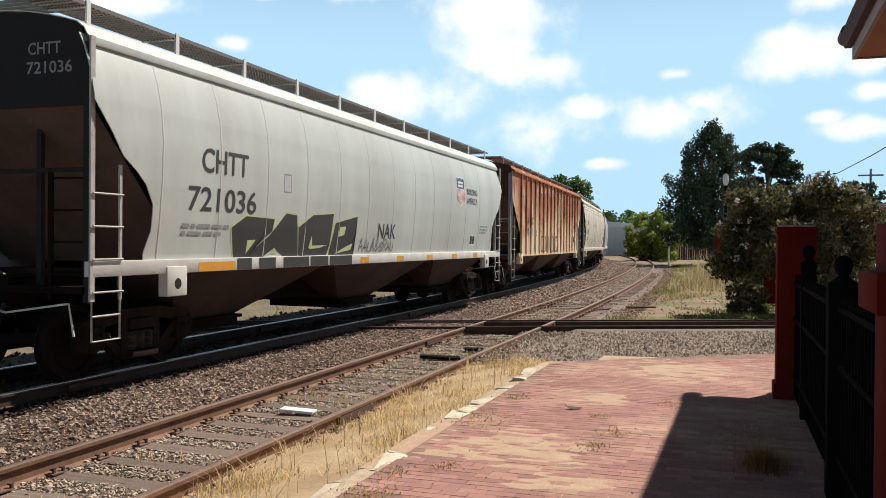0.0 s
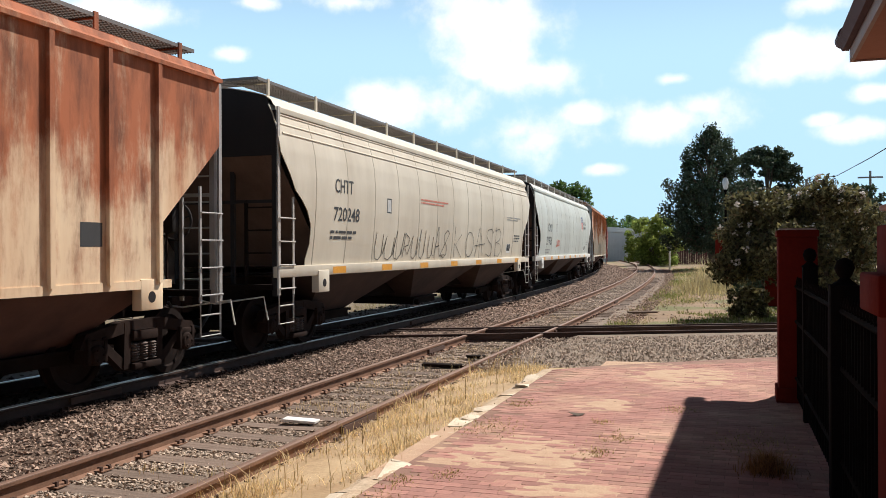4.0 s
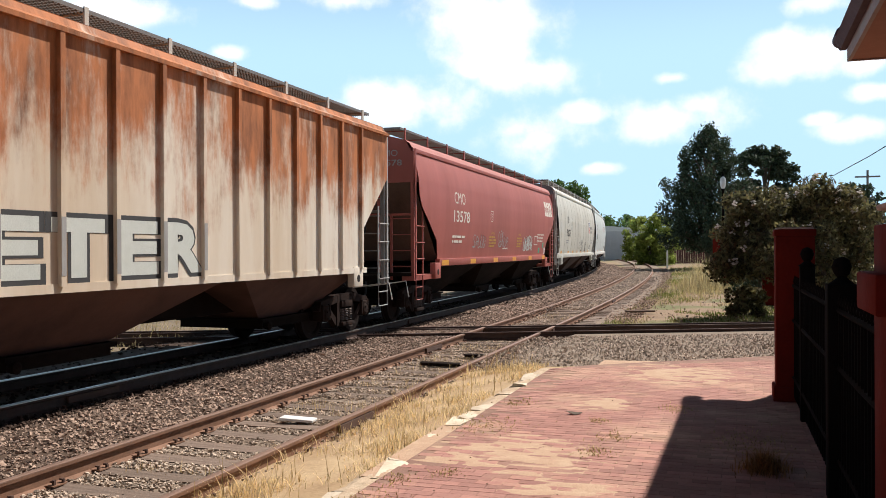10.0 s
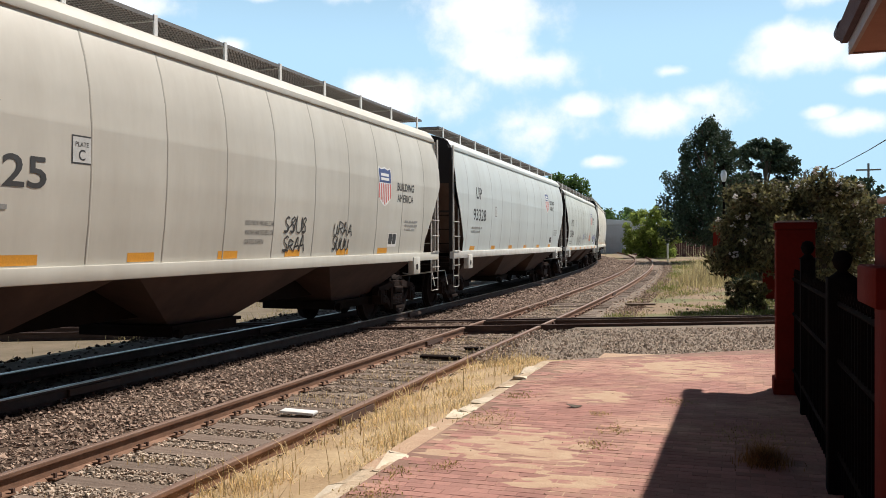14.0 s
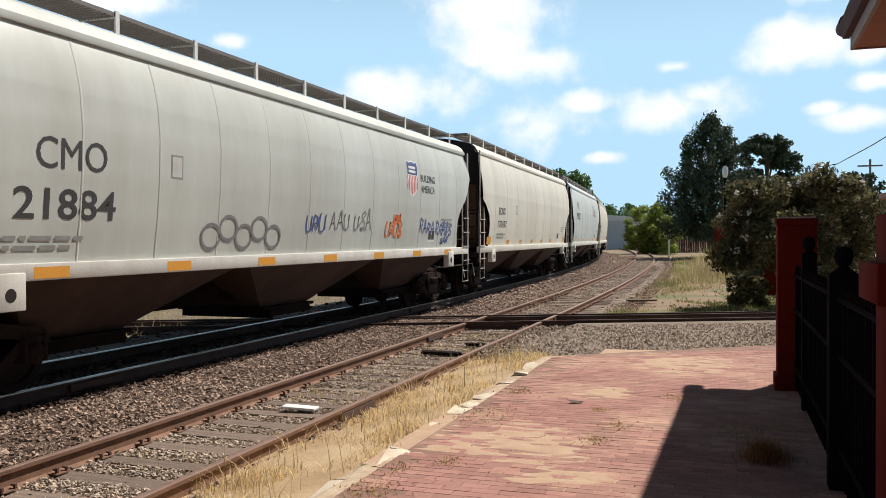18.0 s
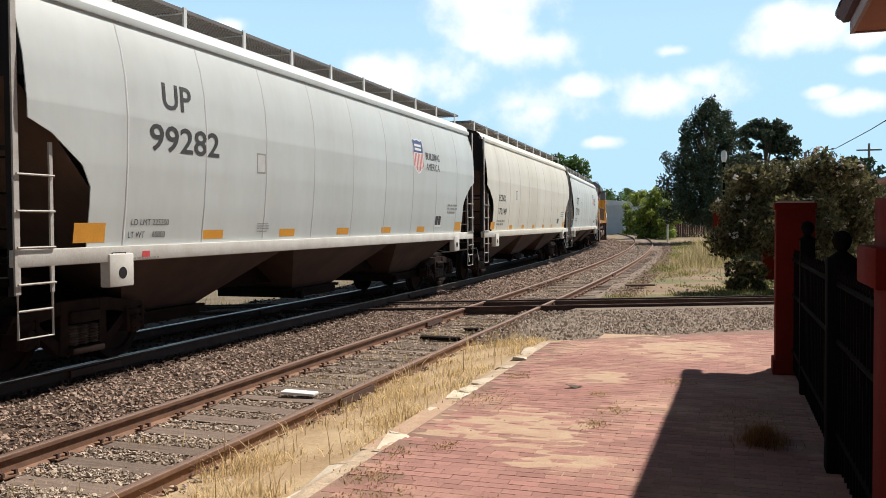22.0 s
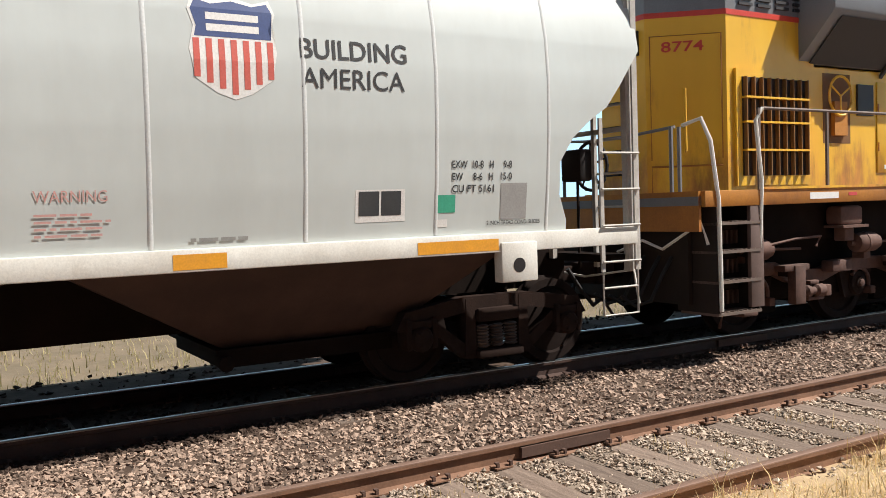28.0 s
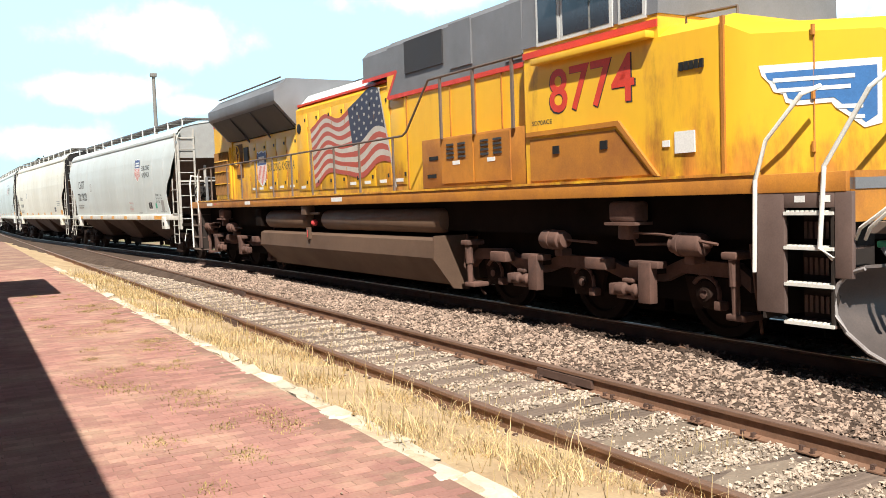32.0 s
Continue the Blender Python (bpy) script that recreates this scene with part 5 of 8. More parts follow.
        decal("graffiti_on_rib", card(q - 0.035, q + 0.035, 1.42, 2.05), lambda z: 1.615, MAT["panel_grey"], car, 0.003)
    decal("graffiti_cloud", [(-f + 5.9, 1.35), (-f + 6.9, 1.35), (-f + 6.95, 2.0), (-f + 6.5, 2.15), (-f + 6.1, 1.8)], lambda z: face(z), MAT["panel_grey"], car, 0.0024)

    # oxide red car
    car, face, h, _ = add_car(5, paint="oxide", look_of="red", sill="oxide", posts="oxide", hop="under", seams=False, ladder_paint="oxide", end="oxide", label="oxide red covered hopper car with white letters")
    lettering("CMO", 0.30, 1.0, -h + 3.4, 2.85, face, MAT["mark_white"], car, "reporting_mark")
    lettering("13578", 0.30, 1.5, -h + 3.35, 2.38, face, MAT["mark_white"], car, "car_number")
    for t, z in (("CMO", 3.80), ("13578", 3.58)):
        lettering(t, 0.14, 0.5 + 0.1 * (len(t) > 3), 0, 0, lambda z: 0, MAT["panel_grey"], car, "end_mark").matrix_basis = pose(0.6, -h + 0.635, z, 0, 0, -90)
    bars(car, -h + 3.3, 1.85, 1.2, 0.25, 2, face, MAT["mark_white"])
    bars(car, h - 4.0, 1.95, 1.3, 0.36, 3, face, MAT["mark_white"], 0.4)
    # block-letter company mark as plain heavy bars
    y0 = h - 2.5
    for k, (a, b) in enumerate(((0.0, 0.34), (0.40, 0.74), (0.79, 1.08), (1.14, 1.48))):
        decal("block_mark", [(y0 + a, 2.96), (y0 + b, 2.96), (y0 + b - 0.05 * (k % 2), 3.52), (y0 + a + 0.05 * (k % 2), 3.52)], face, MAT["mark_white"], car, 0.0032)
        decal("block_mark_gap", card(y0 + a + 0.13, y0 + b - 0.10, 3.1, 3.3), face, MAT["oxide"], car, 0.0050)
    decal("green_card", card(h - 2.85, h - 2.62, 1.72, 1.92), face, MAT["green"], car, 0.0028, rows=1)
    decal("green_card", card(h - 3.6, h - 3.32, 1.52, 1.72), face, MAT["green"], car, 0.0028, rows=1)
    decal("grey_patch", card(h - 2.5, h - 2.18, 1.48, 1.72), face, MAT["panel_pale"], car, 0.0028, rows=1)
    decal("red_card", card(h - 2.4, h - 2.26, 1.52, 1.64), face, MAT["red_card"], car, 0.0044, rows=1)
    plate_mark(car, -h + 7.17, 2.5, face, "mark_white", "oxide")
    for y, w in ((7.1, 0.85), (10.9, 0.75)):
        lettering("WARNING", 0.08, w * 0.55, -h + y + w * 0.22, 2.12, face, MAT["warning"], car, "warning_word")
        bars(car, -h + y, 1.74, w, 0.36, 4, face, MAT["warning"], 0.6)
    bars(car, -h + 8.9, 1.68, 0.9, 0.05, 1, face, MAT["mark_white"], 0.8)
    scrawl("graffiti_tag", [wiggle(-h + 5.3, 1.72, 1.4, 0.4, 5, 60), wiggle(-h + 8.35, 1.75, 1.25, 0.45, 4, 61), [(-h + 8.5 + 0.3 * math.sin(a * 0.45), 2.0 + 0.25 * math.cos(a * 0.45)) for a in range(14)]], 0.03, face, MAT["panel_grey"], car, "faded grey spray tag")
    scrawl("graffiti_tag", [wiggle(-h + 11.95, 1.62, 1.6, 0.6, 6, 70), wiggle(-h + 12.05, 1.7, 1.45, 0.45, 5, 71)], 0.04, face, MAT["spray_white"], car, "white spray tag")
    f = decal("sample_frame", card(-h + 13.85, -h + 14.5, 1.82, 2.15), face, MAT["mark_white"], car, 0.0024)
    decal("sample_field", card(-h + 13.88, -h + 14.47, 1.85, 2.12), face, MAT["oxide"], f, 0.004)
    reflectors(car, h, sill_face, 1.29, 1.42, [-h + 2.5 + 2.6 * k for k in range(5)] + [h - 2.92], 0.55)

    car, face, h, _ = add_car(6, paint="stone", look_of="angle", end="end_grey", sill="stone", label="stone-grey rounded covered hopper car with dirty seams")
    common_marks(car, h, face, "UP", "92825", mark_w=0.62, num_w=1.5, y=3.65, zt=2.85, zn=2.25, ey=0.72, ez=-0.18, panel=False)
    for k, line in enumerate(("DO NOT MOVE CAR", "WITH HATCHES OR", "GATES OPEN")):
        lettering(line, 0.075, (0.85, 0.85, 0.55)[k], h - 9.35, 1.95 - 0.14 * k, face, MAT["mark"], car, "notice_stencil", bold=0)
    scrawl("graffiti_tag", [wiggle(h - 8.2, 1.85, 0.8, 0.28, 4, 80), wiggle(h - 8.2, 1.55, 0.75, 0.28, 4, 81), wiggle(h - 6.4, 1.82, 0.8, 0.26, 4, 82), wiggle(h - 6.4, 1.56, 0.7, 0.24, 4, 83)], 0.028, face, MAT["spray_black"], car, "small black spray tags")
    plate_mark(car, -h + 5.5, 2.55, face, "mark", "panel_pale")
    reflectors(car, h, face, 1.47, 1.58, [-h + 2.0] + [-h + 4.6 + 1.9 * k for k in range(6)], 0.5)

    car, face, h, _ = add_car(7, paint="silver_new", look_of="angle", label="clean white-grey rounded covered hopper car")
    common_marks(car, h, face, "UP", "93328", mark_w=0.62, num_w=1.4, zt=2.88, zn=2.28, ey=0.3, ez=0.22)
    reflectors(car, h, face, 1.47, 1.58, [-h + 2.2 + 2.4 * k for k in range(6)], 0.5)

    car, face, h, _ = add_car(8, paint="silver", look_of="round", label="pale grey rounded covered hopper car with coloured tags")
    common_marks(car, h, face, "CMO", "21884", mark_w=1.05, num_w=1.5, y=2.15, zt=2.43, zn=1.90, ey=-0.15)
    end_marks(car, h, "CMO", "21884")
    rings = [[(-h + 5.6 + 0.42 * k + 0.22 * math.cos(a), 1.72 + 0.12 * (k % 2) + 0.17 * math.sin(a)) for a in [0.5 * j for j in range(14)]] for k in range(5)]
    scrawl("graffiti_tag", rings, 0.05, face, MAT["spray_grey"], car, "row of dark sprayed rings")
    scrawl("graffiti_tag", [wiggle(h - 9.0 + 1.0 * k, 1.85, 0.85, 0.4, 3, 90 + k) for k in range(2)], 0.03, face, MAT["spray_grey"], car)
    scrawl("graffiti_tag", [wiggle(h - 6.45, 1.72, 0.95, 0.4, 4, 95), wiggle(h - 6.0, 2.0, 0.45, 0.2, 3, 96)], 0.06, face, MAT["spray_orange"], car, "orange spray tag")
    scrawl("graffiti_tag", [wiggle(h - 4.4, 1.8, 1.0, 0.34, 4, 97), wiggle(h - 3.3, 1.75, 1.2, 0.34, 5, 98), wiggle(h - 2.9, 1.56, 0.6, 0.16, 3, 94), wiggle(h - 9.9, 1.8, 0.7, 0.4, 3, 99)], 0.035, face, MAT["spray_blue"], car, "blue spray tag")
    reflectors(car, h, sill_face, 1.29, 1.41, [h - 2.6 - 2.2 * k for k in range(7)], 0.5)

    car, face, h, _ = add_car(9, paint="sand", look_of="notch", sill="sand", label="warm cream rounded covered hopper car")
    common_marks(car, h, face, "ECNX", "170437", mark_w=0.9, num_w=1.18, big=0.22, y=2.6, moff=0.06, zt=2.40, zn=2.0, emblem=False)
    reflectors(car, h, face, 1.5, 1.72, [-h + 1.38, h - 2.2], 0.5)
    reflectors(car, h, face, 1.5, 1.62, [-h + 4.0 + 2.0 * k for k in range(5)], 0.4)

    car, face, h, _ = add_car(10, paint="silver_new", look_of="notch", label="clean grey rounded covered hopper car with shield emblem")
    common_marks(car, h, face, "UP", "99282", mark_w=0.6, num_w=1.5, y=2.6, zt=3.13, zn=2.6, ey=-0.25, ez=0.2, stencil=False)
    lettering("LD LMT 225200", 0.075, 0.72, -h + 2.32, 1.69, face, MAT["mark"], car, "weight_stencil", bold=0)
    lettering("LT WT     60800", 0.075, 0.70, -h + 2.28, 1.54, face, MAT["mark"], car, "weight_stencil", bold=0)
    decal("red_card", card(-h + 2.5, -h + 2.64, 1.30, 1.38), sill_face, MAT["red_card"], car, 0.003, rows=1)
    b = decal("gauge_card", card(-h + 1.95, -h + 2.2, 1.27, 1.38), sill_face, MAT["mark"], car, 0.003, rows=1)
    decal("gauge_card_face", card(-h + 1.97, -h + 2.18, 1.345, 1.37), sill_face, MAT["shield_white"], b, 0.0045, rows=1)
    bars(car, -h + 2.25, 1.29, 0.7, 0.03, 1, sill_face, MAT["mark_faint"], 0.6)
    bars(car, -h + 5.2, 1.58, 0.35, 0.16, 4, face, MAT["mark_faint"], 0.35)
    reflectors(car, h, face, 1.5, 1.72, [-h + 1.38, h - 1.75 - 0.42], 0.5)
    reflectors(car, h, face, 1.5, 1.62, [-h + 3.8 + 2.1 * k for k in range(5)], 0.5)

    car, face, h, _ = add_car(11, paint="sand", look_of="notch", sill="sand", label="warm cream rounded covered hopper car")
    common_marks(car, h, face, "ECNX", "170149", mark_w=0.9, num_w=1.18, big=0.2, y=2.18, moff=0.06, zt=2.36, zn=1.95, emblem=False)
    reflectors(car, h, face, 1.5, 1.72, [-h + 1.38, h - 2.2], 0.5)
    reflectors(car, h, face, 1.5, 1.62, [-h + 4.0 + 2.0 * k for k in range(5)], 0.4)

    car, face, h, wheels = add_car(12, paint="silver_new", look_of="round", end="panel_grey", label="pale grey rounded covered hopper car coupled to the locomotive")
    SPIN.extend((w, 0.457) for w in wheels)
    common_marks(car, h, face, "CHTT", "721928", dims=False)
    lettering("EXW  10-8   H     9-8", 0.07, 0.66, h - 2.84, 2.06, face, MAT["mark"], car, "dimension_stencil")
    lettering("EW     8-6   H   15-0", 0.07, 0.66, h - 2.84, 1.95, face, MAT["mark"], car, "dimension_stencil")
    lettering("CU FT 5161", 0.07, 0.46, h - 2.84, 1.84, face, MAT["mark"], car, "dimension_stencil")
    lettering("2 INCH TREAD COND. SHOES", 0.04, 0.62, h - 2.45, 1.53, face, MAT["mark"], car, "small_stencil")
    decal("green_card", card(h - 3.0, h - 2.80, 1.66, 1.82), face, MAT["green"], car, 0.0028, rows=1)
    decal("white_card", card(h - 3.02, h - 2.88, 1.53, 1.60), face, MAT["shield_white"], car, 0.0028, rows=1)
    decal("grey_patch", card(h - 2.3, h - 2.0, 1.58, 1.92), face, MAT["panel_grey"], car, 0.0028, rows=1)
    lettering("WARNING", 0.085, 0.5, h - 6.3, 1.83, face, MAT["faded_red"], car, "warning_word", bold=0)
    bars(car, h - 6.3, 1.58, 0.52, 0.2, 4, face, MAT["faded_red"], 0.35)
    bars(car, h - 5.2, 1.50, 0.55, 0.05, 1, face, MAT["mark_faint"], 0.6)
    reflectors(car, h, sill_face, 1.29, 1.41, [-h + 2.4 + 1.9 * k for k in range(6)], 0.42)
    reflectors(car, h, sill_face, 1.29, 1.40, [h - 3.21], 0.87)


build_train()


# ---- the locomotive, pushing at the rear with its cab away from the cars ----
def build_locomotive():
    L = 22.63
    o = -L / 2
    loco = empty("locomotive", "yellow and grey six-axle diesel locomotive with flag on its hood", "locomotive", "cars of the freight train")
    TRAIN.append((loco, GAP[-1] + L / 2))
    B = lambda x0, x1, a, b, z0, z1: (x0, x1, o + a, o + b, z0, z1)

    def both(x0, x1, a, b, z0, z1):
        return (B(x0, x1, a, b, z0, z1), B(-x1, -x0, a, b, z0, z1))

    part("underframe", boxes(B(-1.2, 1.2, 0.7, 21.9, 1.15, 1.64), B(-0.4, 0.4, 0.3, 22.3, 0.85, 1.3)), MAT["under"], loco)
    part("deck", boxes(B(-1.5, 1.5, 0.35, 22.2, 1.64, 1.74)), MAT["loco_grey"], loco)
    for s in (1, -1):
        part("side_sill", boxes(B(min(s * 1.5, s * 1.56), max(s * 1.5, s * 1.56), 0.4, 22.15, 1.62, 1.80), bevel=0.008), MAT["orange_dirt"], loco, "grimy yellow side sill")
        part("sill_lip", boxes(B(min(s * 1.5, s * 1.575), max(s * 1.5, s * 1.575), 1.35, 21.2, 1.80, 1.83)), MAT["yellow"], loco)

    for a, b, z, m in ((2.2, 2.75, 1.67, "shield_white"), (2.95, 3.12, 1.70, "red_card"), (5.6, 6.0, 1.68, "shield_white"), (11.0, 11.5, 1.68, "shield_white")):
        part("sill_notice", boxes(B(1.56, 1.563, a, b, z, z + 0.08 if b - a > 0.3 else z + 0.04)), MAT[m], loco)
    # rear hood with the air intake grille
    def hood(name, a, b, w, z1, chamfer, mat, z0=1.74):
        pts = [(-w, z0), (w, z0), (w, z1 - chamfer), (w - chamfer, z1), (-w + chamfer, z1), (-w, z1 - chamfer)]
        return part(name, prism(bmesh.new(), pts, "y", o + a, o + b), mat, loco)

    plan = lambda e: [(1.02 + e, o + 3.05), (1.02 + e, o + 1.4), (0.4, o + 0.68 - e), (-0.4, o + 0.68 - e), (-1.02 - e, o + 1.4), (-1.02 - e, o + 3.05)]
    part("rear_hood", prism(bmesh.new(), plan(0), "z", 1.74, 3.92), MAT["yellow"], loco, "yellow hood end with canted corners")
    part("rear_hood_cap", prism(bmesh.new(), plan(0), "z", 3.985, 4.50), MAT["loco_grey"], loco)
    part("red_stripe", prism(bmesh.new(), plan(0.008), "z", 3.92, 3.985), MAT["loco_red"], loco)
    g = part("intake_frame", boxes(B(1.02, 1.06, 1.52, 2.92, 1.86, 3.28)), MAT["yellow"], loco)
    part("intake_opening", boxes(B(1.03, 1.064, 1.62, 2.82, 1.98, 3.18)), MAT["grille"], g)
    for k in range(9):
        a = 1.64 + 0.145 * k
        part("intake_vane", boxes(B(1.06, 1.12, a, a + 0.014, 1.98, 3.18)), MAT["vane_brown"], g)
    for z in (2.28, 2.62, 2.92):
        part("intake_bar", boxes(B(1.06, 1.13, 1.62, 2.82, z, z + 0.024)), MAT["yellow"], g)
    for k in range(4):
        for j in range(5):
            part("louver", boxes(B(1.02, 1.045, 1.62 + 0.34 * k, 1.86 + 0.34 * k, 4.05 + 0.07 * j, 4.085 + 0.07 * j)), MAT["loco_dark"], loco)
    for z in (2.05, 2.35, 2.65, 2.95, 3.25, 3.55):
        part("end_grab_iron", rod([(-0.35, o + 0.68, z), (-0.35, o + 0.58, z), (0.0, o + 0.58, z), (0.0, o + 0.68, z)], 0.014, 6), MAT["hose"], loco)
    # on the canted corner: points along it and out from it
    cant = lambda u, z, d=0.0: (0.4 + 0.62 * u + 0.76 * d, o + 0.68 + 0.72 * u - 0.65 * d, z)
    part("door_grab_iron", rod([cant(0.48, 3.05), cant(0.48, 3.05, 0.08), cant(0.48, 2.3, 0.08), cant(0.48, 2.3)], 0.018, 6), MAT["yellow"], loco)
    part("corner_door_edge", rod([cant(0.06, 1.8, 0.004), cant(0.06, 2.12, 0.004), cant(0.94, 2.12, 0.004)], 0.012, 4), MAT["orange_dirt"], loco)
    part("corner_door_edge", rod([cant(0.06, 2.2, 0.004), cant(0.06, 3.7, 0.004), cant(0.94, 3.7, 0.004), cant(0.94, 2.2, 0.004)], 0.010, 4), MAT["orange_dirt"], loco)
    lettering("8774", 0.13, 0.5, 0, 0, lambda z: 0, MAT["loco_red"], loco, "unit_number").matrix_basis = pose(*cant(0.2, 3.5, 0.004), 0, 0, -40.7)
    part("number_board", boxes(B(-0.3, 0.3, 0.63, 0.68, 3.5, 3.8)), MAT["loco_dark"], loco)

    # radiator section under its flared wings
    hood("radiator_hood", 3.05, 7.95, 0.98, 3.40, 0.02, MAT["yellow"])
    wing = [(1.0, 3.42), (1.53, 3.98), (1.55, 4.02), (1.55, 4.24), (1.22, 4.52), (-1.22, 4.52), (-1.55, 4.24), (-1.55, 4.02), (-1.53, 3.98), (-1.0, 3.42)]
    wg = part("radiator_wing", prism(bmesh.new(), wing, "y", o + 2.75, o + 8.0), MAT["loco_grey"], loco, "dark grey flared radiator housing")
    bm = bmesh.new()
    prism(bm, [(1.02, 3.425), (1.50, 3.935), (1.515, 3.93), (1.035, 3.415)], "y", o + 2.95, o + 7.85)
    part("radiator_screen", bm, MAT["loco_dark"], wg)
    for a in (4.5, 6.1):
        part("wing_brace", prism(bmesh.new(), [(1.0, 3.35), (1.5, 3.93), (1.5, 3.88), (1.0, 3.30)], "y", o + a, o + a + 0.06), MAT["loco_dark"], wg)
    part("roof_rail", rod([(1.3, o + 3.0, 4.56), (1.3, o + 7.8, 4.56)], 0.02, 6), MAT["steel_rail"], wg)
    bm = bmesh.new()
    ring = [(1.06, o + 3.55 + 0.24 * math.cos(a), 3.02 + 0.26 * math.sin(a)) for a in [2 * math.pi * k / 20 for k in range(21)]]
    tube(bm, ring, 0.018, 6, cap=False)
    for k in range(3):
        tube(bm, [(1.06, o + 3.55, 3.02), (1.06, o + 3.55 + 0.24 * math.cos(k * 2.1 + 0.5), 3.02 + 0.26 * math.sin(k * 2.1 + 0.5))], 0.012, 6)
    part("hand_brake_wheel", bm, MAT["yellow"], loco, "yellow hand-brake wheel")
    # flat panel: the pocket's shade is put into its brown
    part("hand_brake_recess", boxes(B(0.975, 0.984, 3.28, 3.86, 2.4, 3.32)), MAT["recess_brown"], loco)
    part("hand_brake_box", boxes(B(0.98, 1.04, 3.45, 3.72, 2.5, 2.95)), MAT["orange_dirt"], loco)
    part("vent_panel", boxes(B(0.98, 1.01, 4.0, 4.35, 2.78, 3.2)), MAT["loco_dark"], loco)

    # engine hood
    hood("engine_hood", 7.95, 13.3, 1.04, 3.86, 0.10, MAT["yellow"])
    hood("engine_hood_roof", 7.95, 13.3, 0.93, 4.12, 0.22, MAT["white"], 3.86)
    part("red_stripe", boxes(B(0.90, 1.0, 7.95, 13.3, 3.855, 3.90)), MAT["loco_red"], loco)
    # service doors with their edges, latches and small plates
    r = random.Random(4)
    doors = [(4.45, 4.98, 2.0, 3.25), (5.02, 5.75, 2.0, 3.25), (5.78, 6.45, 2.0, 3.25), (6.48, 7.15, 2.0, 3.25), (7.18, 7.88, 2.0, 3.25)]
    doors += [(8.05 + 0.66 * k, 8.67 + 0.66 * k, 1.95, 3.65) for k in range(8)]
    for a, b, z0, z1 in doors:
        w = 0.98 if b < 7.95 else 1.04
        d = part("service_door", boxes(B(w, w + 0.018, a, b, z0, z1), bevel=0.006), MAT["yellow"], loco)
        for z in (z0 + 0.18, z1 - 0.14):
            part("latch", boxes(B(w + 0.018, w + 0.034, b - 0.12, b - 0.075, z - 0.035, z + 0.035)), MAT["hose"], d)
        for z in (z0 + 0.3, z1 - 0.42):
            part("hinge", boxes(B(w + 0.01, w + 0.03, a + 0.01, a + 0.03, z, z + 0.12)), MAT["orange_dirt"], d)
        if r.random() < 0.6:
            part("notice_plate", boxes(B(w + 0.018, w + 0.022, a + 0.15, a + 0.42, z0 + 0.05, z0 + 0.11)), MAT["shield_white"], d)
    part("hood_porthole", lathe(bmesh.new(), "x", (1.05, o + 8.2, 3.35), [(0.11, 0), (0.11, 0.02), (0.08, 0.03)], 16), MAT["hose"], loco)
    fh = lambda z: 1.065
    # waving flag with a leaning staff
    H0, F0 = 12.72, 9.05

    def flag_pt(u, v):
        """u: staff to fly, v: top to bottom."""
        y = H0 - 0.42 * (1 - v) - u * (H0 - F0 - 0.42 * (1 - v) * 0.6)
        z = 3.74 - 0.36 * u - v * (1.45 - 0.28 * u) + 0.115 * math.sin(9.5 * u + 0.9 * v) + 0.03 * math.sin(19 * u - 1.5 * v) - 0.10 * u * u
        return o + y, z

    fl = None
    for k in range(13):
        bm = bmesh.new()
        u0 = 0.42 if k < 7 else 0.0
        prev = None
        for i in range(25):
            u = u0 + (1 - u0) * i / 24
            pa, pb = flag_pt(u, k / 13), flag_pt(u, (k + 1) / 13)
            cur = [bm.verts.new((1.069, *pa)), bm.verts.new((1.069, *pb))]
            if prev:
                bm.faces.new((prev[0], cur[0], cur[1], prev[1]))
            prev = cur
        ob = part("flag_stripe", bm, MAT["flag_red" if k % 2 == 0 else "flag_white"], loco, "waving striped flag painted on the hood" if k == 0 else "")
    bm = bmesh.new()
    grid = [[bm.verts.new((1.070, *flag_pt(0.42 * i / 10, 7 / 13 * j / 6))) for j in range(7)] for i in range(11)]
    for a, b in zip(grid, grid[1:]):
        for j in range(6):
            bm.faces.new((a[j], b[j], b[j + 1], a[j + 1]))
    ca = part("flag_canton", bm, MAT["flag_blue"], loco)
    for i in range(6):
        for j in range(5):
            y, z = flag_pt(0.42 * (i + 0.6 + 0.25 * (j % 2)) / 6.6, 7 / 13 * (j + 0.6) / 5.4)
            star = [(y + (0.045 if k % 2 == 0 else 0.019) * math.sin(k * math.pi / 5), z + (0.045 if k % 2 == 0 else 0.019) * math.cos(k * math.pi / 5)) for k in range(10)]
            decal("flag_star", star, lambda q: 1.070, MAT["flag_white"], ca, 0.0016, rows=1)
    part("flag_staff", boxes(B(1.066, 1.075, H0 - 0.47, H0 - 0.42, 3.7, 3.78)), MAT["flag_white"], loco)
    scrawl("flag_staff_line", [[(o + H0 - 0.44, 3.75), (o + H0 + 0.02, 2.2), (o + H0 + 0.12, 1.9)]], 0.045, fh, MAT["flag_white"], loco)
    shield(loco, o + 5.40, 2.58, 0.74, 0.92, lambda z: 1.0)
    lettering("BUILDING AMERICA", 0.20, 1.85, o + 5.82, 2.48, lambda z: 0.995, MAT["mark"], loco, "slogan")

    # inverter cabinet: yellow below, grey above with an angled red stripe
    hood("electrical_cabinet", 13.3, 17.45, 1.10, 3.54, 0.02, MAT["yellow"])
    hood("electrical_cabinet_top", 12.75, 17.45, 1.12, 4.50, 0.10, MAT["loco_grey"], 3.54)
    hood("fan_housing", 11.7, 12.75, 1.10, 4.50, 0.12, MAT["loco_grey"], 3.96)
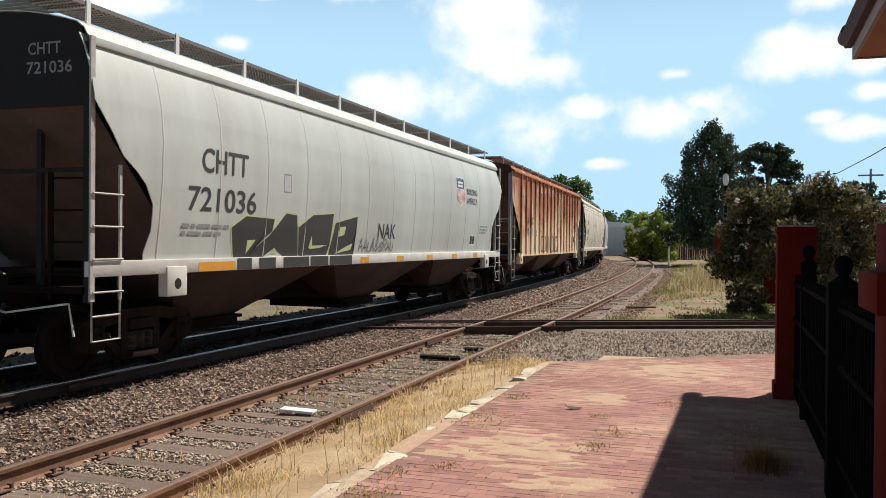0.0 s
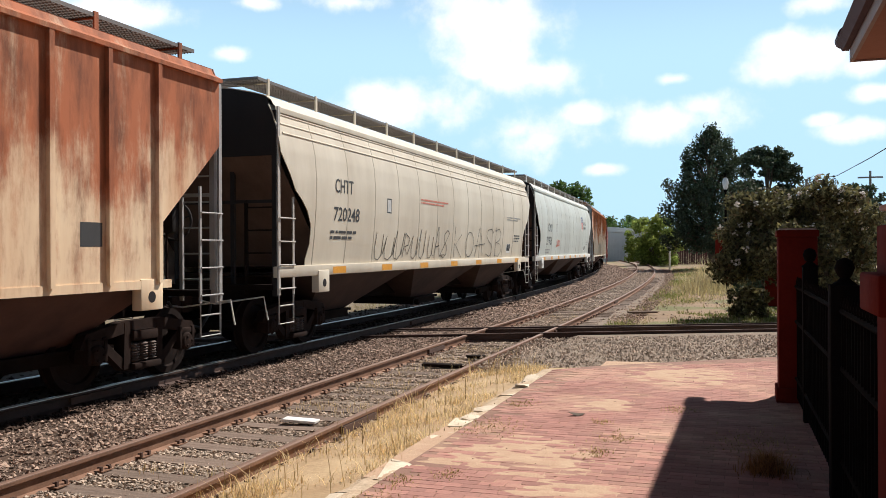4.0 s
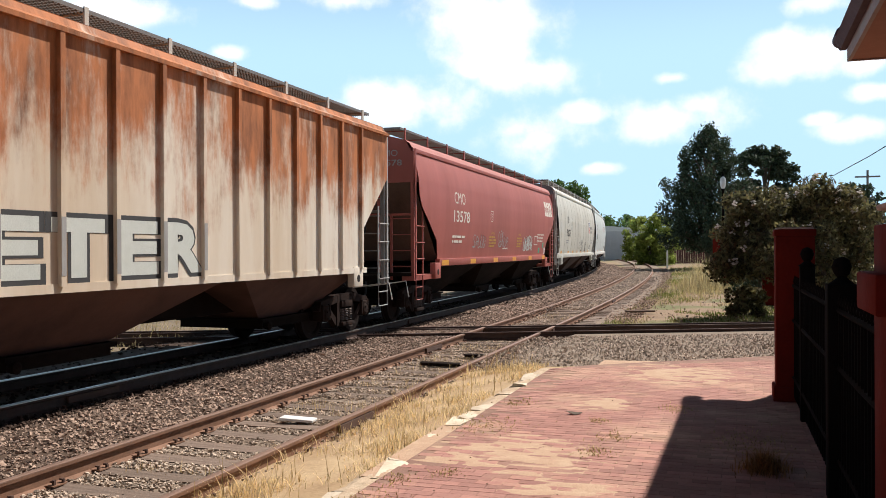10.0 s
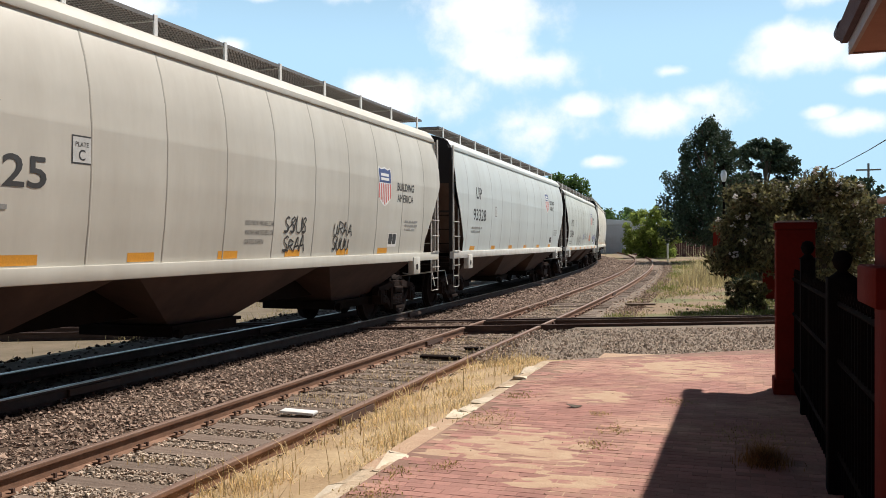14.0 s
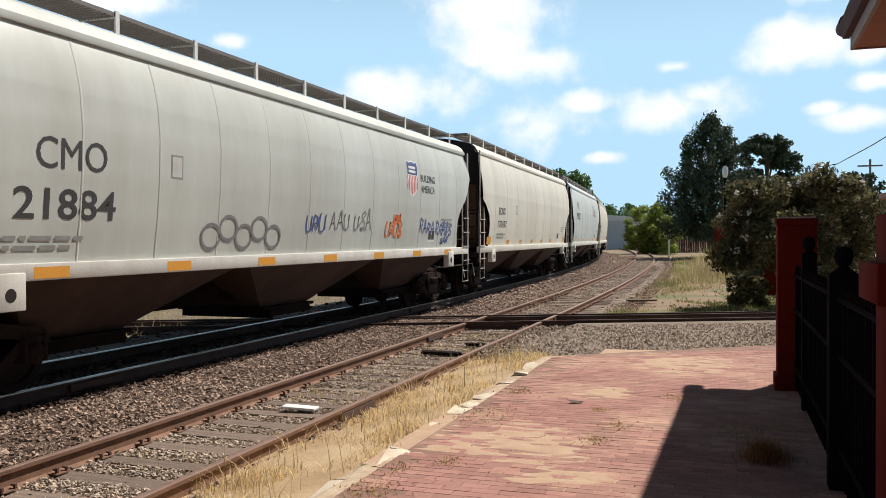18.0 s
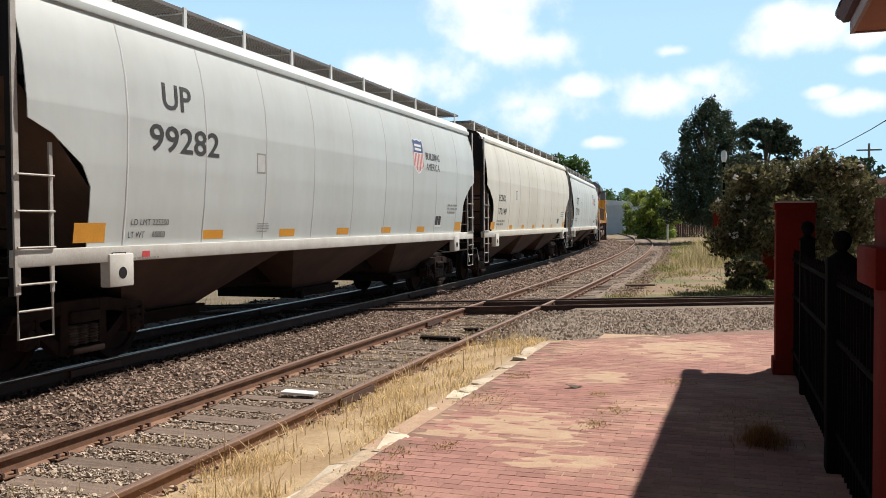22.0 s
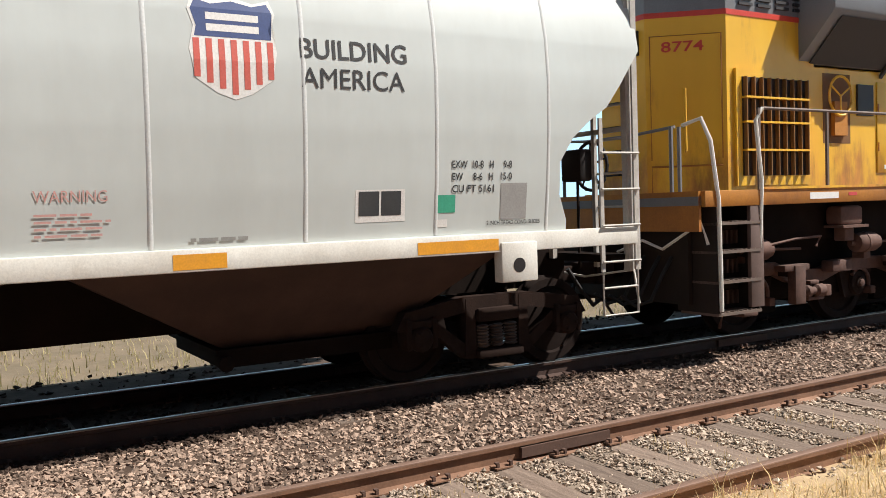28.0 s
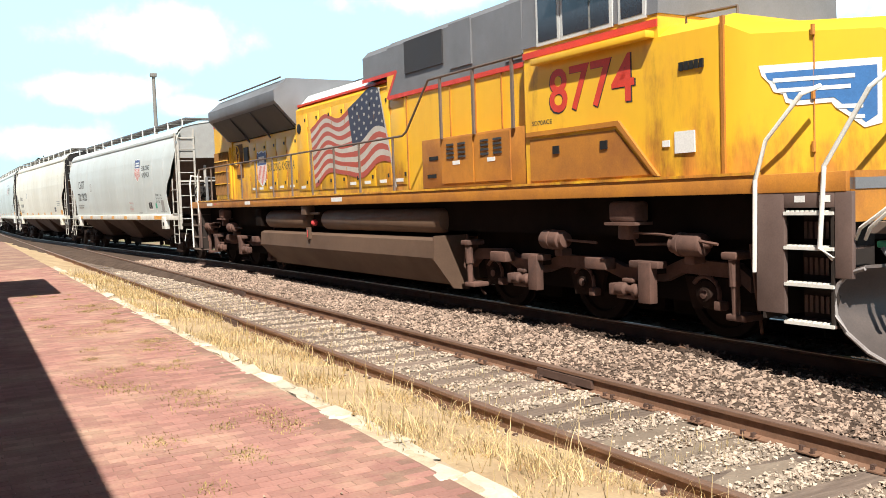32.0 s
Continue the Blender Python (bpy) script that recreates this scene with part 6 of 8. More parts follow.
    part("red_stripe", boxes(B(1.10, 1.13, 12.75, 17.45, 3.48, 3.55)), MAT["loco_red"], loco)
    scrawl("red_zigzag", [[(o + 11.7, 3.94), (o + 13.1, 3.94)], [(o + 13.1, 3.96), (o + 12.72, 3.50)]], 0.07, lambda z: 1.118, MAT["loco_red"], loco)
    decal("yellow_wedge", [(o + 12.73, 3.54), (o + 13.06, 3.92), (o + 12.73, 3.92)], lambda z: 1.12, MAT["yellow"], loco, 0.003)
    for a, b, z0, z1 in ((13.45, 14.72, 3.85, 4.4), (14.95, 15.58, 3.72, 4.42), (16.5, 16.9, 3.6, 4.4)):
        part("cabinet_screen", boxes(B(1.12, 1.15, a, b, z0, z1)), MAT["loco_dark"] if b < 15.4 else MAT["loco_grey"], loco)
    for a in (13.38, 14.85, 15.6, 16.3):
        part("cabinet_seam", boxes(B(1.10, 1.118, a, a + 0.025, 1.8, 3.55)), MAT["orange_dirt"], loco)
    lb = part("blower_box", boxes(B(1.1, 1.46, 14.5, 17.4, 1.80, 2.62), bevel=0.02), MAT["orange_dirt"], loco, "grimy orange equipment box beside the cab")
    for a in (15.2, 16.15):
        part("box_door", boxes(B(1.46, 1.475, a - 0.05, a + 0.85, 1.9, 2.58)), MAT["orange_dirt"], lb)
        for c in (0.12, 0.45):
            for k in range(4):
                part("louver", boxes(B(1.475, 1.49, a + c, a + c + 0.2, 2.28 + 0.065 * k, 2.31 + 0.065 * k)), MAT["mark"], lb)
        part("notice_plate", boxes(B(1.475, 1.48, a + 0.28, a + 0.48, 2.18, 2.24)), MAT["shield_white"], lb)
    part("box_slot", boxes(B(1.46, 1.47, 14.75, 15.02, 2.28, 2.34)), MAT["hose"], lb)
    part("box_slot", boxes(B(1.46, 1.47, 14.68, 14.95, 2.0, 2.06)), MAT["hose"], lb)

    # cab and nose
    cab = part("cab", prism(bmesh.new(), [(-1.53, 1.74), (1.53, 1.74), (1.53, 3.60), (1.50, 4.25), (1.1, 4.62), (-1.1, 4.62), (-1.50, 4.25), (-1.53, 3.60)], "y", o + 17.45, o + 19.9), MAT["yellow"], loco, "full-width yellow cab")
    part("cab_roof", prism(bmesh.new(), [(-1.545, 3.60), (1.545, 3.60), (1.515, 4.25), (1.12, 4.64), (-1.12, 4.64), (-1.515, 4.25)], "y", o + 17.43, o + 19.92), MAT["loco_grey"], cab)
    part("red_stripe", boxes(B(1.52, 1.548, 17.45, 19.9, 3.46, 3.54)), MAT["loco_red"], cab)
    for a, b in ((17.82, 18.2), (18.32, 18.8), (18.84, 19.16), (19.36, 19.7)):
        wf = part("window_frame", boxes(B(1.53, 1.557, a - 0.05, b + 0.05, 3.58, 4.26)), MAT["fascia_white"], cab)
        part("window_glass", boxes(B(1.535, 1.562, a, b, 3.63, 4.2)), MAT["glass"], wf)
    part("window_awning", boxes(B(1.5, 1.72, 18.2, 19.3, 4.28, 4.31)), MAT["loco_grey"], cab)
    part("arm_rest", boxes(B(1.53, 1.66, 17.75, 19.85, 3.34, 3.42), bevel=0.01), MAT["yellow"], cab)
    fc = lambda z: 1.529
    lettering("8774", 0.57, 1.58, o + 17.97, 2.68, fc, MAT["mark"], cab, "number_shadow")
    lettering("8774", 0.55, 1.54, o + 17.99, 2.70, lambda z: 1.5325, MAT["loco_red"], cab, "unit_number", "red road number")
    part("cab_ledge", prism(bmesh.new(), [(o + 17.5, 2.50), (o + 19.28, 2.50), (o + 19.9, 1.84), (o + 19.85, 1.84), (o + 19.25, 2.44), (o + 17.5, 2.44)], "x", 1.53, 1.57), MAT["orange_dirt"], cab)
    part("door_panel", prism(bmesh.new(), [(o + 17.55, 1.86), (o + 19.75, 1.86), (o + 19.2, 2.40), (o + 17.55, 2.40)], "x", 1.53, 1.542), MAT["orange_dirt"], cab, "grimy lower cab panel")
    for a in (18.05, 18.95):
        part("latch", boxes(B(1.54, 1.56, a, a + 0.12, 2.19, 2.29)), MAT["hose"], cab)
    lettering("SD70ACE", 0.06, 0.42, o + 17.6, 2.58, lambda z: 1.528, MAT["mark"], cab, "model_plate")
    nose = bmesh.new()
    loops = []
    for a, w, zt in ((19.9, 1.53, 3.46), (20.78, 1.52, 3.44), (21.05, 1.44, 3.30), (22.05, 0.86, 3.22), (22.2, 0.8, 3.1)):
        loops.append([nose.verts.new((x, o + a, z)) for x, z in ((-w, 1.74), (w, 1.74), (w, zt - 0.12), (w - 0.18, zt), (-w + 0.18, zt), (-w, zt - 0.12))])
    for a, b in zip(loops, loops[1:]):
        for k in range(6):
            nose.faces.new((a[k], a[(k + 1) % 6], b[(k + 1) % 6], b[k]))
    nose.faces.new(loops[0])
    nose.faces.new(loops[-1])
    nz = part("nose", nose, MAT["yellow"], loco, "tapered yellow nose")
    part("nose_seam", boxes(B(1.50, 1.54, 20.76, 20.80, 1.8, 3.40)), MAT["orange_dirt"], nz)
    part("nose_roof_rail", rod([(1.25, o + 20.05, 3.44), (1.25, o + 20.05, 3.56), (1.2, o + 20.7, 3.54), (1.2, o + 20.7, 3.42)], 0.018, 6), MAT["steel_rail"], nz)
    # winged emblem wrapped on the nose flank
    fn = lambda y: lerp([(o + 20.78, 1.52), (o + 21.05, 1.44), (o + 22.05, 0.86), (o + 22.2, 0.8)], y)

    def nose_decal(name, pts, material, off):
        bm = bmesh.new()
        v = [bm.verts.new((fn(y) + off, y, z)) for y, z in pts]
        bm.faces.new(v)
        return part(name, bm, material, nz)

    W = lambda pts: [(o + 21.12 + (u - 505) / 440 * 0.93, 2.86 - (v - 285) / 237 * 0.66) for u, v in pts]
    nose_decal("wing_edge", W([(505, 285), (945, 295), (945, 510), (885, 522), (850, 495), (815, 470), (785, 450), (770, 430), (650, 432), (605, 420), (595, 390), (560, 380), (545, 350), (515, 320)]), MAT["shield_white"], 0.010)
    nose_decal("wing_field", W([(530, 312), (930, 318), (930, 482), (890, 505), (865, 480), (830, 462), (800, 430), (780, 414), (640, 415), (615, 405), (608, 385), (575, 372), (565, 345), (540, 335)]), MAT["wing_blue"], 0.014)
    for q in ([(560, 334), (855, 340), (855, 354), (560, 348)], [(580, 370), (840, 374), (840, 388), (580, 384)], [(790, 438), (882, 442), (882, 456), (790, 452)], [(840, 474), (888, 478), (888, 490), (840, 488)]):
        nose_decal("wing_feather_line", W(q), MAT["shield_white"], 0.018)
    for z in (2.05, 2.55, 3.15):
        part("nose_door_hinge", rod([(fn(o + 21.55) + 0.02, o + 21.55, z - 0.05), (fn(o + 21.55) + 0.02, o + 21.55, z + 0.05)], 0.022, 6), MAT["orange_dirt"], nz)
    part("nose_door_seam", rod([(fn(o + 21.55) + 0.006, o + 21.55, 1.8), (fn(o + 21.55) + 0.006, o + 21.55, 3.2)], 0.009, 4), MAT["orange_dirt"], nz)
    part("notice_plate", boxes(B(1.53, 1.545, 20.13, 20.41, 2.07, 2.3)), MAT["shield_white"], cab)
    part("notice_plate", boxes(B(1.53, 1.545, 19.95, 20.05, 2.15, 2.22)), MAT["shield_white"], cab)
    part("side_vent", boxes(*[B(1.53, 1.55, 20.21 + 0.07 * k, 20.26 + 0.07 * k, 2.93, 3.02) for k in range(5)]), MAT["hose"], cab)
    for z in (3.05, 3.2):
        part("headlight", lathe(bmesh.new(), "y", (0.55, o + 21.98, z), [(0.07, 0), (0.07, 0.04), (0.04, 0.06)], 12), MAT["lamp_glass"], nz)
    # horns and exhaust on the roof
    hn = bmesh.new()
    for dx, dy in ((0, 0), (0.12, 0.1), (-0.12, 0.1)):
        lathe(hn, "y", (0.5 + dx, o + 12.75 + dy, 4.42), [(0.025, 0.3), (0.03, 0.1), (0.075, -0.06), (0.08, -0.08)], 10)
    box(hn, 0.42, 0.58, o + 12.85, o + 12.95, 4.12, 4.42)
    part("air_horn", hn, MAT["hose"], loco)
    part("exhaust_stack", boxes(B(-0.25, 0.25, 9.4, 10.6, 4.12, 4.3), bevel=0.02), MAT["loco_dark"], loco)

    # walkway handrails
    for k, a in enumerate([1.35, 2.6, 4.1, 5.3, 6.4, 7.6, 8.8, 9.95, 11.1, 12.25, 13.6]):
        part("handrail_post", boxes(B(1.50, 1.53, a - 0.018, a + 0.018, 1.8, 2.74)), MAT["steel_rail"], loco)
    for a, z in ((15.2, 3.54), (16.13, 3.54), (17.12, 3.54)):
        part("handrail_post", boxes(B(1.48, 1.51, a - 0.025, a + 0.025, 2.6, z)), MAT["steel_rail"], loco)
    part("handrail", rod([(1.515, o + 1.32, 0.85), (1.57, o + 1.32, 1.9), (1.515, o + 1.30, 2.6), (1.515, o + 1.42, 2.74)], 0.024, 8), MAT["handrail"], loco, "white stair handrail")
    part("handrail", rod([(1.515, o + 1.42, 2.74), (1.515, o + 13.95, 2.74), (1.515, o + 14.1, 2.8), (1.5, o + 14.85, 3.55), (1.5, o + 17.4, 3.55)], 0.019, 8), MAT["steel_rail"], loco, "long walkway handrail")
    part("handrail", rod([(1.2, o + 0.45, 2.55), (1.5, o + 0.42, 2.6), (1.56, o + 0.5, 2.35), (1.57, o + 0.6, 1.7), (1.57, o + 0.62, 0.45)], 0.024, 8), MAT["handrail"], loco, "white stair handrail")
    for a in (0.42, 0.55):
        part("handrail_post", rod([(1.05, o + a, 1.74), (1.05, o + a, 2.55)], 0.025, 6), MAT["loco_grey"], loco)
        part("handrail_post", rod([(-1.05, o + a, 1.74), (-1.05, o + a, 2.55)], 0.025, 6), MAT["loco_grey"], loco)
    part("end_handrail", rod([(1.05, o + 0.48, 2.55), (0.4, o + 0.4, 2.5), (-0.4, o + 0.4, 2.5), (-1.05, o + 0.48, 2.55)], 0.02, 6), MAT["loco_grey"], loco)
    part("handrail", rod([(1.30, o + 21.72, 2.60), (1.5, o + 21.66, 2.52), (1.57, o + 21.32, 2.12), (1.58, o + 21.2, 1.75), (1.58, o + 21.18, 0.86)], 0.022, 8), MAT["handrail"], loco, "white stair handrail")
    part("handrail", rod([(0.95, o + 22.5, 2.72), (1.3, o + 22.5, 2.72), (1.52, o + 22.35, 2.5), (1.58, o + 21.95, 1.85), (1.58, o + 21.9, 1.12), (1.56, o + 22.02, 1.02)], 0.022, 8), MAT["handrail"], loco, "white stair handrail")

    # stair wells at the four corners
    for s in (1, -1):
        for a, b in ((0.58, 1.30), (21.25, 22.02)):
            d = 1 if a < 5 else -1
            x0, x1 = sorted((s * 0.95, s * 1.55))
            st = part("stair_well", boxes(B(min(s * 0.95, s * 0.98), max(s * 0.95, s * 0.98), a, b, 0.42, 1.62)), MAT["step_black"], loco, "black stair well with four open steps")
            part("side_plate", boxes(B(x0, x1, a, a + 0.03, 0.42, 1.62)), MAT["step_black"], st)
            part("side_plate", boxes(B(x0, x1, b - 0.03, b, 0.42, 1.62)), MAT["step_black"], st)
            c = max(a, 21.5) if a > 5 else a
            for k, z in enumerate((0.42, 0.78, 1.12, 1.44)):
                tread = part("step", boxes(B(min(s * 1.0, s * 1.54), max(s * 1.0, s * 1.54), c, b, z - 0.03, z)), MAT["stair_plate"], st)
                part("step_edge", boxes(B(min(s * 1.54, s * 1.562), max(s * 1.54, s * 1.562), c, b, z - 0.028, z + 0.004)), MAT["handrail" if a > 5 else "steel_rail"], tread, "worn white step edge" if a > 5 else "worn brown step edge")
                for q in range(9):
                    y = c + 0.03 + q * (b - c - 0.06) / 9
                    part("edge_tooth", boxes(B(min(s * 1.5, s * 1.555), max(s * 1.5, s * 1.555), y, y + 0.022, z, z + 0.016)), MAT["handrail" if a > 5 else "steel_rail"], tread)
                if k < 3:
                    part("riser", boxes(B(min(s * 1.24, s * 1.26), max(s * 1.24, s * 1.26), c, b, z, z + 0.30)), MAT["step_black"], st)
                    for q in range(8):
                        y = c + 0.03 + q * (b - c - 0.06) / 8
                        part("step_slot", boxes(B(min(s * 1.26, s * 1.30), max(s * 1.26, s * 1.30), y, y + 0.034, z + 0.06, z + 0.22)), MAT["stair_plate"], st)
    for a, b, z0, z1 in ((21.18, 21.5, 0.48, 1.62), (22.03, 22.2, 0.85, 1.62), (21.5, 22.03, 1.48, 1.62), (1.14, 1.36, 0.45, 1.62)):
        part("stair_plate", boxes(B(1.50, 1.553, a, b, z0, z1), bevel=0.006), MAT["stair_plate"], loco, "brown steel plate beside the steps")
    for a in (21.62, 21.88):
        part("notice_plate", boxes(B(1.553, 1.557, a, a + 0.11, 1.53, 1.59)), MAT["shield_white"], loco)
    part("end_plate", boxes(B(-1.5, 1.5, 0.36, 0.40, 1.35, 1.80)), MAT["orange_dirt"], loco)
    part("end_plate", boxes(B(-1.5, 1.5, 22.15, 22.19, 1.35, 1.80)), MAT["orange_dirt"], loco)
    part("coupler", boxes(B(-0.12, 0.12, 0.1, 0.8, 0.78, 0.98), B(-0.22, 0.22, 0.0, 0.28, 0.72, 1.02), bevel=0.03), MAT["truck"], loco, "knuckle coupler")
    part("pilot_plate", boxes(B(-1.2, 1.2, 0.5, 0.56, 0.5, 1.4)), MAT["step_black"], loco)
    for x in (0.5, 0.75, 0.95, -0.5):
        part("air_hose", rod([(x, o + 0.5, 1.05), (x, o + 0.34, 0.85), (x - 0.05, o + 0.2, 0.55), (x - 0.15, o + 0.05, 0.5), (x - 0.25, o - 0.08, 0.62)], 0.024, 6), MAT["hose"], loco)
    part("uncoupling_lever", rod([(0.25, o + 0.3, 1.1), (0.7, o + 0.28, 1.25), (1.0, o + 0.3, 1.15), (1.45, o + 0.45, 1.45), (1.5, o + 0.5, 1.2)], 0.018, 6), MAT["handrail"], loco)
    # snow plough at the cab end
    bm = bmesh.new()
    prof = [(22.3, 0.95), (22.15, 0.90), (22.05, 0.80), (22.0, 0.68), (22.02, 0.52), (22.12, 0.37), (22.33, 0.22), (22.62, 0.10)]
    rows = [[(x, o + a + 0.45 * (1 - abs(x) / 1.52), z) for x in (-1.52, -1.1, -0.55, 0.0, 0.55, 1.1, 1.52)] for a, z in prof]
    skin("snow_plough", rows, 0.03, MAT["plough"], loco, "curved dark steel snow plough", smooth=True)
    part("plough_edge", rod([(1.525, o + a, z) for a, z in prof], 0.02, 6), MAT["plough_edge"], loco, "worn pale edge of the plough")
    for k in range(5):
        part("air_hose", rod([(1.36 - 0.05 * k, o + 22.36 + 0.075 * k, 1.12), (1.38 - 0.05 * k, o + 22.44 + 0.075 * k, 1.02), (1.38 - 0.05 * k, o + 22.5 + 0.075 * k, 0.72)], 0.022, 6), MAT["loco_grey"], loco)
    part("hose_valve", boxes(B(1.2, 1.36, 22.3, 22.62, 1.12, 1.18), bevel=0.012), MAT["green"], loco, "green painted hose valves")
    for d in (0, 0.09):
        part("uncoupling_lever", rod([(1.5, o + 22.2 + d, 1.2), (1.56, o + 22.28 + d, 1.3), (1.56, o + 22.52 + d * 0.5, 1.47), (1.5, o + 22.6, 1.46)], 0.017, 6), MAT["handrail"], loco)
    part("plough_lamp", boxes(B(1.2, 1.45, 22.3, 22.5, 1.25, 1.35)), MAT["steel_rail"], loco)

    # fuel tank, reservoirs and small gear under the frame
    part("fuel_tank", prism(bmesh.new(), [(-1.42, 1.04), (1.42, 1.04), (1.50, 1.0), (1.52, 0.72), (1.12, 0.26), (0.9, 0.22), (-0.9, 0.22), (-1.12, 0.26), (-1.52, 0.72), (-1.50, 1.0)], "y", o + 6.55, o + 14.9), MAT["tank"], loco, "long dusty fuel tank")
    part("tank_end", prism(bmesh.new(), [(0.9, 1.08), (1.54, 1.08), (1.56, 0.70), (1.2, 0.22), (0.9, 0.18)], "y", o + 14.9, o + 14.94), MAT["tank"], loco)
    for a, b in ((6.6, 9.2), (10.0, 14.85)):
        part("air_reservoir", lathe(bmesh.new(), "y", (1.22, o, 1.31), [(0.05, a), (0.15, a + 0.03), (0.205, a + 0.12), (0.205, b - 0.12), (0.15, b - 0.03), (0.05, b)], 20), MAT["tank"], loco, "dusty cylindrical air tank", smooth=True)
    part("fuel_gauge", boxes(B(1.50, 1.56, 9.62, 9.75, 0.92, 1.16)), MAT["tank"], loco)
    part("gauge_mark", boxes(B(1.56, 1.565, 9.66, 9.70, 0.95, 1.1)), MAT["red_card"], loco)
    part("fuel_valve", lathe(bmesh.new(), "x", (1.3, o + 9.62, 1.25), [(0.03, 0), (0.07, 0.04), (0.07, 0.1), (0.03, 0.14)], 10), MAT["red_card"], loco)
    part("junction_box", boxes(B(1.3, 1.52, 9.25, 9.5, 1.42, 1.6), bevel=0.01), MAT["tank"], loco)
    part("junction_box", boxes(B(1.2, 1.45, 6.05, 6.45, 1.15, 1.55), bevel=0.01), MAT["under"], loco)
    part("filler_pipe", rod([(1.4, o + 9.55, 1.45), (1.4, o + 9.95, 1.45)], 0.03, 6), MAT["steel_rail"], loco)
    for a in (2.95, 18.95):
        sb = part("sand_box", boxes(B(1.22, 1.46, a, a + 0.46, 1.32, 1.57), bevel=0.05), MAT["truck_dust"], loco, "dusty rounded sand box")
        part("sand_lip", boxes(B(1.22, 1.5, a - 0.02, a + 0.5, 1.29, 1.325)), MAT["truck_dust"], sb)
        part("sand_chute", boxes(B(1.26, 1.42, a + 0.12, a + 0.32, 1.12, 1.29), bevel=0.02), MAT["truck_dust"], sb)

    # two three-axle trucks
    dust = MAT["truck_dust"]
    for c in (3.85, 18.05):
        y0 = o + c
        bm = bmesh.new()
        top = [(-2.7, 0.74), (-2.5, 0.88), (-1.75, 0.90), (-1.45, 0.78), (-0.8, 0.76), (-0.45, 0.86), (0.45, 0.86), (0.8, 0.76), (1.45, 0.78), (1.75, 0.90), (2.5, 0.88), (2.7, 0.74)]
        for s in (1, -1):
            prism(bm, [(y0 + y, z) for y, z in top] + [(y0 + y, z - 0.16) for y, z in reversed(top)], "x", s * 1.0, s * 1.12)
        box(bm, -1.0, 1.0, y0 - 1.2, y0 - 0.9, 0.62, 0.82)
        box(bm, -1.0, 1.0, y0 + 0.9, y0 + 1.2, 0.62, 0.82)
        t = part("truck", bm, dust, loco, "dusty cast-steel three-axle truck")
        for s in (1, -1):
            # dark plates added behind the wheels to stand for the shade there
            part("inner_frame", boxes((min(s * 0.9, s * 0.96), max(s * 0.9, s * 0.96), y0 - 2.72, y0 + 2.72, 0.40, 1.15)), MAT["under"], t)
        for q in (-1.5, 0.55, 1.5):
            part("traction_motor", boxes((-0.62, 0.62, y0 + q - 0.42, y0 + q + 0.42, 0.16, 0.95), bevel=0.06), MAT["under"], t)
        X = lambda a, b: (min(s * a, s * b), max(s * a, s * b))
        for s in (1, -1):
            for q in (-2.07, 0.0, 2.07):
                bm = prism(bmesh.new(), [(y0 + q - 0.36, 0.70), (y0 + q - 0.25, 0.34), (y0 + q + 0.25, 0.34), (y0 + q + 0.36, 0.70)], "x", s * 0.98, s * 1.04)
                part("pedestal", bm, MAT["truck"], t)
                bm = lathe(bmesh.new(), "x", (s * 1.06, y0 + q, 0.52), [(0.17, -s * 0.06), (0.17, 0), (0.15, s * 0.03), (0.09, s * 0.045), (0.08, s * 0.065), (0.03, s * 0.07)], 18)
                part("axle_box", bm, MAT["truck"], t)
                bm = bmesh.new()
                tube(bm, [(s * 1.1, y0 + q + 0.2 * math.cos(a), 0.52 + 0.2 * math.sin(a)) for a in [0.35 * k - 0.25 for k in range(9)]], 0.026, 6)
                box(bm, *X(1.04, 1.16), y0 + q + 0.16, y0 + q + 0.27, 0.36, 0.46, bevel=0.012)
                part("axle_box_guard", bm, dust, t)
                part("axle_cap", lathe(bmesh.new(), "x", (s * 1.125, y0 + q, 0.52), [(0.05, 0), (0.05, s * 0.02), (0.02, s * 0.03)], 10), dust, t)
            m = 1 if c < 10 else -1
            for q in ((-1.6, 0.6) if m > 0 else (1.4, -0.75)):
                g = m
                br = part("bracket_plate", boxes((*X(1.26, 1.38), y0 + q - 0.10, y0 + q + 0.10, 0.38, 0.86), (*X(1.2, 1.36), y0 + q - 0.27, y0 + q + 0.2, 0.79, 0.87), bevel=0.012), dust, t)
                part("bracket_arm", boxes((*X(1.05, 1.26), y0 + q - 0.1, y0 + q + 0.1, 0.72, 0.84)), MAT["truck"], br)
                a0 = y0 + q + g * 0.13
                bm = lathe(bmesh.new(), "y", (s * 1.32, a0, 0.52), [(0.045, 0), (0.075, g * 0.03), (0.075, g * 0.1), (0.05, g * 0.12), (0.05, g * 0.2), (0.08, g * 0.23), (0.08, g * 0.36), (0.04, g * 0.38)], 12)
                part("brake_unit", bm, dust, br)
                bm = boxes((*X(1.25, 1.36), min(a0 + g * 0.38, a0 + g * 0.5), max(a0 + g * 0.38, a0 + g * 0.5), 0.44, 0.58), (*X(1.25, 1.33), min(a0 + g * 0.08, a0 + g * 0.4), max(a0 + g * 0.08, a0 + g * 0.4), 0.40, 0.45), (*X(1.25, 1.33), min(a0 + g * 0.12, a0 + g * 0.3), max(a0 + g * 0.12, a0 + g * 0.3), 0.60, 0.65), bevel=0.015)
                part("brake_lever", bm, dust, br)
                part("frame_lug", boxes((*X(1.12, 1.3), y0 + q + g * 0.95 - 0.2, y0 + q + g * 0.95 + 0.2, 0.72, 0.87), bevel=0.02), dust, t)
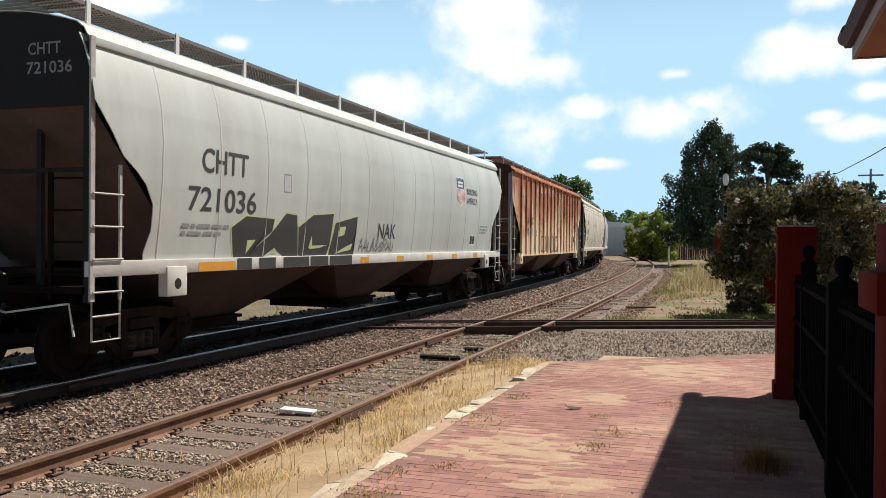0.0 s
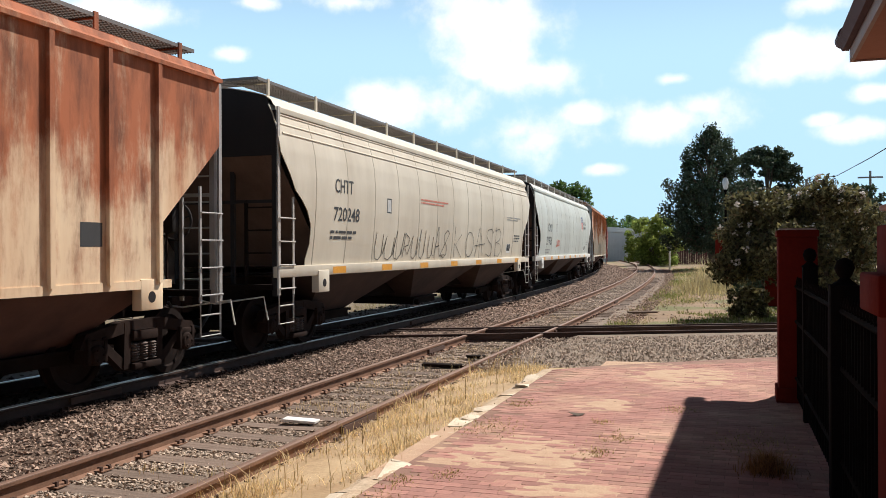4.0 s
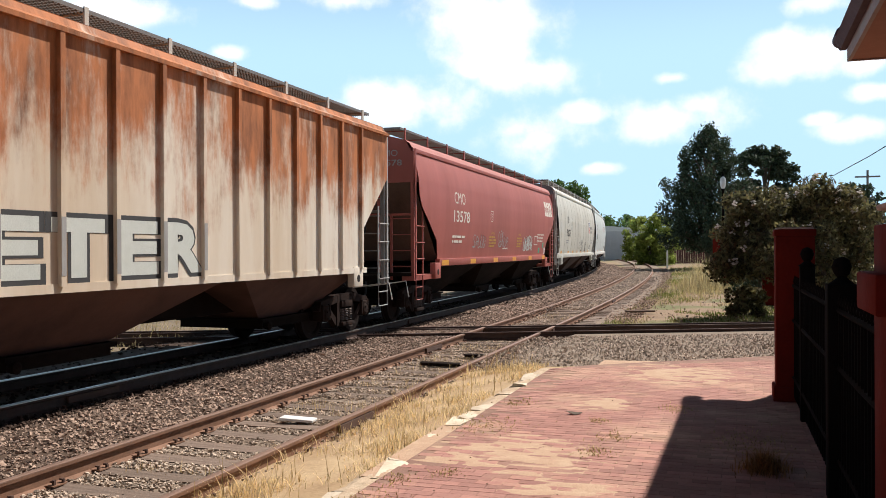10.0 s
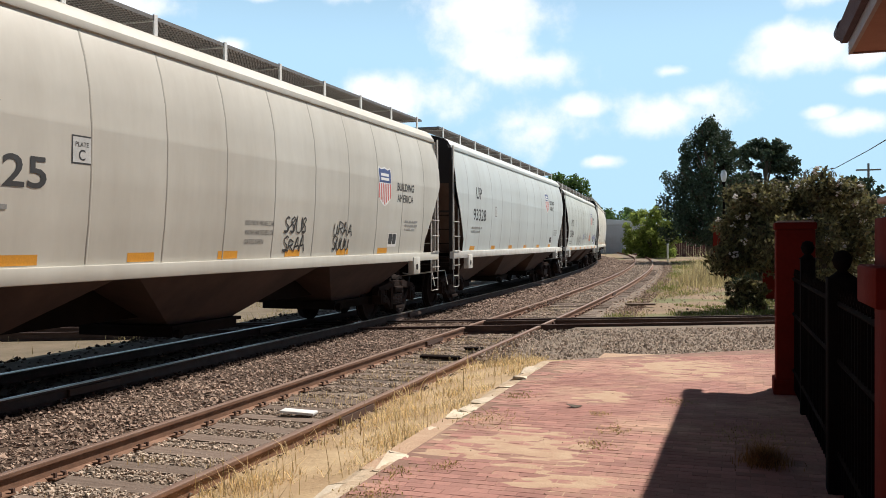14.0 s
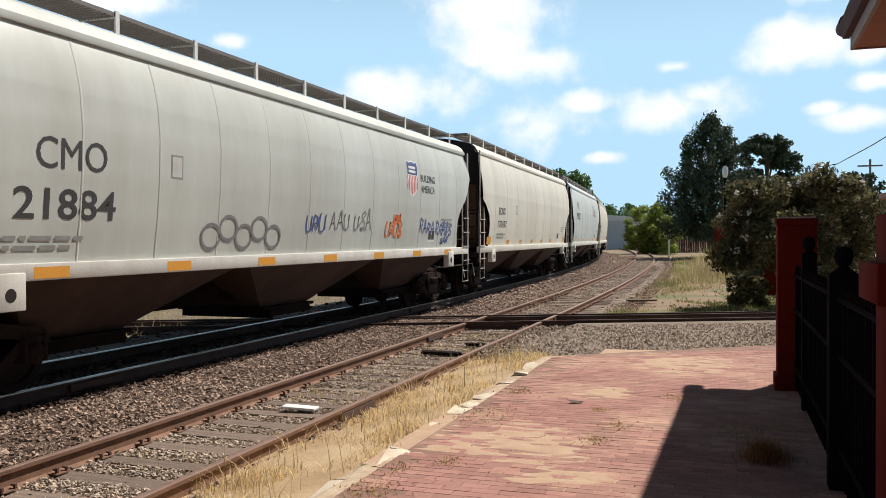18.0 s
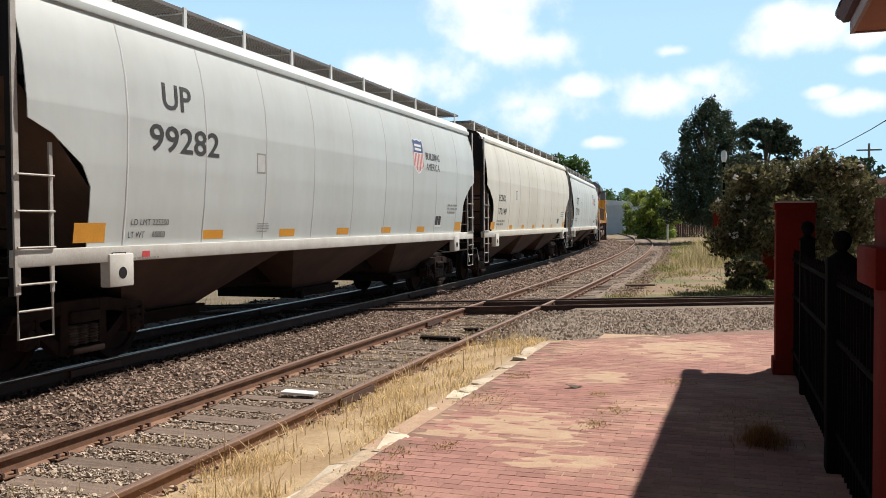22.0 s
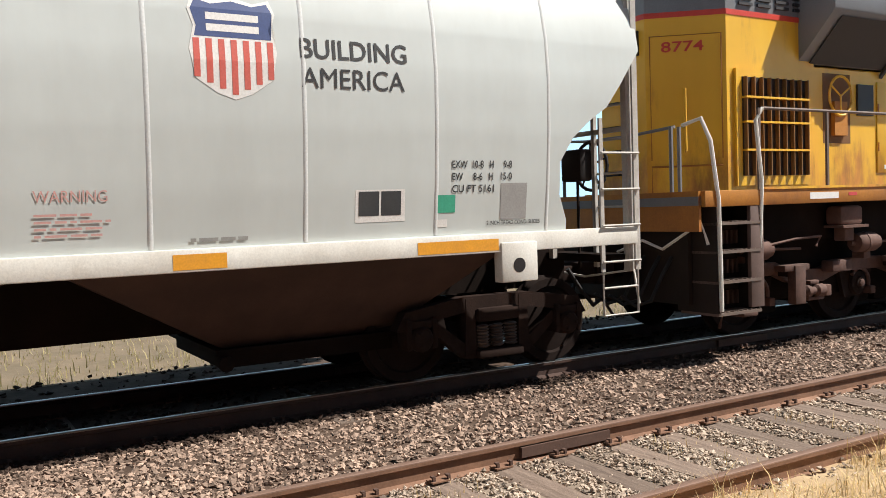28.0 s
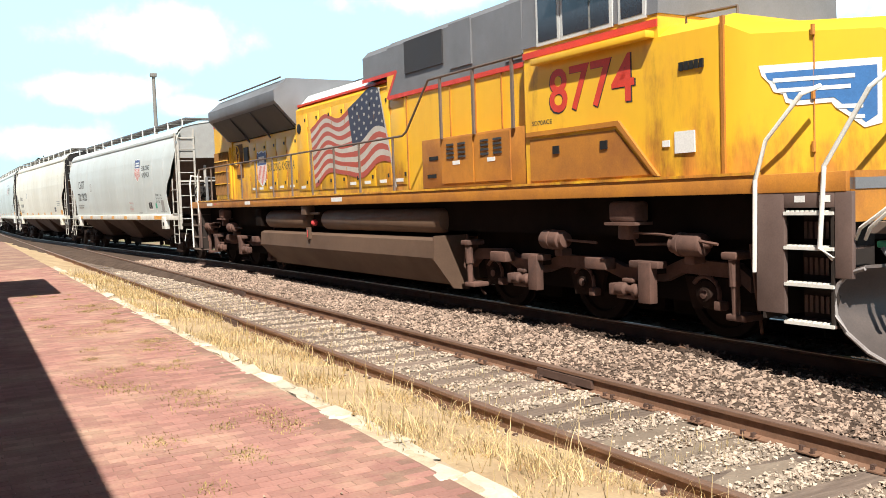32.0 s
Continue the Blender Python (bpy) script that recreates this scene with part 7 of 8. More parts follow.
            for q, g in (((-2.3, 1), (-0.15, 1)) if m > 0 else ((2.0, -1), (-0.3, 1))):
                bm = lathe(bmesh.new(), "y", (s * 1.3, y0 + q, 1.08), [(0.03, -g * 0.34), (0.04, -g * 0.27), (0.11, -g * 0.25), (0.128, -g * 0.22), (0.128, g * 0.12), (0.10, g * 0.14), (0.10, g * 0.2), (0.03, g * 0.22)], 16)
                cy = part("brake_cylinder", bm, dust, t)
                part("cylinder_band", lathe(bmesh.new(), "y", (s * 1.3, y0 + q, 1.08), [(0.12, -0.11), (0.136, -0.1), (0.136, -0.05), (0.12, -0.04)], 16), dust, cy)
                part("piston_rod", rod([(s * 1.3, y0 + q + g * 0.2, 1.08), (s * 1.3, y0 + q + g * 0.8, 1.06)], 0.018, 6), dust, cy)
                part("cylinder_foot", boxes((*X(1.12, 1.3), y0 + q - 0.05, y0 + q + 0.1, 0.86, 0.96), bevel=0.015), dust, cy)
            for q in (-2.5, 2.62):
                bm = bmesh.new()
                tube(bm, [(s * 1.28, y0 + q, 0.98), (s * 1.28, y0 + q + 0.015, 0.66)], 0.06, 10)
                tube(bm, [(s * 1.28, y0 + q + 0.015, 0.66), (s * 1.28, y0 + q + 0.03, 0.34)], 0.045, 10)
                d = part("damper", bm, dust, t)
                part("damper_bracket", boxes((*X(1.04, 1.36), y0 + q - 0.11, y0 + q + 0.09, 0.94, 1.02), bevel=0.02), dust, d)
                part("damper_bracket", boxes((*X(1.04, 1.33), y0 + q - 0.08, y0 + q + 0.18, 0.30, 0.37), bevel=0.02), dust, d)
                part("sand_pipe", rod([(s * 1.2, y0 + q * 1.06, 1.1), (s * 1.22, y0 + q * 1.09, 0.6), (s * 0.95, y0 + q * 1.03, 0.14)], 0.022, 6), dust, t)
            part("air_pipe", rod([(s * 1.34, y0 + m * 0.1 - 1.35 * m, 1.08), (s * 1.34, y0 - 1.15 * m, 1.2), (s * 1.38, y0 - 1.7 * m, 1.19), (s * 1.38, y0 - 2.5 * m, 1.1)], 0.017, 6), dust, t)
        for q in (-2.07, 0.0, 2.07):
            w = part("wheelset", wheelset_mesh(bmesh.new(), 0, 0.533), MAT["wheel"], t)
            w.location = (0, o + c + q, 0.533)
            SPIN.append((w, 0.533))


MAT["recess_brown"] = shade("shadowed_brown_recess", (0.20, 0.085, 0.02), (0.11, 0.05, 0.016), rough=0.7, scale=2, bump=0.05)
MAT["vane_brown"] = shade("dusty_brown_vane", (0.26, 0.12, 0.03), (0.13, 0.06, 0.022), rough=0.7, scale=3, bump=0.05)
MAT["stair_plate"] = shade("brown_stair_plate", (0.15, 0.098, 0.083), (0.095, 0.06, 0.05), rough=0.7, scale=2, amount=0.8, bump=0.08)
MAT["flag_white"] = shade("faded_flag_white", (0.54, 0.50, 0.44), (0.40, 0.36, 0.31), rough=0.5, scale=2, amount=0.7, bump=0)
MAT["flag_blue"] = shade("faded_flag_blue", (0.04, 0.045, 0.075), (0.06, 0.06, 0.09), rough=0.5, scale=2, amount=0.7, bump=0)
MAT["wing_blue"] = shade("wing_blue", (0.05, 0.17, 0.42), rough=0.5, bump=0)
MAT["fascia_white"] = shade("window_trim", (0.6, 0.6, 0.58), rough=0.5, bump=0)
MAT["plough"] = shade("scuffed_plough_steel", (0.085, 0.07, 0.066), (0.15, 0.115, 0.10), rough=0.5, metal=0.3, scale=2, amount=0.8, bump=0.06)
MAT["plough_edge"] = shade("worn_plough_edge", (0.30, 0.27, 0.26), (0.18, 0.15, 0.14), rough=0.6, scale=5, amount=0.8, bump=0.05)
MAT["truck_dust"] = shade("dusty_brown_truck", (0.15, 0.076, 0.056), (0.05, 0.026, 0.02), rough=0.8, scale=2.5, amount=0.85, bump=0.2)
build_locomotive()


# ---- platform side: pillars, iron fence, station eave ----
def fence_pillar(x, y, w, top, label="red painted masonry fence pillar", ledge=False):
    p = empty("fence_pillar", label, "pillar", "pillars of the fence", pose(x, y, 0.03))
    part("shaft", boxes((-w / 2, w / 2, -w / 2, w / 2, 0, top - 0.1), bevel=0.012), MAT["pillar"], p)
    part("plinth", boxes((-w / 2 - 0.03, w / 2 + 0.03, -w / 2 - 0.03, w / 2 + 0.03, 0, 0.18), bevel=0.012), MAT["pillar"], p)
    if ledge:
        part("ledge", boxes((-w / 2 - 0.07, w / 2 + 0.07, -w / 2 - 0.07, w / 2 + 0.07, top - 0.52, top - 0.33), bevel=0.015), MAT["pillar"], p)
    else:
        part("cap", boxes((-w / 2 - 0.015, w / 2 + 0.015, -w / 2 - 0.015, w / 2 + 0.015, top - 0.1, top - 0.02), bevel=0.012), MAT["pillar"], p)
    part("cap_top", boxes((-w / 2 + 0.01, w / 2 - 0.01, -w / 2 + 0.01, w / 2 - 0.01, top - 0.03, top), bevel=0.01), MAT["cap_pale"], p)
    return p


def build_fence():
    fence_pillar(0.68, 10.95, 0.42, 2.02)
    fence_pillar(0.895, 4.55, 0.46, 2.0, ledge=True)
    fence_pillar(1.15, 29.0, 0.55, 2.45)
    for x, d in ((-0.1, 46), (-0.55, 58), (-1.2, 72)):
        fence_pillar(x, d, 0.6, 1.82 + 0.0174 * d)
    f = empty("iron_fence", "black iron fence with a ball-topped post", "fence", "", pose(0, 0, 0.03))
    for x, y, w, top in ((0.72, 9.6, 0.14, 1.6), (0.728, 6.7, 0.2, 1.53)):
        bm = boxes((x - w / 2, x + w / 2, y - w / 2, y + w / 2, 0, top), bevel=0.006)
        p = part("post", bm, MAT["iron"], f)
        bm = lathe(bmesh.new(), "z", (x, y, top), [(0.09, 0), (0.05, 0.03), (0.03, 0.05), (0.05, 0.07), (0.068, 0.12), (0.05, 0.17), (0.015, 0.19)], 16)
        part("ball_finial", bm, MAT["iron"], p)
    for z in (0.3, 0.95, 1.35):
        part("rail", rod([(0.66, 10.75, z), (0.72, 4.75, z)], 0.022, 6), MAT["iron"], f)
    for k in range(46):
        y = 4.9 + 0.127 * k
        x = 0.715 - 0.009 * (y - 4.8)
        bm = boxes((x - 0.009, x + 0.009, y - 0.009, y + 0.009, 0.08, 1.38))
        lathe(bm, "z", (x, y, 1.38), [(0.01, 0), (0.018, 0.02), (0.003, 0.09)], 6)
        part("picket", bm, MAT["iron"], f)
    part("panel", boxes((0.735, 0.745, 4.85, 10.74, 0.05, 1.36)), MAT["iron"], f, "dark sheet behind the pickets")
    # farther lengths of iron fence in the garden
    g = empty("garden_fence", "black iron picket fence in a sunny garden", "fence")
    part("rail", rod([(1.6, 29.5, 1.1), (6.5, 29.5, 1.1)], 0.02, 6), MAT["iron"], g)
    part("rail", rod([(1.6, 29.5, 0.3), (6.5, 29.5, 0.3)], 0.02, 6), MAT["iron"], g)
    for k in range(34):
        part("picket", boxes((1.6 + 0.145 * k, 1.62 + 0.145 * k, 29.49, 29.51, -0.2, 1.3)), MAT["iron"], g)


# cap tops are paler than the pillar paint, a bright line along the top
MAT["cap_pale"] = shade("pillar_cap", (0.42, 0.30, 0.26), (0.30, 0.18, 0.15), rough=0.85, scale=6, bump=0.3)
build_fence()


def build_station():
    # set out from the corner of the eave, running back along the platform
    st = empty("station_building", "red brick station with a tiled roof and salmon soffit", "building", "", pose(1.58, 13.77, 0, 0, 0, -0.9))
    part("wall", boxes((2.1, 2.4, -62, -0.9, 0.02, 4.6), (2.4, 11.5, -1.2, -0.9, 0.02, 4.6)), MAT["wall_brick"], st)
    part("soffit", boxes((0.05, 11.8, -62, -0.05, 4.52, 4.56)), MAT["soffit"], st, "salmon boarded soffit")
    part("fascia", boxes((0.0, 0.05, -62, 0.0, 4.5, 4.72), (0.05, 11.8, -0.05, 0.0, 4.5, 4.72)), MAT["fascia"], st)
    part("gutter", prism(bmesh.new(), [(-0.16, 4.79), (-0.09, 4.68), (-0.004, 4.68), (-0.004, 4.81), (-0.175, 4.81)], "y", -62, 0.06), MAT["shingle"], st)
    roof = part("roof", prism(bmesh.new(), [(-0.05, 4.78), (-0.12, 4.84), (6.0, 8.0), (12.1, 4.84), (12.0, 4.78)], "y", -62, 0.12), MAT["shingle"], st, "maroon tiled roof")
    tile = bmesh.new()
    prism(tile, [(-0.14, 0.0), (-0.13, 0.05), (0.0, 0.085), (0.13, 0.05), (0.14, 0.0)], "x", -0.02, 0.42)
    first = part("tile", tile, MAT["shingle"], roof)
    first.matrix_basis = pose(-0.07, 0.05, 4.83, 0, -27, 0)
    for k in range(1, 90):
        o = new("tile", first.data)
        o.parent = roof
        o.matrix_basis = pose(-0.07 - 0.01 * (k % 2), 0.05 - 0.29 * k, 4.83, 0, -27, 0)
    part("hip_end_tile", lathe(bmesh.new(), "y", (-0.06, 0.12, 4.88), [(0.06, -0.3), (0.11, -0.28), (0.11, 0.22), (0.09, 0.27), (0.03, 0.28)], 14), MAT["shingle"], roof)
    part("bay_roof", boxes((-1.19, 0.3, -35.4, -30.7, 4.75, 4.9)), MAT["shingle"], st)


build_station()


# ---- trees and shrubs ----
def leaf_cloud(blobs, count, size, seed):
    """Corners and faces of many small bent leaves in and around round masses (x, y, z, rx, ry, rz)."""
    r = np.random.RandomState(seed)
    vol = np.array([b[3] * b[4] * b[5] for b in blobs]) ** 0.75
    pick = r.choice(len(blobs), count, p=vol / vol.sum())
    bl = np.array(blobs)[pick]
    d = r.normal(size=(count, 3))
    d /= np.linalg.norm(d, axis=1)[:, None]
    rad = r.uniform(0.2, 1.25, count) ** 0.7
    c = bl[:, :3] + d * bl[:, 3:] * rad[:, None]
    a = r.normal(size=(count, 3))
    a /= np.linalg.norm(a, axis=1)[:, None]
    b = np.cross(a, r.normal(size=(count, 3)))
    b /= np.linalg.norm(b, axis=1)[:, None]
    s = size * r.uniform(0.5, 1.3, count)[:, None]
    v = np.stack([c - a * s, c - b * s * 0.45, c + a * s, c + b * s * 0.45 + np.cross(a, b) * s * 0.15], 1).reshape(-1, 3)
    f = np.arange(count * 4).reshape(-1, 4)
    return v, f


def tree(name, x, y, h, w, mat, label, seed, count=5000, leaf=0.16, style="broad", base=-0.2, category="tree"):
    """A tapered trunk with limbs and a crown of many leaves. style: broad, ragged (tall, from the ground up) or wood (skirted)."""
    r = random.Random(seed)
    t = empty(name, label, category, "", pose(x, y, base))
    bm = bmesh.new()
    lean = r.uniform(-0.04, 0.04) * w
    pts = [(0, 0, 0), (lean, 0, h * 0.35), (lean * 1.5, 0.03 * w, h * 0.8)]
    for a, b, ra in zip(pts, pts[1:], (0.026 * h, 0.014 * h)):
        tube(bm, [a, b], max(0.05, ra), 8)
    blobs = []
    n = {"ragged": 260, "wood": 90}.get(style, 70)
    for k in range(n):
        an = k * 2.4 + r.uniform(-0.5, 0.5)
        if style == "ragged":
            q = (k + 0.5) / n
            zz = h * (0.17 + 0.79 * q)
            env = w * 0.5 * min(1.0, 1.45 * (1 - q) ** 0.62) * r.uniform(0.75, 1.1)
            s = w * r.uniform(0.035, 0.075) * (1.2 - 0.5 * q)
            rr = env * r.uniform(0.15, 1.0) ** 0.6
            blobs.append((math.cos(an) * rr, math.sin(an) * rr, zz, s, s, s * r.uniform(1.1, 2.2)))
        else:
            lo = 0.08 if style == "wood" else 0.34
            zz = h * r.uniform(lo, 0.93)
            mid = 0.5 if style == "wood" else 0.62
            lim = w * 0.5 * math.sqrt(max(0.06, 1 - ((zz / h - mid) / (0.98 - mid)) ** 2)) if zz / h > mid else w * 0.5 * (0.75 + 0.25 * zz / h / mid)
            rr = lim * r.uniform(0.02, 0.96) ** 0.6
            s = w * r.uniform(0.05, 0.12)
            blobs.append((math.cos(an) * rr, math.sin(an) * rr, zz, s * r.uniform(0.8, 1.3), s, s * r.uniform(0.6, 1.0)))
        if k % 4 == 0:
            b = blobs[-1]
            tube(bm, [(0, 0, max(0.1, b[2] * 0.6)), (b[0] * 0.55, b[1] * 0.55, b[2] * 0.88), b[:3]], 0.006 * h, 5)
    part("trunk", bm, MAT["bark"], t)
    v, f = leaf_cloud(blobs, count, leaf, seed)
    raw("crown", v, f, MAT[mat], t)
    return t, blobs


def build_trees():
    tree("cedar_tree", -2.1, 85, 13.6, 9.2, "dark_leaf", "tall dark evergreen tree with ragged outline", 11, 40000, 0.15, "ragged")
    tree("oak_tree", 3.2, 95, 13.0, 7.6, "dark_leaf", "dark leafy tree behind the garden", 12, 24000, 0.2, "wood")
    tree("far_tree", 9.6, 78, 7.6, 5.0, "dark_leaf", "dark rounded tree beyond the garden", 13, 8000, 0.2, "wood")
    tree("round_bush", -9.3, 108, 6.6, 7.4, "light_leaf", "round light green bush by the track", 14, 14000, 0.2, "wood", base=-0.6, category="bush")
    t, blobs = tree("crape_myrtle", 1.5, 26.5, 3.9, 4.5, "myrtle_leaf", "spreading crape myrtle with white blossoms over the pillars", 15, 28000, 0.08)
    low = [(x, 0.3 * math.sin(x * 5), z, 0.75, 0.6, 0.6) for x, z in ((-1.2, 2.5), (-0.3, 1.6), (-0.3, 2.4), (0.5, 1.2), (1.1, 2.0), (1.8, 1.5), (1.9, 2.2), (0.2, 3.0), (1.3, 3.0), (-0.9, 3.0))]
    v, f = leaf_cloud(low, 11000, 0.075, 16)
    raw("lower_foliage", v, f, MAT["myrtle_leaf"], t)
    r = random.Random(17)
    bm = bmesh.new()
    for k in range(60):
        b = r.choice(blobs + low)
        an, el = r.uniform(0, 6.28), r.uniform(-0.3, 1.2)
        c = Vector((b[0] + b[3] * math.cos(an) * math.cos(el), b[1] - abs(b[4] * math.sin(an)), b[2] + b[5] * math.sin(el)))
        for j in range(7):
            q = c + Vector((r.uniform(-0.07, 0.07), r.uniform(-0.05, 0.05), r.uniform(-0.09, 0.09)))
            lathe(bm, "z", q, [(0.005, -0.03), (0.042, 0.0), (0.005, 0.03)], 5)
    part("blossom", bm, MAT["blossom"], t, "clusters of white blossom")
    for x, y, h, w, k in ((0.35, 27.2, 1.0, 1.2, 0), (0.85, 31.0, 1.5, 1.6, 1), (0.8, 36.0, 1.4, 1.5, 2), (0.5, 41.0, 1.5, 1.5, 3), (2.3, 24.8, 1.9, 1.5, 4)):
        tree("garden_shrub", x, y, h, w, "dark_leaf" if k % 2 else "myrtle_leaf", "low dark shrub along the garden pillars", 180 + k, 2600, 0.07, "wood", base=-0.24, category="shrub")
    # woods beyond the yard, and the line of trees far up the track
    r = random.Random(21)
    for k in range(17):
        a = radians(62 + 4.0 * k + r.uniform(-1, 1))
        d = r.uniform(62, 84)
        tree("wood_tree", -math.sin(a) * d, math.cos(a) * d, r.uniform(7.0, 10.2), r.uniform(6.5, 9.5), r.choice(["leaf", "light_leaf", "leaf"]), "green leafy tree at the edge of the woods", 100 + k, 5000, 0.26, "wood", base=-0.2)
    for k in range(14):
        d = r.uniform(150, 190)
        a = radians(7.2 + 1.15 * k)
        tree("distant_tree", -math.sin(a) * d, math.cos(a) * d, r.uniform(8.5, 11), 9.5, "leaf", "distant green tree past the curve", 140 + k, 3000, 0.42, "wood", base=-1.0)
    tree("lineside_tree", -21.5, 112, 11.2, 8.0, "leaf", "leafy tree beside the curve", 160, 6000, 0.3)
    tree("lineside_tree", -13.5, -135, 10.0, 7.0, "dark_leaf", "thin dark tree far down the line", 161, 1500, 0.3)
    for k in range(5):
        tree("distant_tree", 14 + 7 * k, 150 + 12 * (k % 2), 8.0, 9.0, "dark_leaf", "distant tree behind the garden", 170 + k, 2600, 0.4, "wood")


build_trees()


# ---- things in the distance ----
def build_far():
    s = empty("metal_shed", "long low grey metal shed with a pale roof", "shed", "", pose(-21.5, 148, -0.3))
    part("wall", boxes((-9, 9, 0, 12, 0, 5.0)), MAT["shed"], s)
    part("roof", prism(bmesh.new(), [(-9.3, 4.95), (9.3, 4.95), (9.3, 5.2), (0, 6.0), (-9.3, 5.2)], "y", -0.3, 12.3), MAT["shed_roof"], s)
    part("door", boxes((4.0, 6.0, -0.06, 0.0, 0.1, 3.2)), MAT["white"], s)
    for k in range(17):
        part("wall_rib", boxes((-8.6 + k * 1.05, -8.5 + k * 1.05, -0.05, 0, 0.1, 4.9)), MAT["shed"], s)
    f = empty("board_fence", "dark maroon board fence by the curve", "fence")
    for k in range(26):
        x = -10.4 + 0.3 * k
        part("board", boxes((x, x + 0.27, 119.9, 120, -0.3, 2.75 + 0.08 * math.sin(k * 3))), MAT["wood_fence"], f)
    part("rail", boxes((-10.4, -2.6, 120, 120.1, 1.8, 2.0)), MAT["wood_fence"], f)
    p = empty("marker_post", "slim white marker post with a round head", "post", "", pose(-6.25, 90, -0.25))
    part("shaft", boxes((-0.09, 0.09, -0.09, 0.09, 0, 2.1), bevel=0.02), MAT["white"], p)
    part("head", lathe(bmesh.new(), "y", (0, -0.1, 2.35), [(0.05, -0.03), (0.3, -0.02), (0.3, 0.03), (0.05, 0.04)], 16), MAT["panel_grey"], p)
    lp = empty("street_lamp", "black street lamp with a white globe", "street lamp", "", pose(-0.45, 46, -0.25))
    part("post", lathe(bmesh.new(), "z", (0, 0, 0), [(0.16, 0), (0.12, 0.4), (0.07, 0.6), (0.05, 4.9), (0.1, 5.0), (0.05, 5.05)], 12), MAT["iron"], lp)
    part("globe", lathe(bmesh.new(), "z", (0, 0, 5.05), [(0.07, 0), (0.13, 0.12), (0.16, 0.35), (0.12, 0.52), (0.05, 0.6)], 14), MAT["shed_roof"], lp)
    part("finial", lathe(bmesh.new(), "z", (0, 0, 5.65), [(0.14, 0), (0.05, 0.06), (0.01, 0.2)], 10), MAT["iron"], lp)
    up = empty("utility_pole", "tall grey utility pole beside the yard", "utility pole", "", pose(-12.6, -60.3, -0.2))
    part("shaft", lathe(bmesh.new(), "z", (0, 0, 0), [(0.17, 0), (0.11, 10.7), (0.05, 10.75)], 12), MAT["pole"], up)
    part("lamp_head", boxes((-0.2, 0.2, -0.2, 0.2, 10.7, 10.95), bevel=0.03), MAT["pole"], up)
    u3 = empty("utility_pole", "utility pole among the trees with a thin wire", "utility pole", "", pose(5.2, 72, -0.2))
    part("shaft", lathe(bmesh.new(), "z", (0, 0, 0), [(0.15, 0), (0.1, 7.3)], 8), MAT["pole"], u3)
    part("overhead_wire", rod([(0, 0, 7.2), (0.4, -17, 6.2), (0.7, -28, 6.15), (1.4, -38, 6.5), (3.8, -52, 7.6)], 0.022, 5), MAT["hose"], u3, "thin black wire")
    u2 = empty("utility_pole", "distant utility pole with crossarm", "utility pole", "", pose(12.3, 92, -0.2))
    part("shaft", lathe(bmesh.new(), "z", (0, 0, 0), [(0.16, 0), (0.1, 9.4)], 8), MAT["pole"], u2)
    part("crossarm", boxes((-1.1, 1.1, -0.06, 0.06, 8.7, 8.85)), MAT["pole"], u2)
    # yard track far beyond the main line
    y = empty("yard_track", "distant rusty yard track on dark ties", "railway track")
    for x in (-44.0, -42.5):
        part("rail", boxes((x - 0.04, x + 0.04, -60, 80, 0.12, 0.34)), MAT["dark_rail"], y)
    for k in range(120):
        part("tie", boxes((-44.6, -41.9, -34 + 0.6 * k, -33.75 + 0.6 * k, -0.12, 0.14)), MAT["tie"], y)
    d = empty("scrap_wood", "dark plank lying by the siding", "plank", "", pose(-2.75, 27.6, -0.17, 0, 0, 20))
    part("board", boxes((-0.45, 0.45, -0.12, 0.12, 0, 0.06), bevel=0.01), MAT["tie"], d)
    for x, y, a, w in ((-4.6, 13.9, 12, 0.85), (-4.35, 15.2, 25, 0.6)):
        d = empty("scrap_wood", "dark broken plank between the siding rails", "plank", "", pose(x, y, -0.145, 0, 2, a))
        part("board", boxes((-w / 2, w / 2, -0.11, 0.09, 0, 0.05), bevel=0.01), MAT["under"], d)
    l = empty("dry_leaf", "curled dry brown leaf on the bricks", "leaf", "", pose(-1.62, 9.25, 0.05, 10, 8, 30))
    rows = [[(x, y * (1 - abs(x) / 0.11), 0.012 + 0.5 * x * x * 4) for y in (-0.05, 0, 0.05)] for x in (-0.09, -0.05, 0, 0.05, 0.09)]
    skin("blade", rows, 0.003, MAT["bark"], l)
    w = empty("white_board", "short white board between the siding rails", "plank", "", pose(-4.72, 8.9, -0.13, 0, 3, 8))
    part("board", boxes((-0.2, 0.2, -0.09, 0.09, 0, 0.03), bevel=0.006), MAT["white"], w)


build_far()


MAT["litter"] = shade("dry_litter", (0.22, 0.14, 0.09), (0.42, 0.33, 0.24), rough=1.0, scale=9, amount=1.0, bump=0, island=0.5)


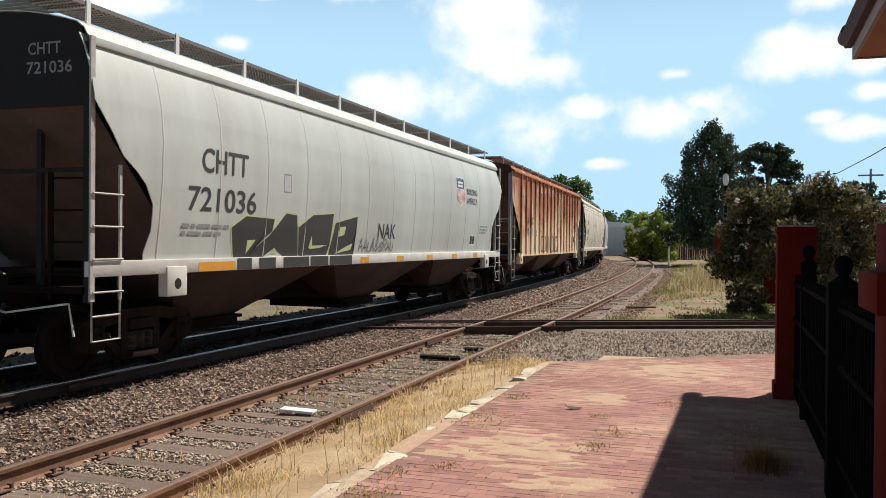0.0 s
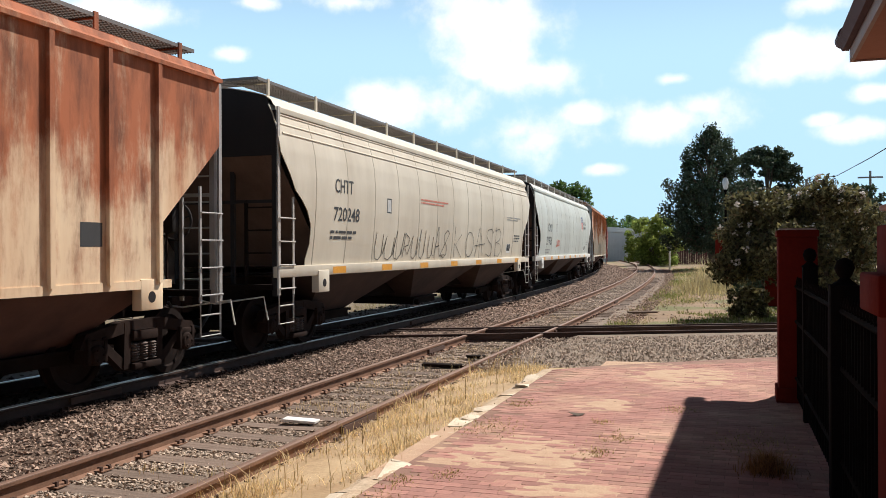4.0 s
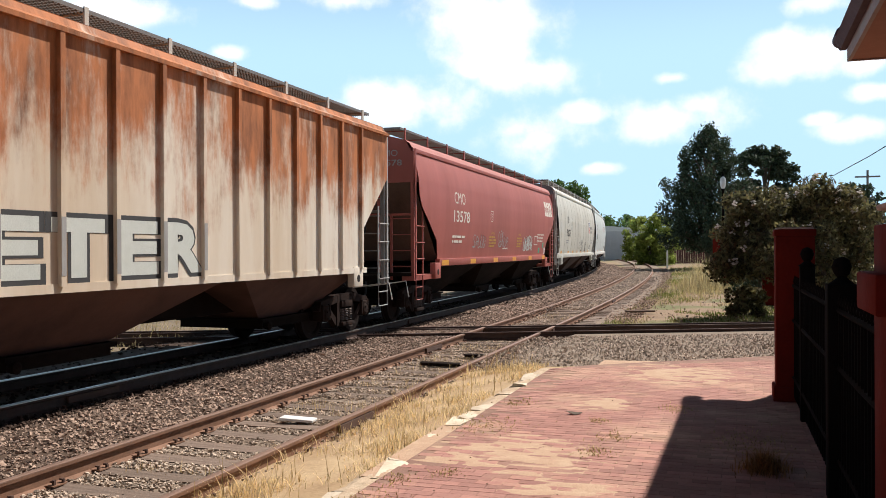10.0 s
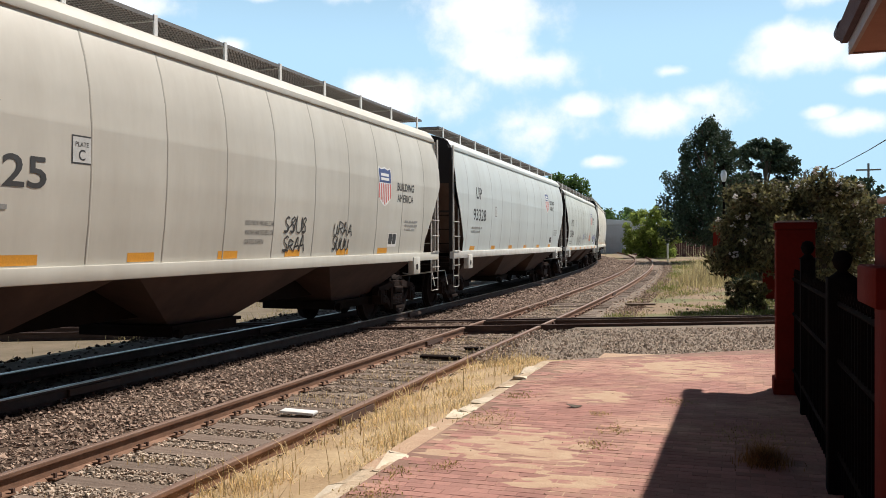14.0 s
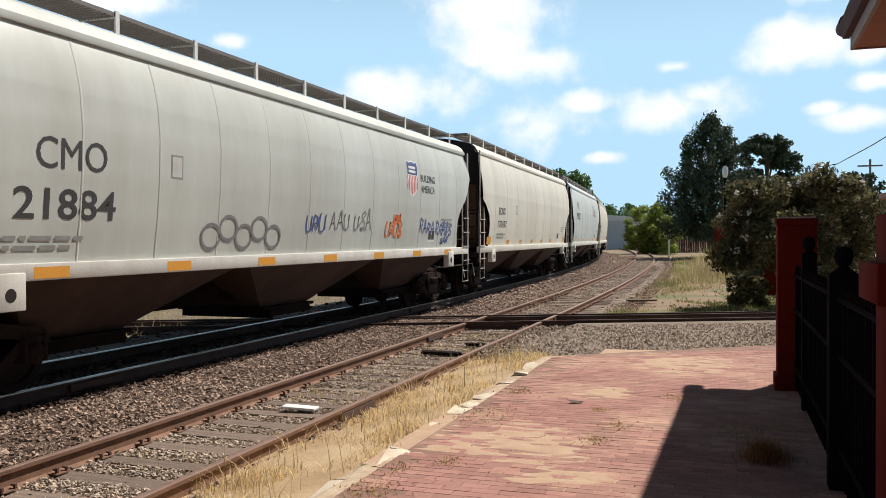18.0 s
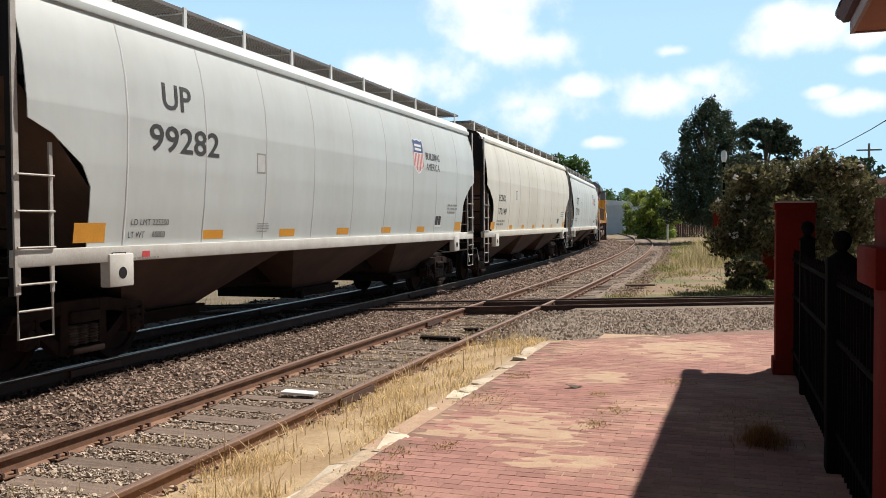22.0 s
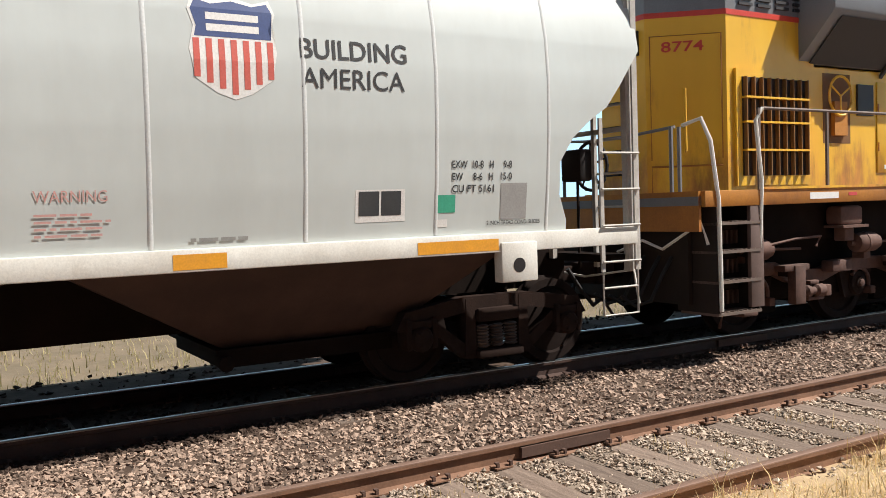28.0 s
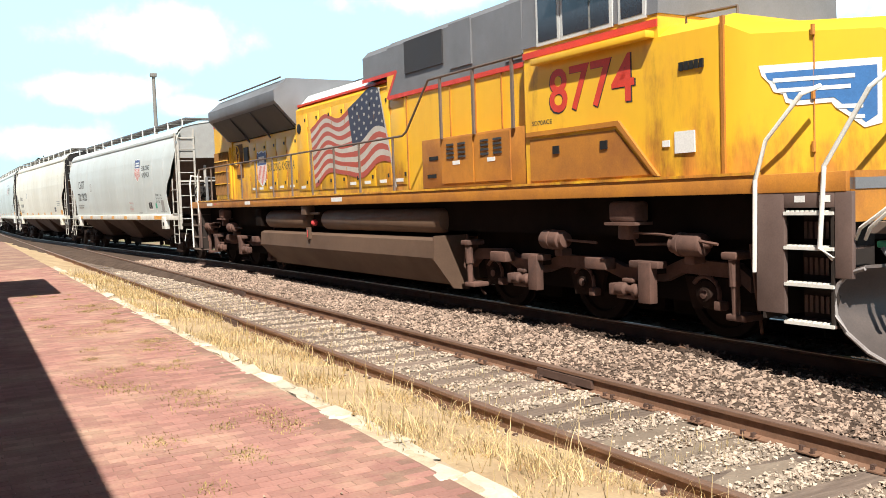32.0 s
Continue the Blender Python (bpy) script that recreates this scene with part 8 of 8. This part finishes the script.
# ---- loose stone, grass and the pieces of platform and tracks ----
def stone_field(name, material, c, s, r, label):
    """One field of broken stones at the places c, of sizes s."""
    n = len(c)
    o = np.array([[1, 0, 0], [-1, 0, 0], [0, 1, 0], [0, -1, 0], [0, 0, 1], [0, 0, -1]], float)
    fc = np.array([[0, 2, 4], [2, 1, 4], [1, 3, 4], [3, 0, 4], [2, 0, 5], [1, 2, 5], [3, 1, 5], [0, 3, 5]])
    q = r.normal(size=(n, 4))
    q /= np.linalg.norm(q, axis=1)[:, None]
    w, x, y, z = q.T
    R = np.stack([1 - 2 * (y * y + z * z), 2 * (x * y - z * w), 2 * (x * z + y * w), 2 * (x * y + z * w), 1 - 2 * (x * x + z * z), 2 * (y * z - x * w), 2 * (x * z - y * w), 2 * (y * z + x * w), 1 - 2 * (x * x + y * y)], 1).reshape(n, 3, 3)
    shape = o[None] * r.uniform(0.45, 1.2, (n, 6, 1)) + r.uniform(-0.3, 0.3, (n, 6, 3))
    v = np.einsum("nij,nkj->nki", R, shape) * s[:, None, None]
    v[:, :, 2] *= 0.75
    v += c[:, None, :]
    f = (fc[None] + 6 * np.arange(n)[:, None, None]).reshape(-1, 3)
    return tagged(raw(name, v.reshape(-1, 3), f, material), label, "gravel", "", "stuff")


def scatter_stones(name, material, areas, seed, label):
    """areas: (count, x0, x1, y0, y1, z, smallest, largest, nearness)."""
    r = np.random.RandomState(seed)
    cs, sz = [], []
    for n, x0, x1, y0, y1, z, a, b, near in areas:
        u = r.rand(n) ** near
        sgn = r.rand(n) < (y1 / (y1 - y0))
        y = np.where(sgn, u * y1, u * y0)
        x = x0 + (x1 - x0) * r.rand(n)
        cs.append(np.stack([x, y, z + r.uniform(-0.012, 0.012, n)], 1))
        sz.append((a + (b - a) * r.rand(n) ** 1.7) * (1 + 0.012 * np.abs(y)))
    return stone_field(name, material, np.concatenate(cs), np.concatenate(sz), r, label)


def curve_stones(name, material, line, strips, seed, label):
    """Stones that follow a track round its curve. strips: (count, s0, s1, from, to, z, smallest, largest)."""
    r = np.random.RandomState(seed)
    cs, sz = [], []
    y0, rad, c = line
    for n, s0, s1, q0, q1, z, a, b in strips:
        s = s0 + (s1 - s0) * r.rand(n) ** 1.4
        q = q0 + (q1 - q0) * r.rand(n)
        t = np.maximum(s - y0, 0) / rad
        x = c - rad * (1 - np.cos(t)) + q * np.cos(t)
        y = np.where(s < y0, s, y0 + rad * np.sin(t) + q * np.sin(t))
        cs.append(np.stack([x, y, z + r.uniform(-0.015, 0.015, n)], 1))
        sz.append(r.uniform(a, b, n) * (1 + 0.006 * s))
    return stone_field(name, material, np.concatenate(cs), np.concatenate(sz), r, label)


def scatter_blades(name, material, c, hgt, wid, seed, label, lean=0.35):
    r = np.random.RandomState(seed)
    n = len(c)
    an = r.uniform(0, 2 * np.pi, n)
    d = np.stack([np.cos(an), np.sin(an), np.zeros(n)], 1)
    p = np.stack([-d[:, 1], d[:, 0], np.zeros(n)], 1)
    ln = (r.rand(n) * lean)[:, None] * hgt[:, None]
    up = np.array([0, 0, 1.0])
    mid = c + up * hgt[:, None] * 0.6 + d * ln * 0.4
    tip = c + up * hgt[:, None] + d * ln * 1.3
    w = wid[:, None]
    v = np.stack([c - p * w, c + p * w, mid + p * w * 0.7, mid - p * w * 0.7, tip], 1).reshape(-1, 3)
    k = 5 * np.arange(n)[:, None]
    f = np.concatenate([k + np.array([[0, 1, 2]]), k + np.array([[0, 2, 3]]), k + np.array([[3, 2, 4]])])
    return tagged(raw(name, v, f, material), label, "grass", "", "stuff")


scatter_stones("main_ballast", MAT["ballast"], [
    (56000, -7.22, -5.65, -32, 30, -0.05, 0.012, 0.038, 1.5)], 31, "brown crushed stone between the tracks")
# stones under the train have its shade in their dark colour
scatter_stones("track_ballast", MAT["oily_shade"], [(6000, -9.1, -7.5, -30, 30, -0.045, 0.025, 0.05, 1.4), (9000, -7.5, -7.12, -30, 30, -0.042, 0.014, 0.04, 1.4),
    (3500, -11.2, -9.2, -30, 30, -0.06, 0.025, 0.055, 1.2)], 30, "dark oil-stained stone under the main track, shade in its colour")
scatter_stones("siding_ballast", MAT["pale_ballast"], [
    (26000, -5.45, -4.05, -30, 30, -0.187, 0.009, 0.026, 1.5), (2500, -6.0, -5.5, -30, 34, -0.13, 0.015, 0.04, 1.4), (2500, -3.97, -3.5, -28, 20, -0.12, 0.01, 0.03, 1.3)], 32, "pale small stone between the siding rails")



def build_crib_stones():
    """Loose stone that fills the spaces between the siding's ties."""
    r = np.random.RandomState(38)
    n = 52000
    k = np.where(r.rand(n) < 0.5, r.rand(n) ** 1.5 * 46, -r.rand(n) ** 1.5 * 52).astype(int)
    a = r.beta(1.6, 1.6, n) * 0.36 + 0.10
    y = -40 + 0.56 * (k + 71) + a
    sz = (0.009 + 0.021 * r.rand(n) ** 1.7) * (1 + 0.012 * np.abs(y))
    x = -5.45 + 1.4 * r.rand(n)
    stone_field("crib_ballast", MAT["pale_ballast"], np.stack([x, y, -0.166 + r.uniform(-0.012, 0.012, n)], 1), sz, r, "pale small stone between the siding's ties")


build_crib_stones()
curve_stones("curve_ballast", MAT["ballast"], SIDING, [(9000, 21, 90, -2.2, -0.85, -0.14, 0.03, 0.07), (5000, 24, 90, 0.8, 2.2, -0.2, 0.02, 0.055)], 34, "brown crushed stone round the curve")
curve_stones("main_curve_ballast", MAT["ballast"], MAIN, [(12000, 24, 100, 0.9, 2.9, -0.05, 0.03, 0.07)], 36, "brown crushed stone beside the main track on the curve")
scatter_stones("field_litter", MAT["ballast"], [(2600, -3.4, 2.2, 0, 50, -0.22, 0.012, 0.04, 0.8)], 37, "loose stones strewn over the field")
curve_stones("curve_grit", MAT["pale_ballast"], SIDING, [(6000, 28, 90, -0.72, 0.72, -0.17, 0.02, 0.05)], 35, "pale small stone between the rails of the curve")

scatter_stones("platform_litter", MAT["litter"], [(900, -2.45, -0.2, -24, 13, 0.05, 0.003, 0.011, 1.0)], 29, "small crumbs of stone and dry leaf on the bricks")


def build_apron_stones():
    r = np.random.RandomState(33)
    n = 20000
    a = r.rand(n)
    t = r.uniform(-4.2, 9, n)
    c = np.stack([t, 13.2 + 0.55 * (t + 2.4) + a * (5.2 - 0.12 * t)], 1)
    c = c[(c[:, 1] > 13.2) & (c[:, 1] < 27)]
    n = len(c)
    o = np.array([[1, 0, 0], [-1, 0, 0], [0, 1, 0], [0, -1, 0], [0, 0, 1], [0, 0, -0.5]], float)
    fc = np.array([[0, 2, 4], [2, 1, 4], [1, 3, 4], [3, 0, 4], [2, 0, 5], [1, 2, 5], [3, 1, 5], [0, 3, 5]])
    s = 0.010 + 0.028 * r.rand(n) ** 1.6
    v = (o[None] + r.uniform(-0.35, 0.35, (n, 6, 3))) * s[:, None, None]
    v[:, :, :2] += c[:, None, :]
    v[:, :, 2] += -0.05
    f = (fc[None] + 6 * np.arange(n)[:, None, None]).reshape(-1, 3)
    tagged(raw("apron_gravel", v.reshape(-1, 3), f, MAT["pale_ballast"]), "brown broken stone around the crossing", "gravel", "", "stuff")


build_apron_stones()


MAT["rust_weed"] = shade("rusty_withered_weed", (0.34, 0.17, 0.06), (0.22, 0.10, 0.04), rough=0.9, scale=3, amount=0.9, bump=0, island=0.5, leafy=0.3)
MAT["weed"] = shade("withered_weed", (0.46, 0.34, 0.15), (0.29, 0.22, 0.08), rough=0.9, scale=3, amount=0.9, bump=0, island=0.5, leafy=0.3)


def build_grass():
    r = np.random.RandomState(41)

    def field(n, fx, y0, y1, near):
        u = r.rand(n) ** near
        y = np.where(r.rand(n) < y1 / (y1 - y0), u * y1, u * y0)
        return fx(r.rand(n), y), y

    n = 78000
    x, y = field(n, lambda a, yy: -3.92 + a * (edge_x(0) + 0.06 * np.sin(yy * 3) + 3.87), -27, 13.5, 1.3)
    keep = (np.sin(x * 5.1 + y * 2.3) + np.sin(y * 1.3 + x) + np.sin(y * 4.7 - x * 3) + r.normal(size=n) * 0.8) > -0.1
    x, y = x[keep], y[keep]
    n = len(x)
    c = np.stack([x, y, np.interp(x, [-3.9, -3.3, -2.8], [-0.14, -0.06, 0.0])], 1)
    h = r.gamma(1.6, 0.038, n) * (0.45 + 1.0 * np.abs(np.sin(y * 0.9 + x * 2) * np.sin(y * 2.3 - x)) + 0.25 * (r.rand(n) < 0.05))
    scatter_blades("dry_verge_grass", MAT["straw"], c, np.clip(h, 0.02, 0.36), r.uniform(0.0015, 0.0042, n) * (1 + 0.05 * np.abs(y)), 42, "straw-coloured dry grass along the platform edge", 1.3)
    n = 420
    x, y = field(n, lambda a, yy: -3.9 + a * (edge_x(0) + 3.8), -27, 13.5, 1.2)
    scatter_blades("seed_stalks", MAT["weed"], np.stack([x, y, np.interp(x, [-3.9, -3.3, -2.8], [-0.14, -0.06, 0.0])], 1), r.uniform(0.16, 0.42, n), r.uniform(0.002, 0.0035, n) * (1 + 0.04 * np.abs(y)), 48, "thin withered stalks standing in the dry grass", 0.5)
    # weeds among stones and bricks
    n = 3800
    cx = r.choice([-4.5, -5.1, -4.3, -4.9, -3.98], n) + r.normal(size=n) * 0.12
    cl = r.uniform(-22, 26, 60)
    cy = r.choice(cl, n) + r.normal(size=n) * 0.18
    scatter_blades("siding_weeds", MAT["straw"], np.stack([cx, cy, np.full(n, -0.15)], 1), r.uniform(0.02, 0.09, n), r.uniform(0.002, 0.004, n), 43, "thin dry weeds between the rails")
    n = 13000
    tufts = [(0.15, 8.4, 0.22), (-1.9, -7.9, 0.2), (-0.6, 9.9, 0.1), (-2.2, 5.2, 0.15), (-2.3, -11.5, 0.3), (-1.7, -13.5, 0.25), (-1.2, -9.6, 0.15), (-2.35, 8.4, 0.2), (-2.0, -4.2, 0.1), (-2.2, -17, 0.3), (-1.5, -8.9, 0.16), (-2.1, -9.8, 0.14), (-1.3, -6.7, 0.1), (-1.75, -6.0, 0.1), (-2.25, -7.0, 0.12)]
    tufts += [(r.uniform(-2.5, -0.9), r.uniform(-20, 10), r.uniform(0.03, 0.12)) for _ in range(60)]
    t = np.array(tufts)
    t = t[r.choice(len(t), n, p=t[:, 2] / t[:, 2].sum())]
    c = np.stack([t[:, 0] + r.normal(size=n) * t[:, 2] * 0.9, t[:, 1] + r.normal(size=n) * t[:, 2] * 1.3, np.full(n, 0.043)], 1)
    scatter_blades("brick_weeds", MAT["weed"], c, r.uniform(0.006, 0.03, n), r.uniform(0.003, 0.006, n), 44, "dry weeds growing in the brick joints", 1.6)
    n = 900
    an, rd = r.uniform(0, 6.283, n), np.abs(r.normal(size=n)) * 0.11
    c = np.stack([0.22 + rd * np.cos(an), 7.35 + rd * np.sin(an), np.full(n, 0.045)], 1)
    scatter_blades("withered_weed_clump", MAT["rust_weed"], c, r.uniform(0.05, 0.2, n) * np.exp(-rd * 2), r.uniform(0.002, 0.005, n), 49, "withered orange-brown weed clump beside the fence", 1.2)
    # field beyond the crossing: bare earth, green tufts near the rails, a stand of tall pale weeds
    n = 90000
    y = 22.6 + (r.rand(n) ** 1.5) * 72
    x = r.uniform(-3.3, 6.5, n) - np.maximum(0, y - 30) ** 2 / 1300
    patch = np.sin(x * 1.3 + 0.8 * np.sin(y * 0.31)) + np.sin(y * 0.42 + 0.6 * x) + 0.7 * np.sin(x * 3.1 - y * 0.9) + r.normal(size=n) * 0.5
    near = (y > 23.3) & (y < 29 + 0.8 * np.sin(x * 2)) & (x > -1.3 + 0.5 * np.sin(y * 1.7))
    keep = (patch > 0.55) | (near & (r.rand(n) < 0.95))
    tall = np.exp(-((x + 1.4 + 0.02 * (y - 46)) / 1.1) ** 2 - ((y - 46) / 6) ** 2)
    keep |= r.rand(n) < tall
    x, y, patch, near, tall = x[keep], y[keep], patch[keep], near[keep], tall[keep]
    n = len(x)
    g = (near & (r.rand(n) < 0.85)) | ((patch > 1.25) & (tall < 0.3))
    hh = r.gamma(2, 0.022, n) * (1 + 0.012 * y) * (1 + 9 * tall)
    ww = r.uniform(0.004, 0.008, n) * (1 + 0.03 * y)
    c = np.stack([x, y, np.full(n, -0.22)], 1)
    scatter_blades("field_dry_grass", MAT["field_straw"], c[~g], np.clip(hh[~g], 0.03, 1.7), ww[~g], 45, "pale dry grass beyond the crossing", 0.8)
    scatter_blades("field_green_grass", MAT["green_grass"], c[g], np.clip(hh[g], 0.03, 0.4), ww[g], 46, "green grass beyond the crossing", 0.8)
    # rough grass of the yard behind the train
    n = 30000
    c = np.stack([-11.5 - 12 * r.rand(n) ** 1.5, r.uniform(-22, 36, n), np.full(n, -0.15)], 1)
    c = c[(np.sin(c[:, 0] * 1.7 + c[:, 1]) + np.sin(c[:, 1] * 0.8) + r.normal(size=n) * 0.6) > -0.2]
    n = len(c)
    scatter_blades("yard_grass", MAT["field_straw"], c, r.gamma(2, 0.04, n), r.uniform(0.005, 0.01, n), 47, "rough pale grass beyond the main track", 0.8)


build_grass()


def build_pieces():
    r = random.Random(51)
    # ties and their spikes
    me = None
    for track, line, z, s0, s1, w in ((SIDING_TRACK, SIDING, -0.152, -40, 62, 2.5), (MAIN_TRACK, MAIN, -0.045, -22, 34, 2.6)):
        meshes = []
        for k in range(4):
            bm = boxes((-w / 2 + 0.03 * k, w / 2 - 0.02 * k, -0.115, 0.115, -0.15, 0.0), bevel=0.012)
            for v in bm.verts:
                v.co += Vector((0, r.uniform(-0.012, 0.012), r.uniform(-0.012, 0.004)))
            o = part("tie", bm, MAT["tie"], track)
            meshes.append(o.data)
            bpy.data.objects.remove(o)
        n = int((s1 - s0) / 0.56)
        plates, spikes = bmesh.new(), bmesh.new()
        for k in range(n):
            p, d = along(line, s0 + 0.56 * k)
            o = new("tie", r.choice(meshes))
            o.parent = track
            o.matrix_basis = Matrix.Translation((p.x + r.uniform(-0.05, 0.05), p.y, z + r.uniform(-0.02, 0.004))) @ pose(0, 0, 0, 0, 0, math.degrees(math.atan2(d.y, d.x)) + r.uniform(-1.5, 1.5))
            for off in (-0.7525, 0.7525):
                c = p + d * off
                box(plates, c.x - 0.125, c.x + 0.125, c.y - 0.075, c.y + 0.075, z - 0.005, z + 0.006)
                if abs(p.y) < 30:
                    for q, j in ((-0.105, -0.05), (0.105, 0.05), (0.095, -0.05)):
                        a = r.uniform(-0.02, 0.02)
                        box(spikes, c.x + q - 0.011, c.x + q + 0.011, c.y + j + a - 0.011, c.y + j + a + 0.011, z, z + 0.03 + r.uniform(0, 0.02))
                        box(spikes, c.x + q * 0.85 - 0.016, c.x + q * 0.85 + 0.016, c.y + j + a - 0.015, c.y + j + a + 0.015, z + 0.028, z + 0.042)
        tagged(part("tie_plate", plates, MAT["rail"], track), "", "", "", "stuff")
        tagged(part("spike", spikes, MAT["spike"], track), "", "", "", "stuff")
    # rail anchors: stout clips on the inner side of the siding's far rail
    anchors = bmesh.new()
    for k in range(70):
        y = -20 + 0.56 * k + 0.13
        for x in (-5.5025, -3.9975):
            box(anchors, x - 0.085, x + 0.085, y - 0.01, y + 0.01, -0.175, -0.15)
    tagged(part("rail_anchor", anchors, MAT["spike"], SIDING_TRACK), "", "", "", "stuff")
    # bleached stones of the platform edge
    edge = tagged(new("platform_edge"), "broken line of bleached limestone edge stones", "", "", "structure")
    y = -30.0
    kinds = []
    for k in range(7):
        bm = boxes((-0.09 - 0.02 * (k % 3), 0.08, -0.2 - 0.04 * (k % 4), 0.26, -0.15, 0.03), bevel=0.03)
        for v in bm.verts:
            v.co += Vector((r.uniform(-0.035, 0.035), r.uniform(-0.05, 0.05), r.uniform(-0.02, 0.012)))
        o = part("edge_stone", bm, MAT["limestone"], edge)
        kinds.append(o.data)
        bpy.data.objects.remove(o)
    while y < 12.4:
        if r.random() < (0.8 if y > 0 else 1.0):
            o = new("edge_stone", r.choice(kinds))
            o.parent = edge
            o.matrix_basis = pose(edge_x(y) + r.uniform(-0.03, 0.03), y, 0.014 + r.uniform(-0.025, 0.01), r.uniform(-4, 4), r.uniform(-6, 6), (r.uniform(-14, 14) if y > 0 else r.uniform(-4, 4)) + (180 if r.random() < 0.5 else 0))
        y += r.uniform(0.38, 0.7) if y > 0 else r.uniform(0.38, 0.5)
    # blown sand along the edge and in hollows of the paving
    rn = np.random.RandomState(77)
    ph, fr = rn.uniform(0, 6.28, (14, 2)), rn.uniform(2.5, 40, (14, 2))

    def rough(x, y):
        return sum(np.sin(x * fr[i, 0] + ph[i, 0] + 1.7 * np.sin(y * fr[i, 1] * 0.4)) * np.sin(y * fr[i, 1] + ph[i, 1]) / (1 + 0.09 * fr[i].sum()) for i in range(14)) / 3.0

    def drift(name, xs, ys, height, label):
        gx, gy = np.meshgrid(xs, ys, indexing="ij")
        px = gx + (edge_x(gy) if name == "sand_strip" else 0)
        v = np.stack([px.ravel(), gy.ravel(), height(gx, gy).ravel()], 1)
        a, b = len(xs), len(ys)
        i, j = np.meshgrid(np.arange(a - 1), np.arange(b - 1), indexing="ij")
        f = np.stack([i * b + j, (i + 1) * b + j, (i + 1) * b + j + 1, i * b + j + 1], -1).reshape(-1, 4)
        tagged(raw(name, v, f, MAT["pale_sand" if name == "sand_strip" else "blown"]), label, "sand", "", "stuff")

    drift("sand_strip", np.arange(-0.22, 0.52, 0.03), np.arange(-28, 12.9, 0.05), lambda x, y: 0.034 - 0.5 * np.maximum(0, np.abs(x - 0.02) - 0.02 - 0.05 * np.abs(np.sin(y * 0.7))) ** 1.2 + 0.02 * rough(x * 1.6, y * 1.6), "pale sand along the platform's edge")
    for cx, cy, rx, ry in ((-1.75, 7.35, 0.75, 0.75), (-1.4, 10.0, 0.35, 0.5), (-1.2, 6.35, 0.4, 0.35), (-0.7, 12.6, 0.9, 1.0)):
        drift("sand_patch", np.arange(cx - 1.4 * rx, cx + 1.4 * rx, 0.025), np.arange(cy - 1.4 * ry, cy + 1.4 * ry, 0.025), lambda x, y: 0.0462 + 0.004 * (0.6 - ((x - cx) / rx) ** 2 - ((y - cy) / ry) ** 2) + 0.010 * rough(x * 0.5, y * 1.3), "thin patch of blown sand on the bricks")
    # bricks: near ones as pieces, the rest as one field
    floor = bpy.data.objects["platform"]
    shapes = []
    for k in range(5):
        bm = boxes((-0.1005, 0.1005, -0.0485, 0.0485, -0.05, 0.0))
        for v in bm.verts:
            if v.co.z > -0.01:
                v.co += Vector((r.uniform(-0.003, 0.003), r.uniform(-0.003, 0.003), r.uniform(-0.001, 0.001)))
        o = part("brick", bm, MAT["brick_piece"], floor)
        shapes.append(o.data)
        bpy.data.objects.remove(o)
    verts, faces = [], []
    rows = int((14.6 + 30) / 0.103)
    for i in range(rows):
        y = -30 + 0.103 * i
        x = edge_x(y) + 0.2 + (0.105 if i % 2 else 0.0)
        x1 = 1.9
        while x < x1:
            end = 12.75 + 0.62 * (x + 2.4) if x < 0.6 else 14.6
            if y < min(end, 14.6) and not (x < edge_x(y) + 0.42 and r.random() < 0.25):
                z = 0.0468 + r.uniform(-0.0008, 0.0008)
                if 6.9 < y < 8.5 and x < 0.9:
                    o = new("brick", r.choice(shapes))
                    o.parent = floor
                    o.matrix_basis = pose(x, y, z, r.uniform(-0.5, 0.5), r.uniform(-0.4, 0.4), r.uniform(-1.0, 1.0))
                else:
                    b = len(verts)
                    for dx, dy, dz in ((-0.101, -0.0485, 0), (0.101, -0.0485, 0), (0.101, 0.0485, 0), (-0.101, 0.0485, 0), (-0.101, -0.0485, -0.04), (0.101, -0.0485, -0.04), (0.101, 0.0485, -0.04), (-0.101, 0.0485, -0.04)):
                        verts.append((x + dx + r.uniform(-0.003, 0.003), y + dy + r.uniform(-0.003, 0.003), z + dz + r.uniform(-0.0008, 0.0008)))
                    faces.extend(((b, b + 1, b + 2, b + 3), (b, b + 4, b + 5, b + 1), (b + 1, b + 5, b + 6, b + 2), (b + 2, b + 6, b + 7, b + 3), (b + 3, b + 7, b + 4, b)))
            x += 0.208
    tagged(raw("brick_field", verts, faces, MAT["brick"], floor), "", "", "", "stuff")


build_pieces()


def motions():
    """The train rolls by at an even speed; the wheels seen near turn with it."""
    for ob, c in TRAIN:
        rows = []
        for k in range(33):
            s = c - SPEED * (k - 16)
            a, b = along(MAIN, s - 6.8)[0], along(MAIN, s + 6.8)[0]
            m = (a + b) / 2
            rows.append((k, pose(m.x, m.y, RAIL_Z, 0, 0, math.degrees(math.atan2(a.x - b.x, b.y - a.y)))))
        walk(ob, rows)
    for w, r in SPIN:
        y = w.location.y
        rows = []
        for k in range(32 * 15 + 1):
            t = k / 15
            a = math.degrees(SPEED * t / r)
            rows.append((t, pose(0, y, r, a % 360)))
        walk(w, rows)


motions()
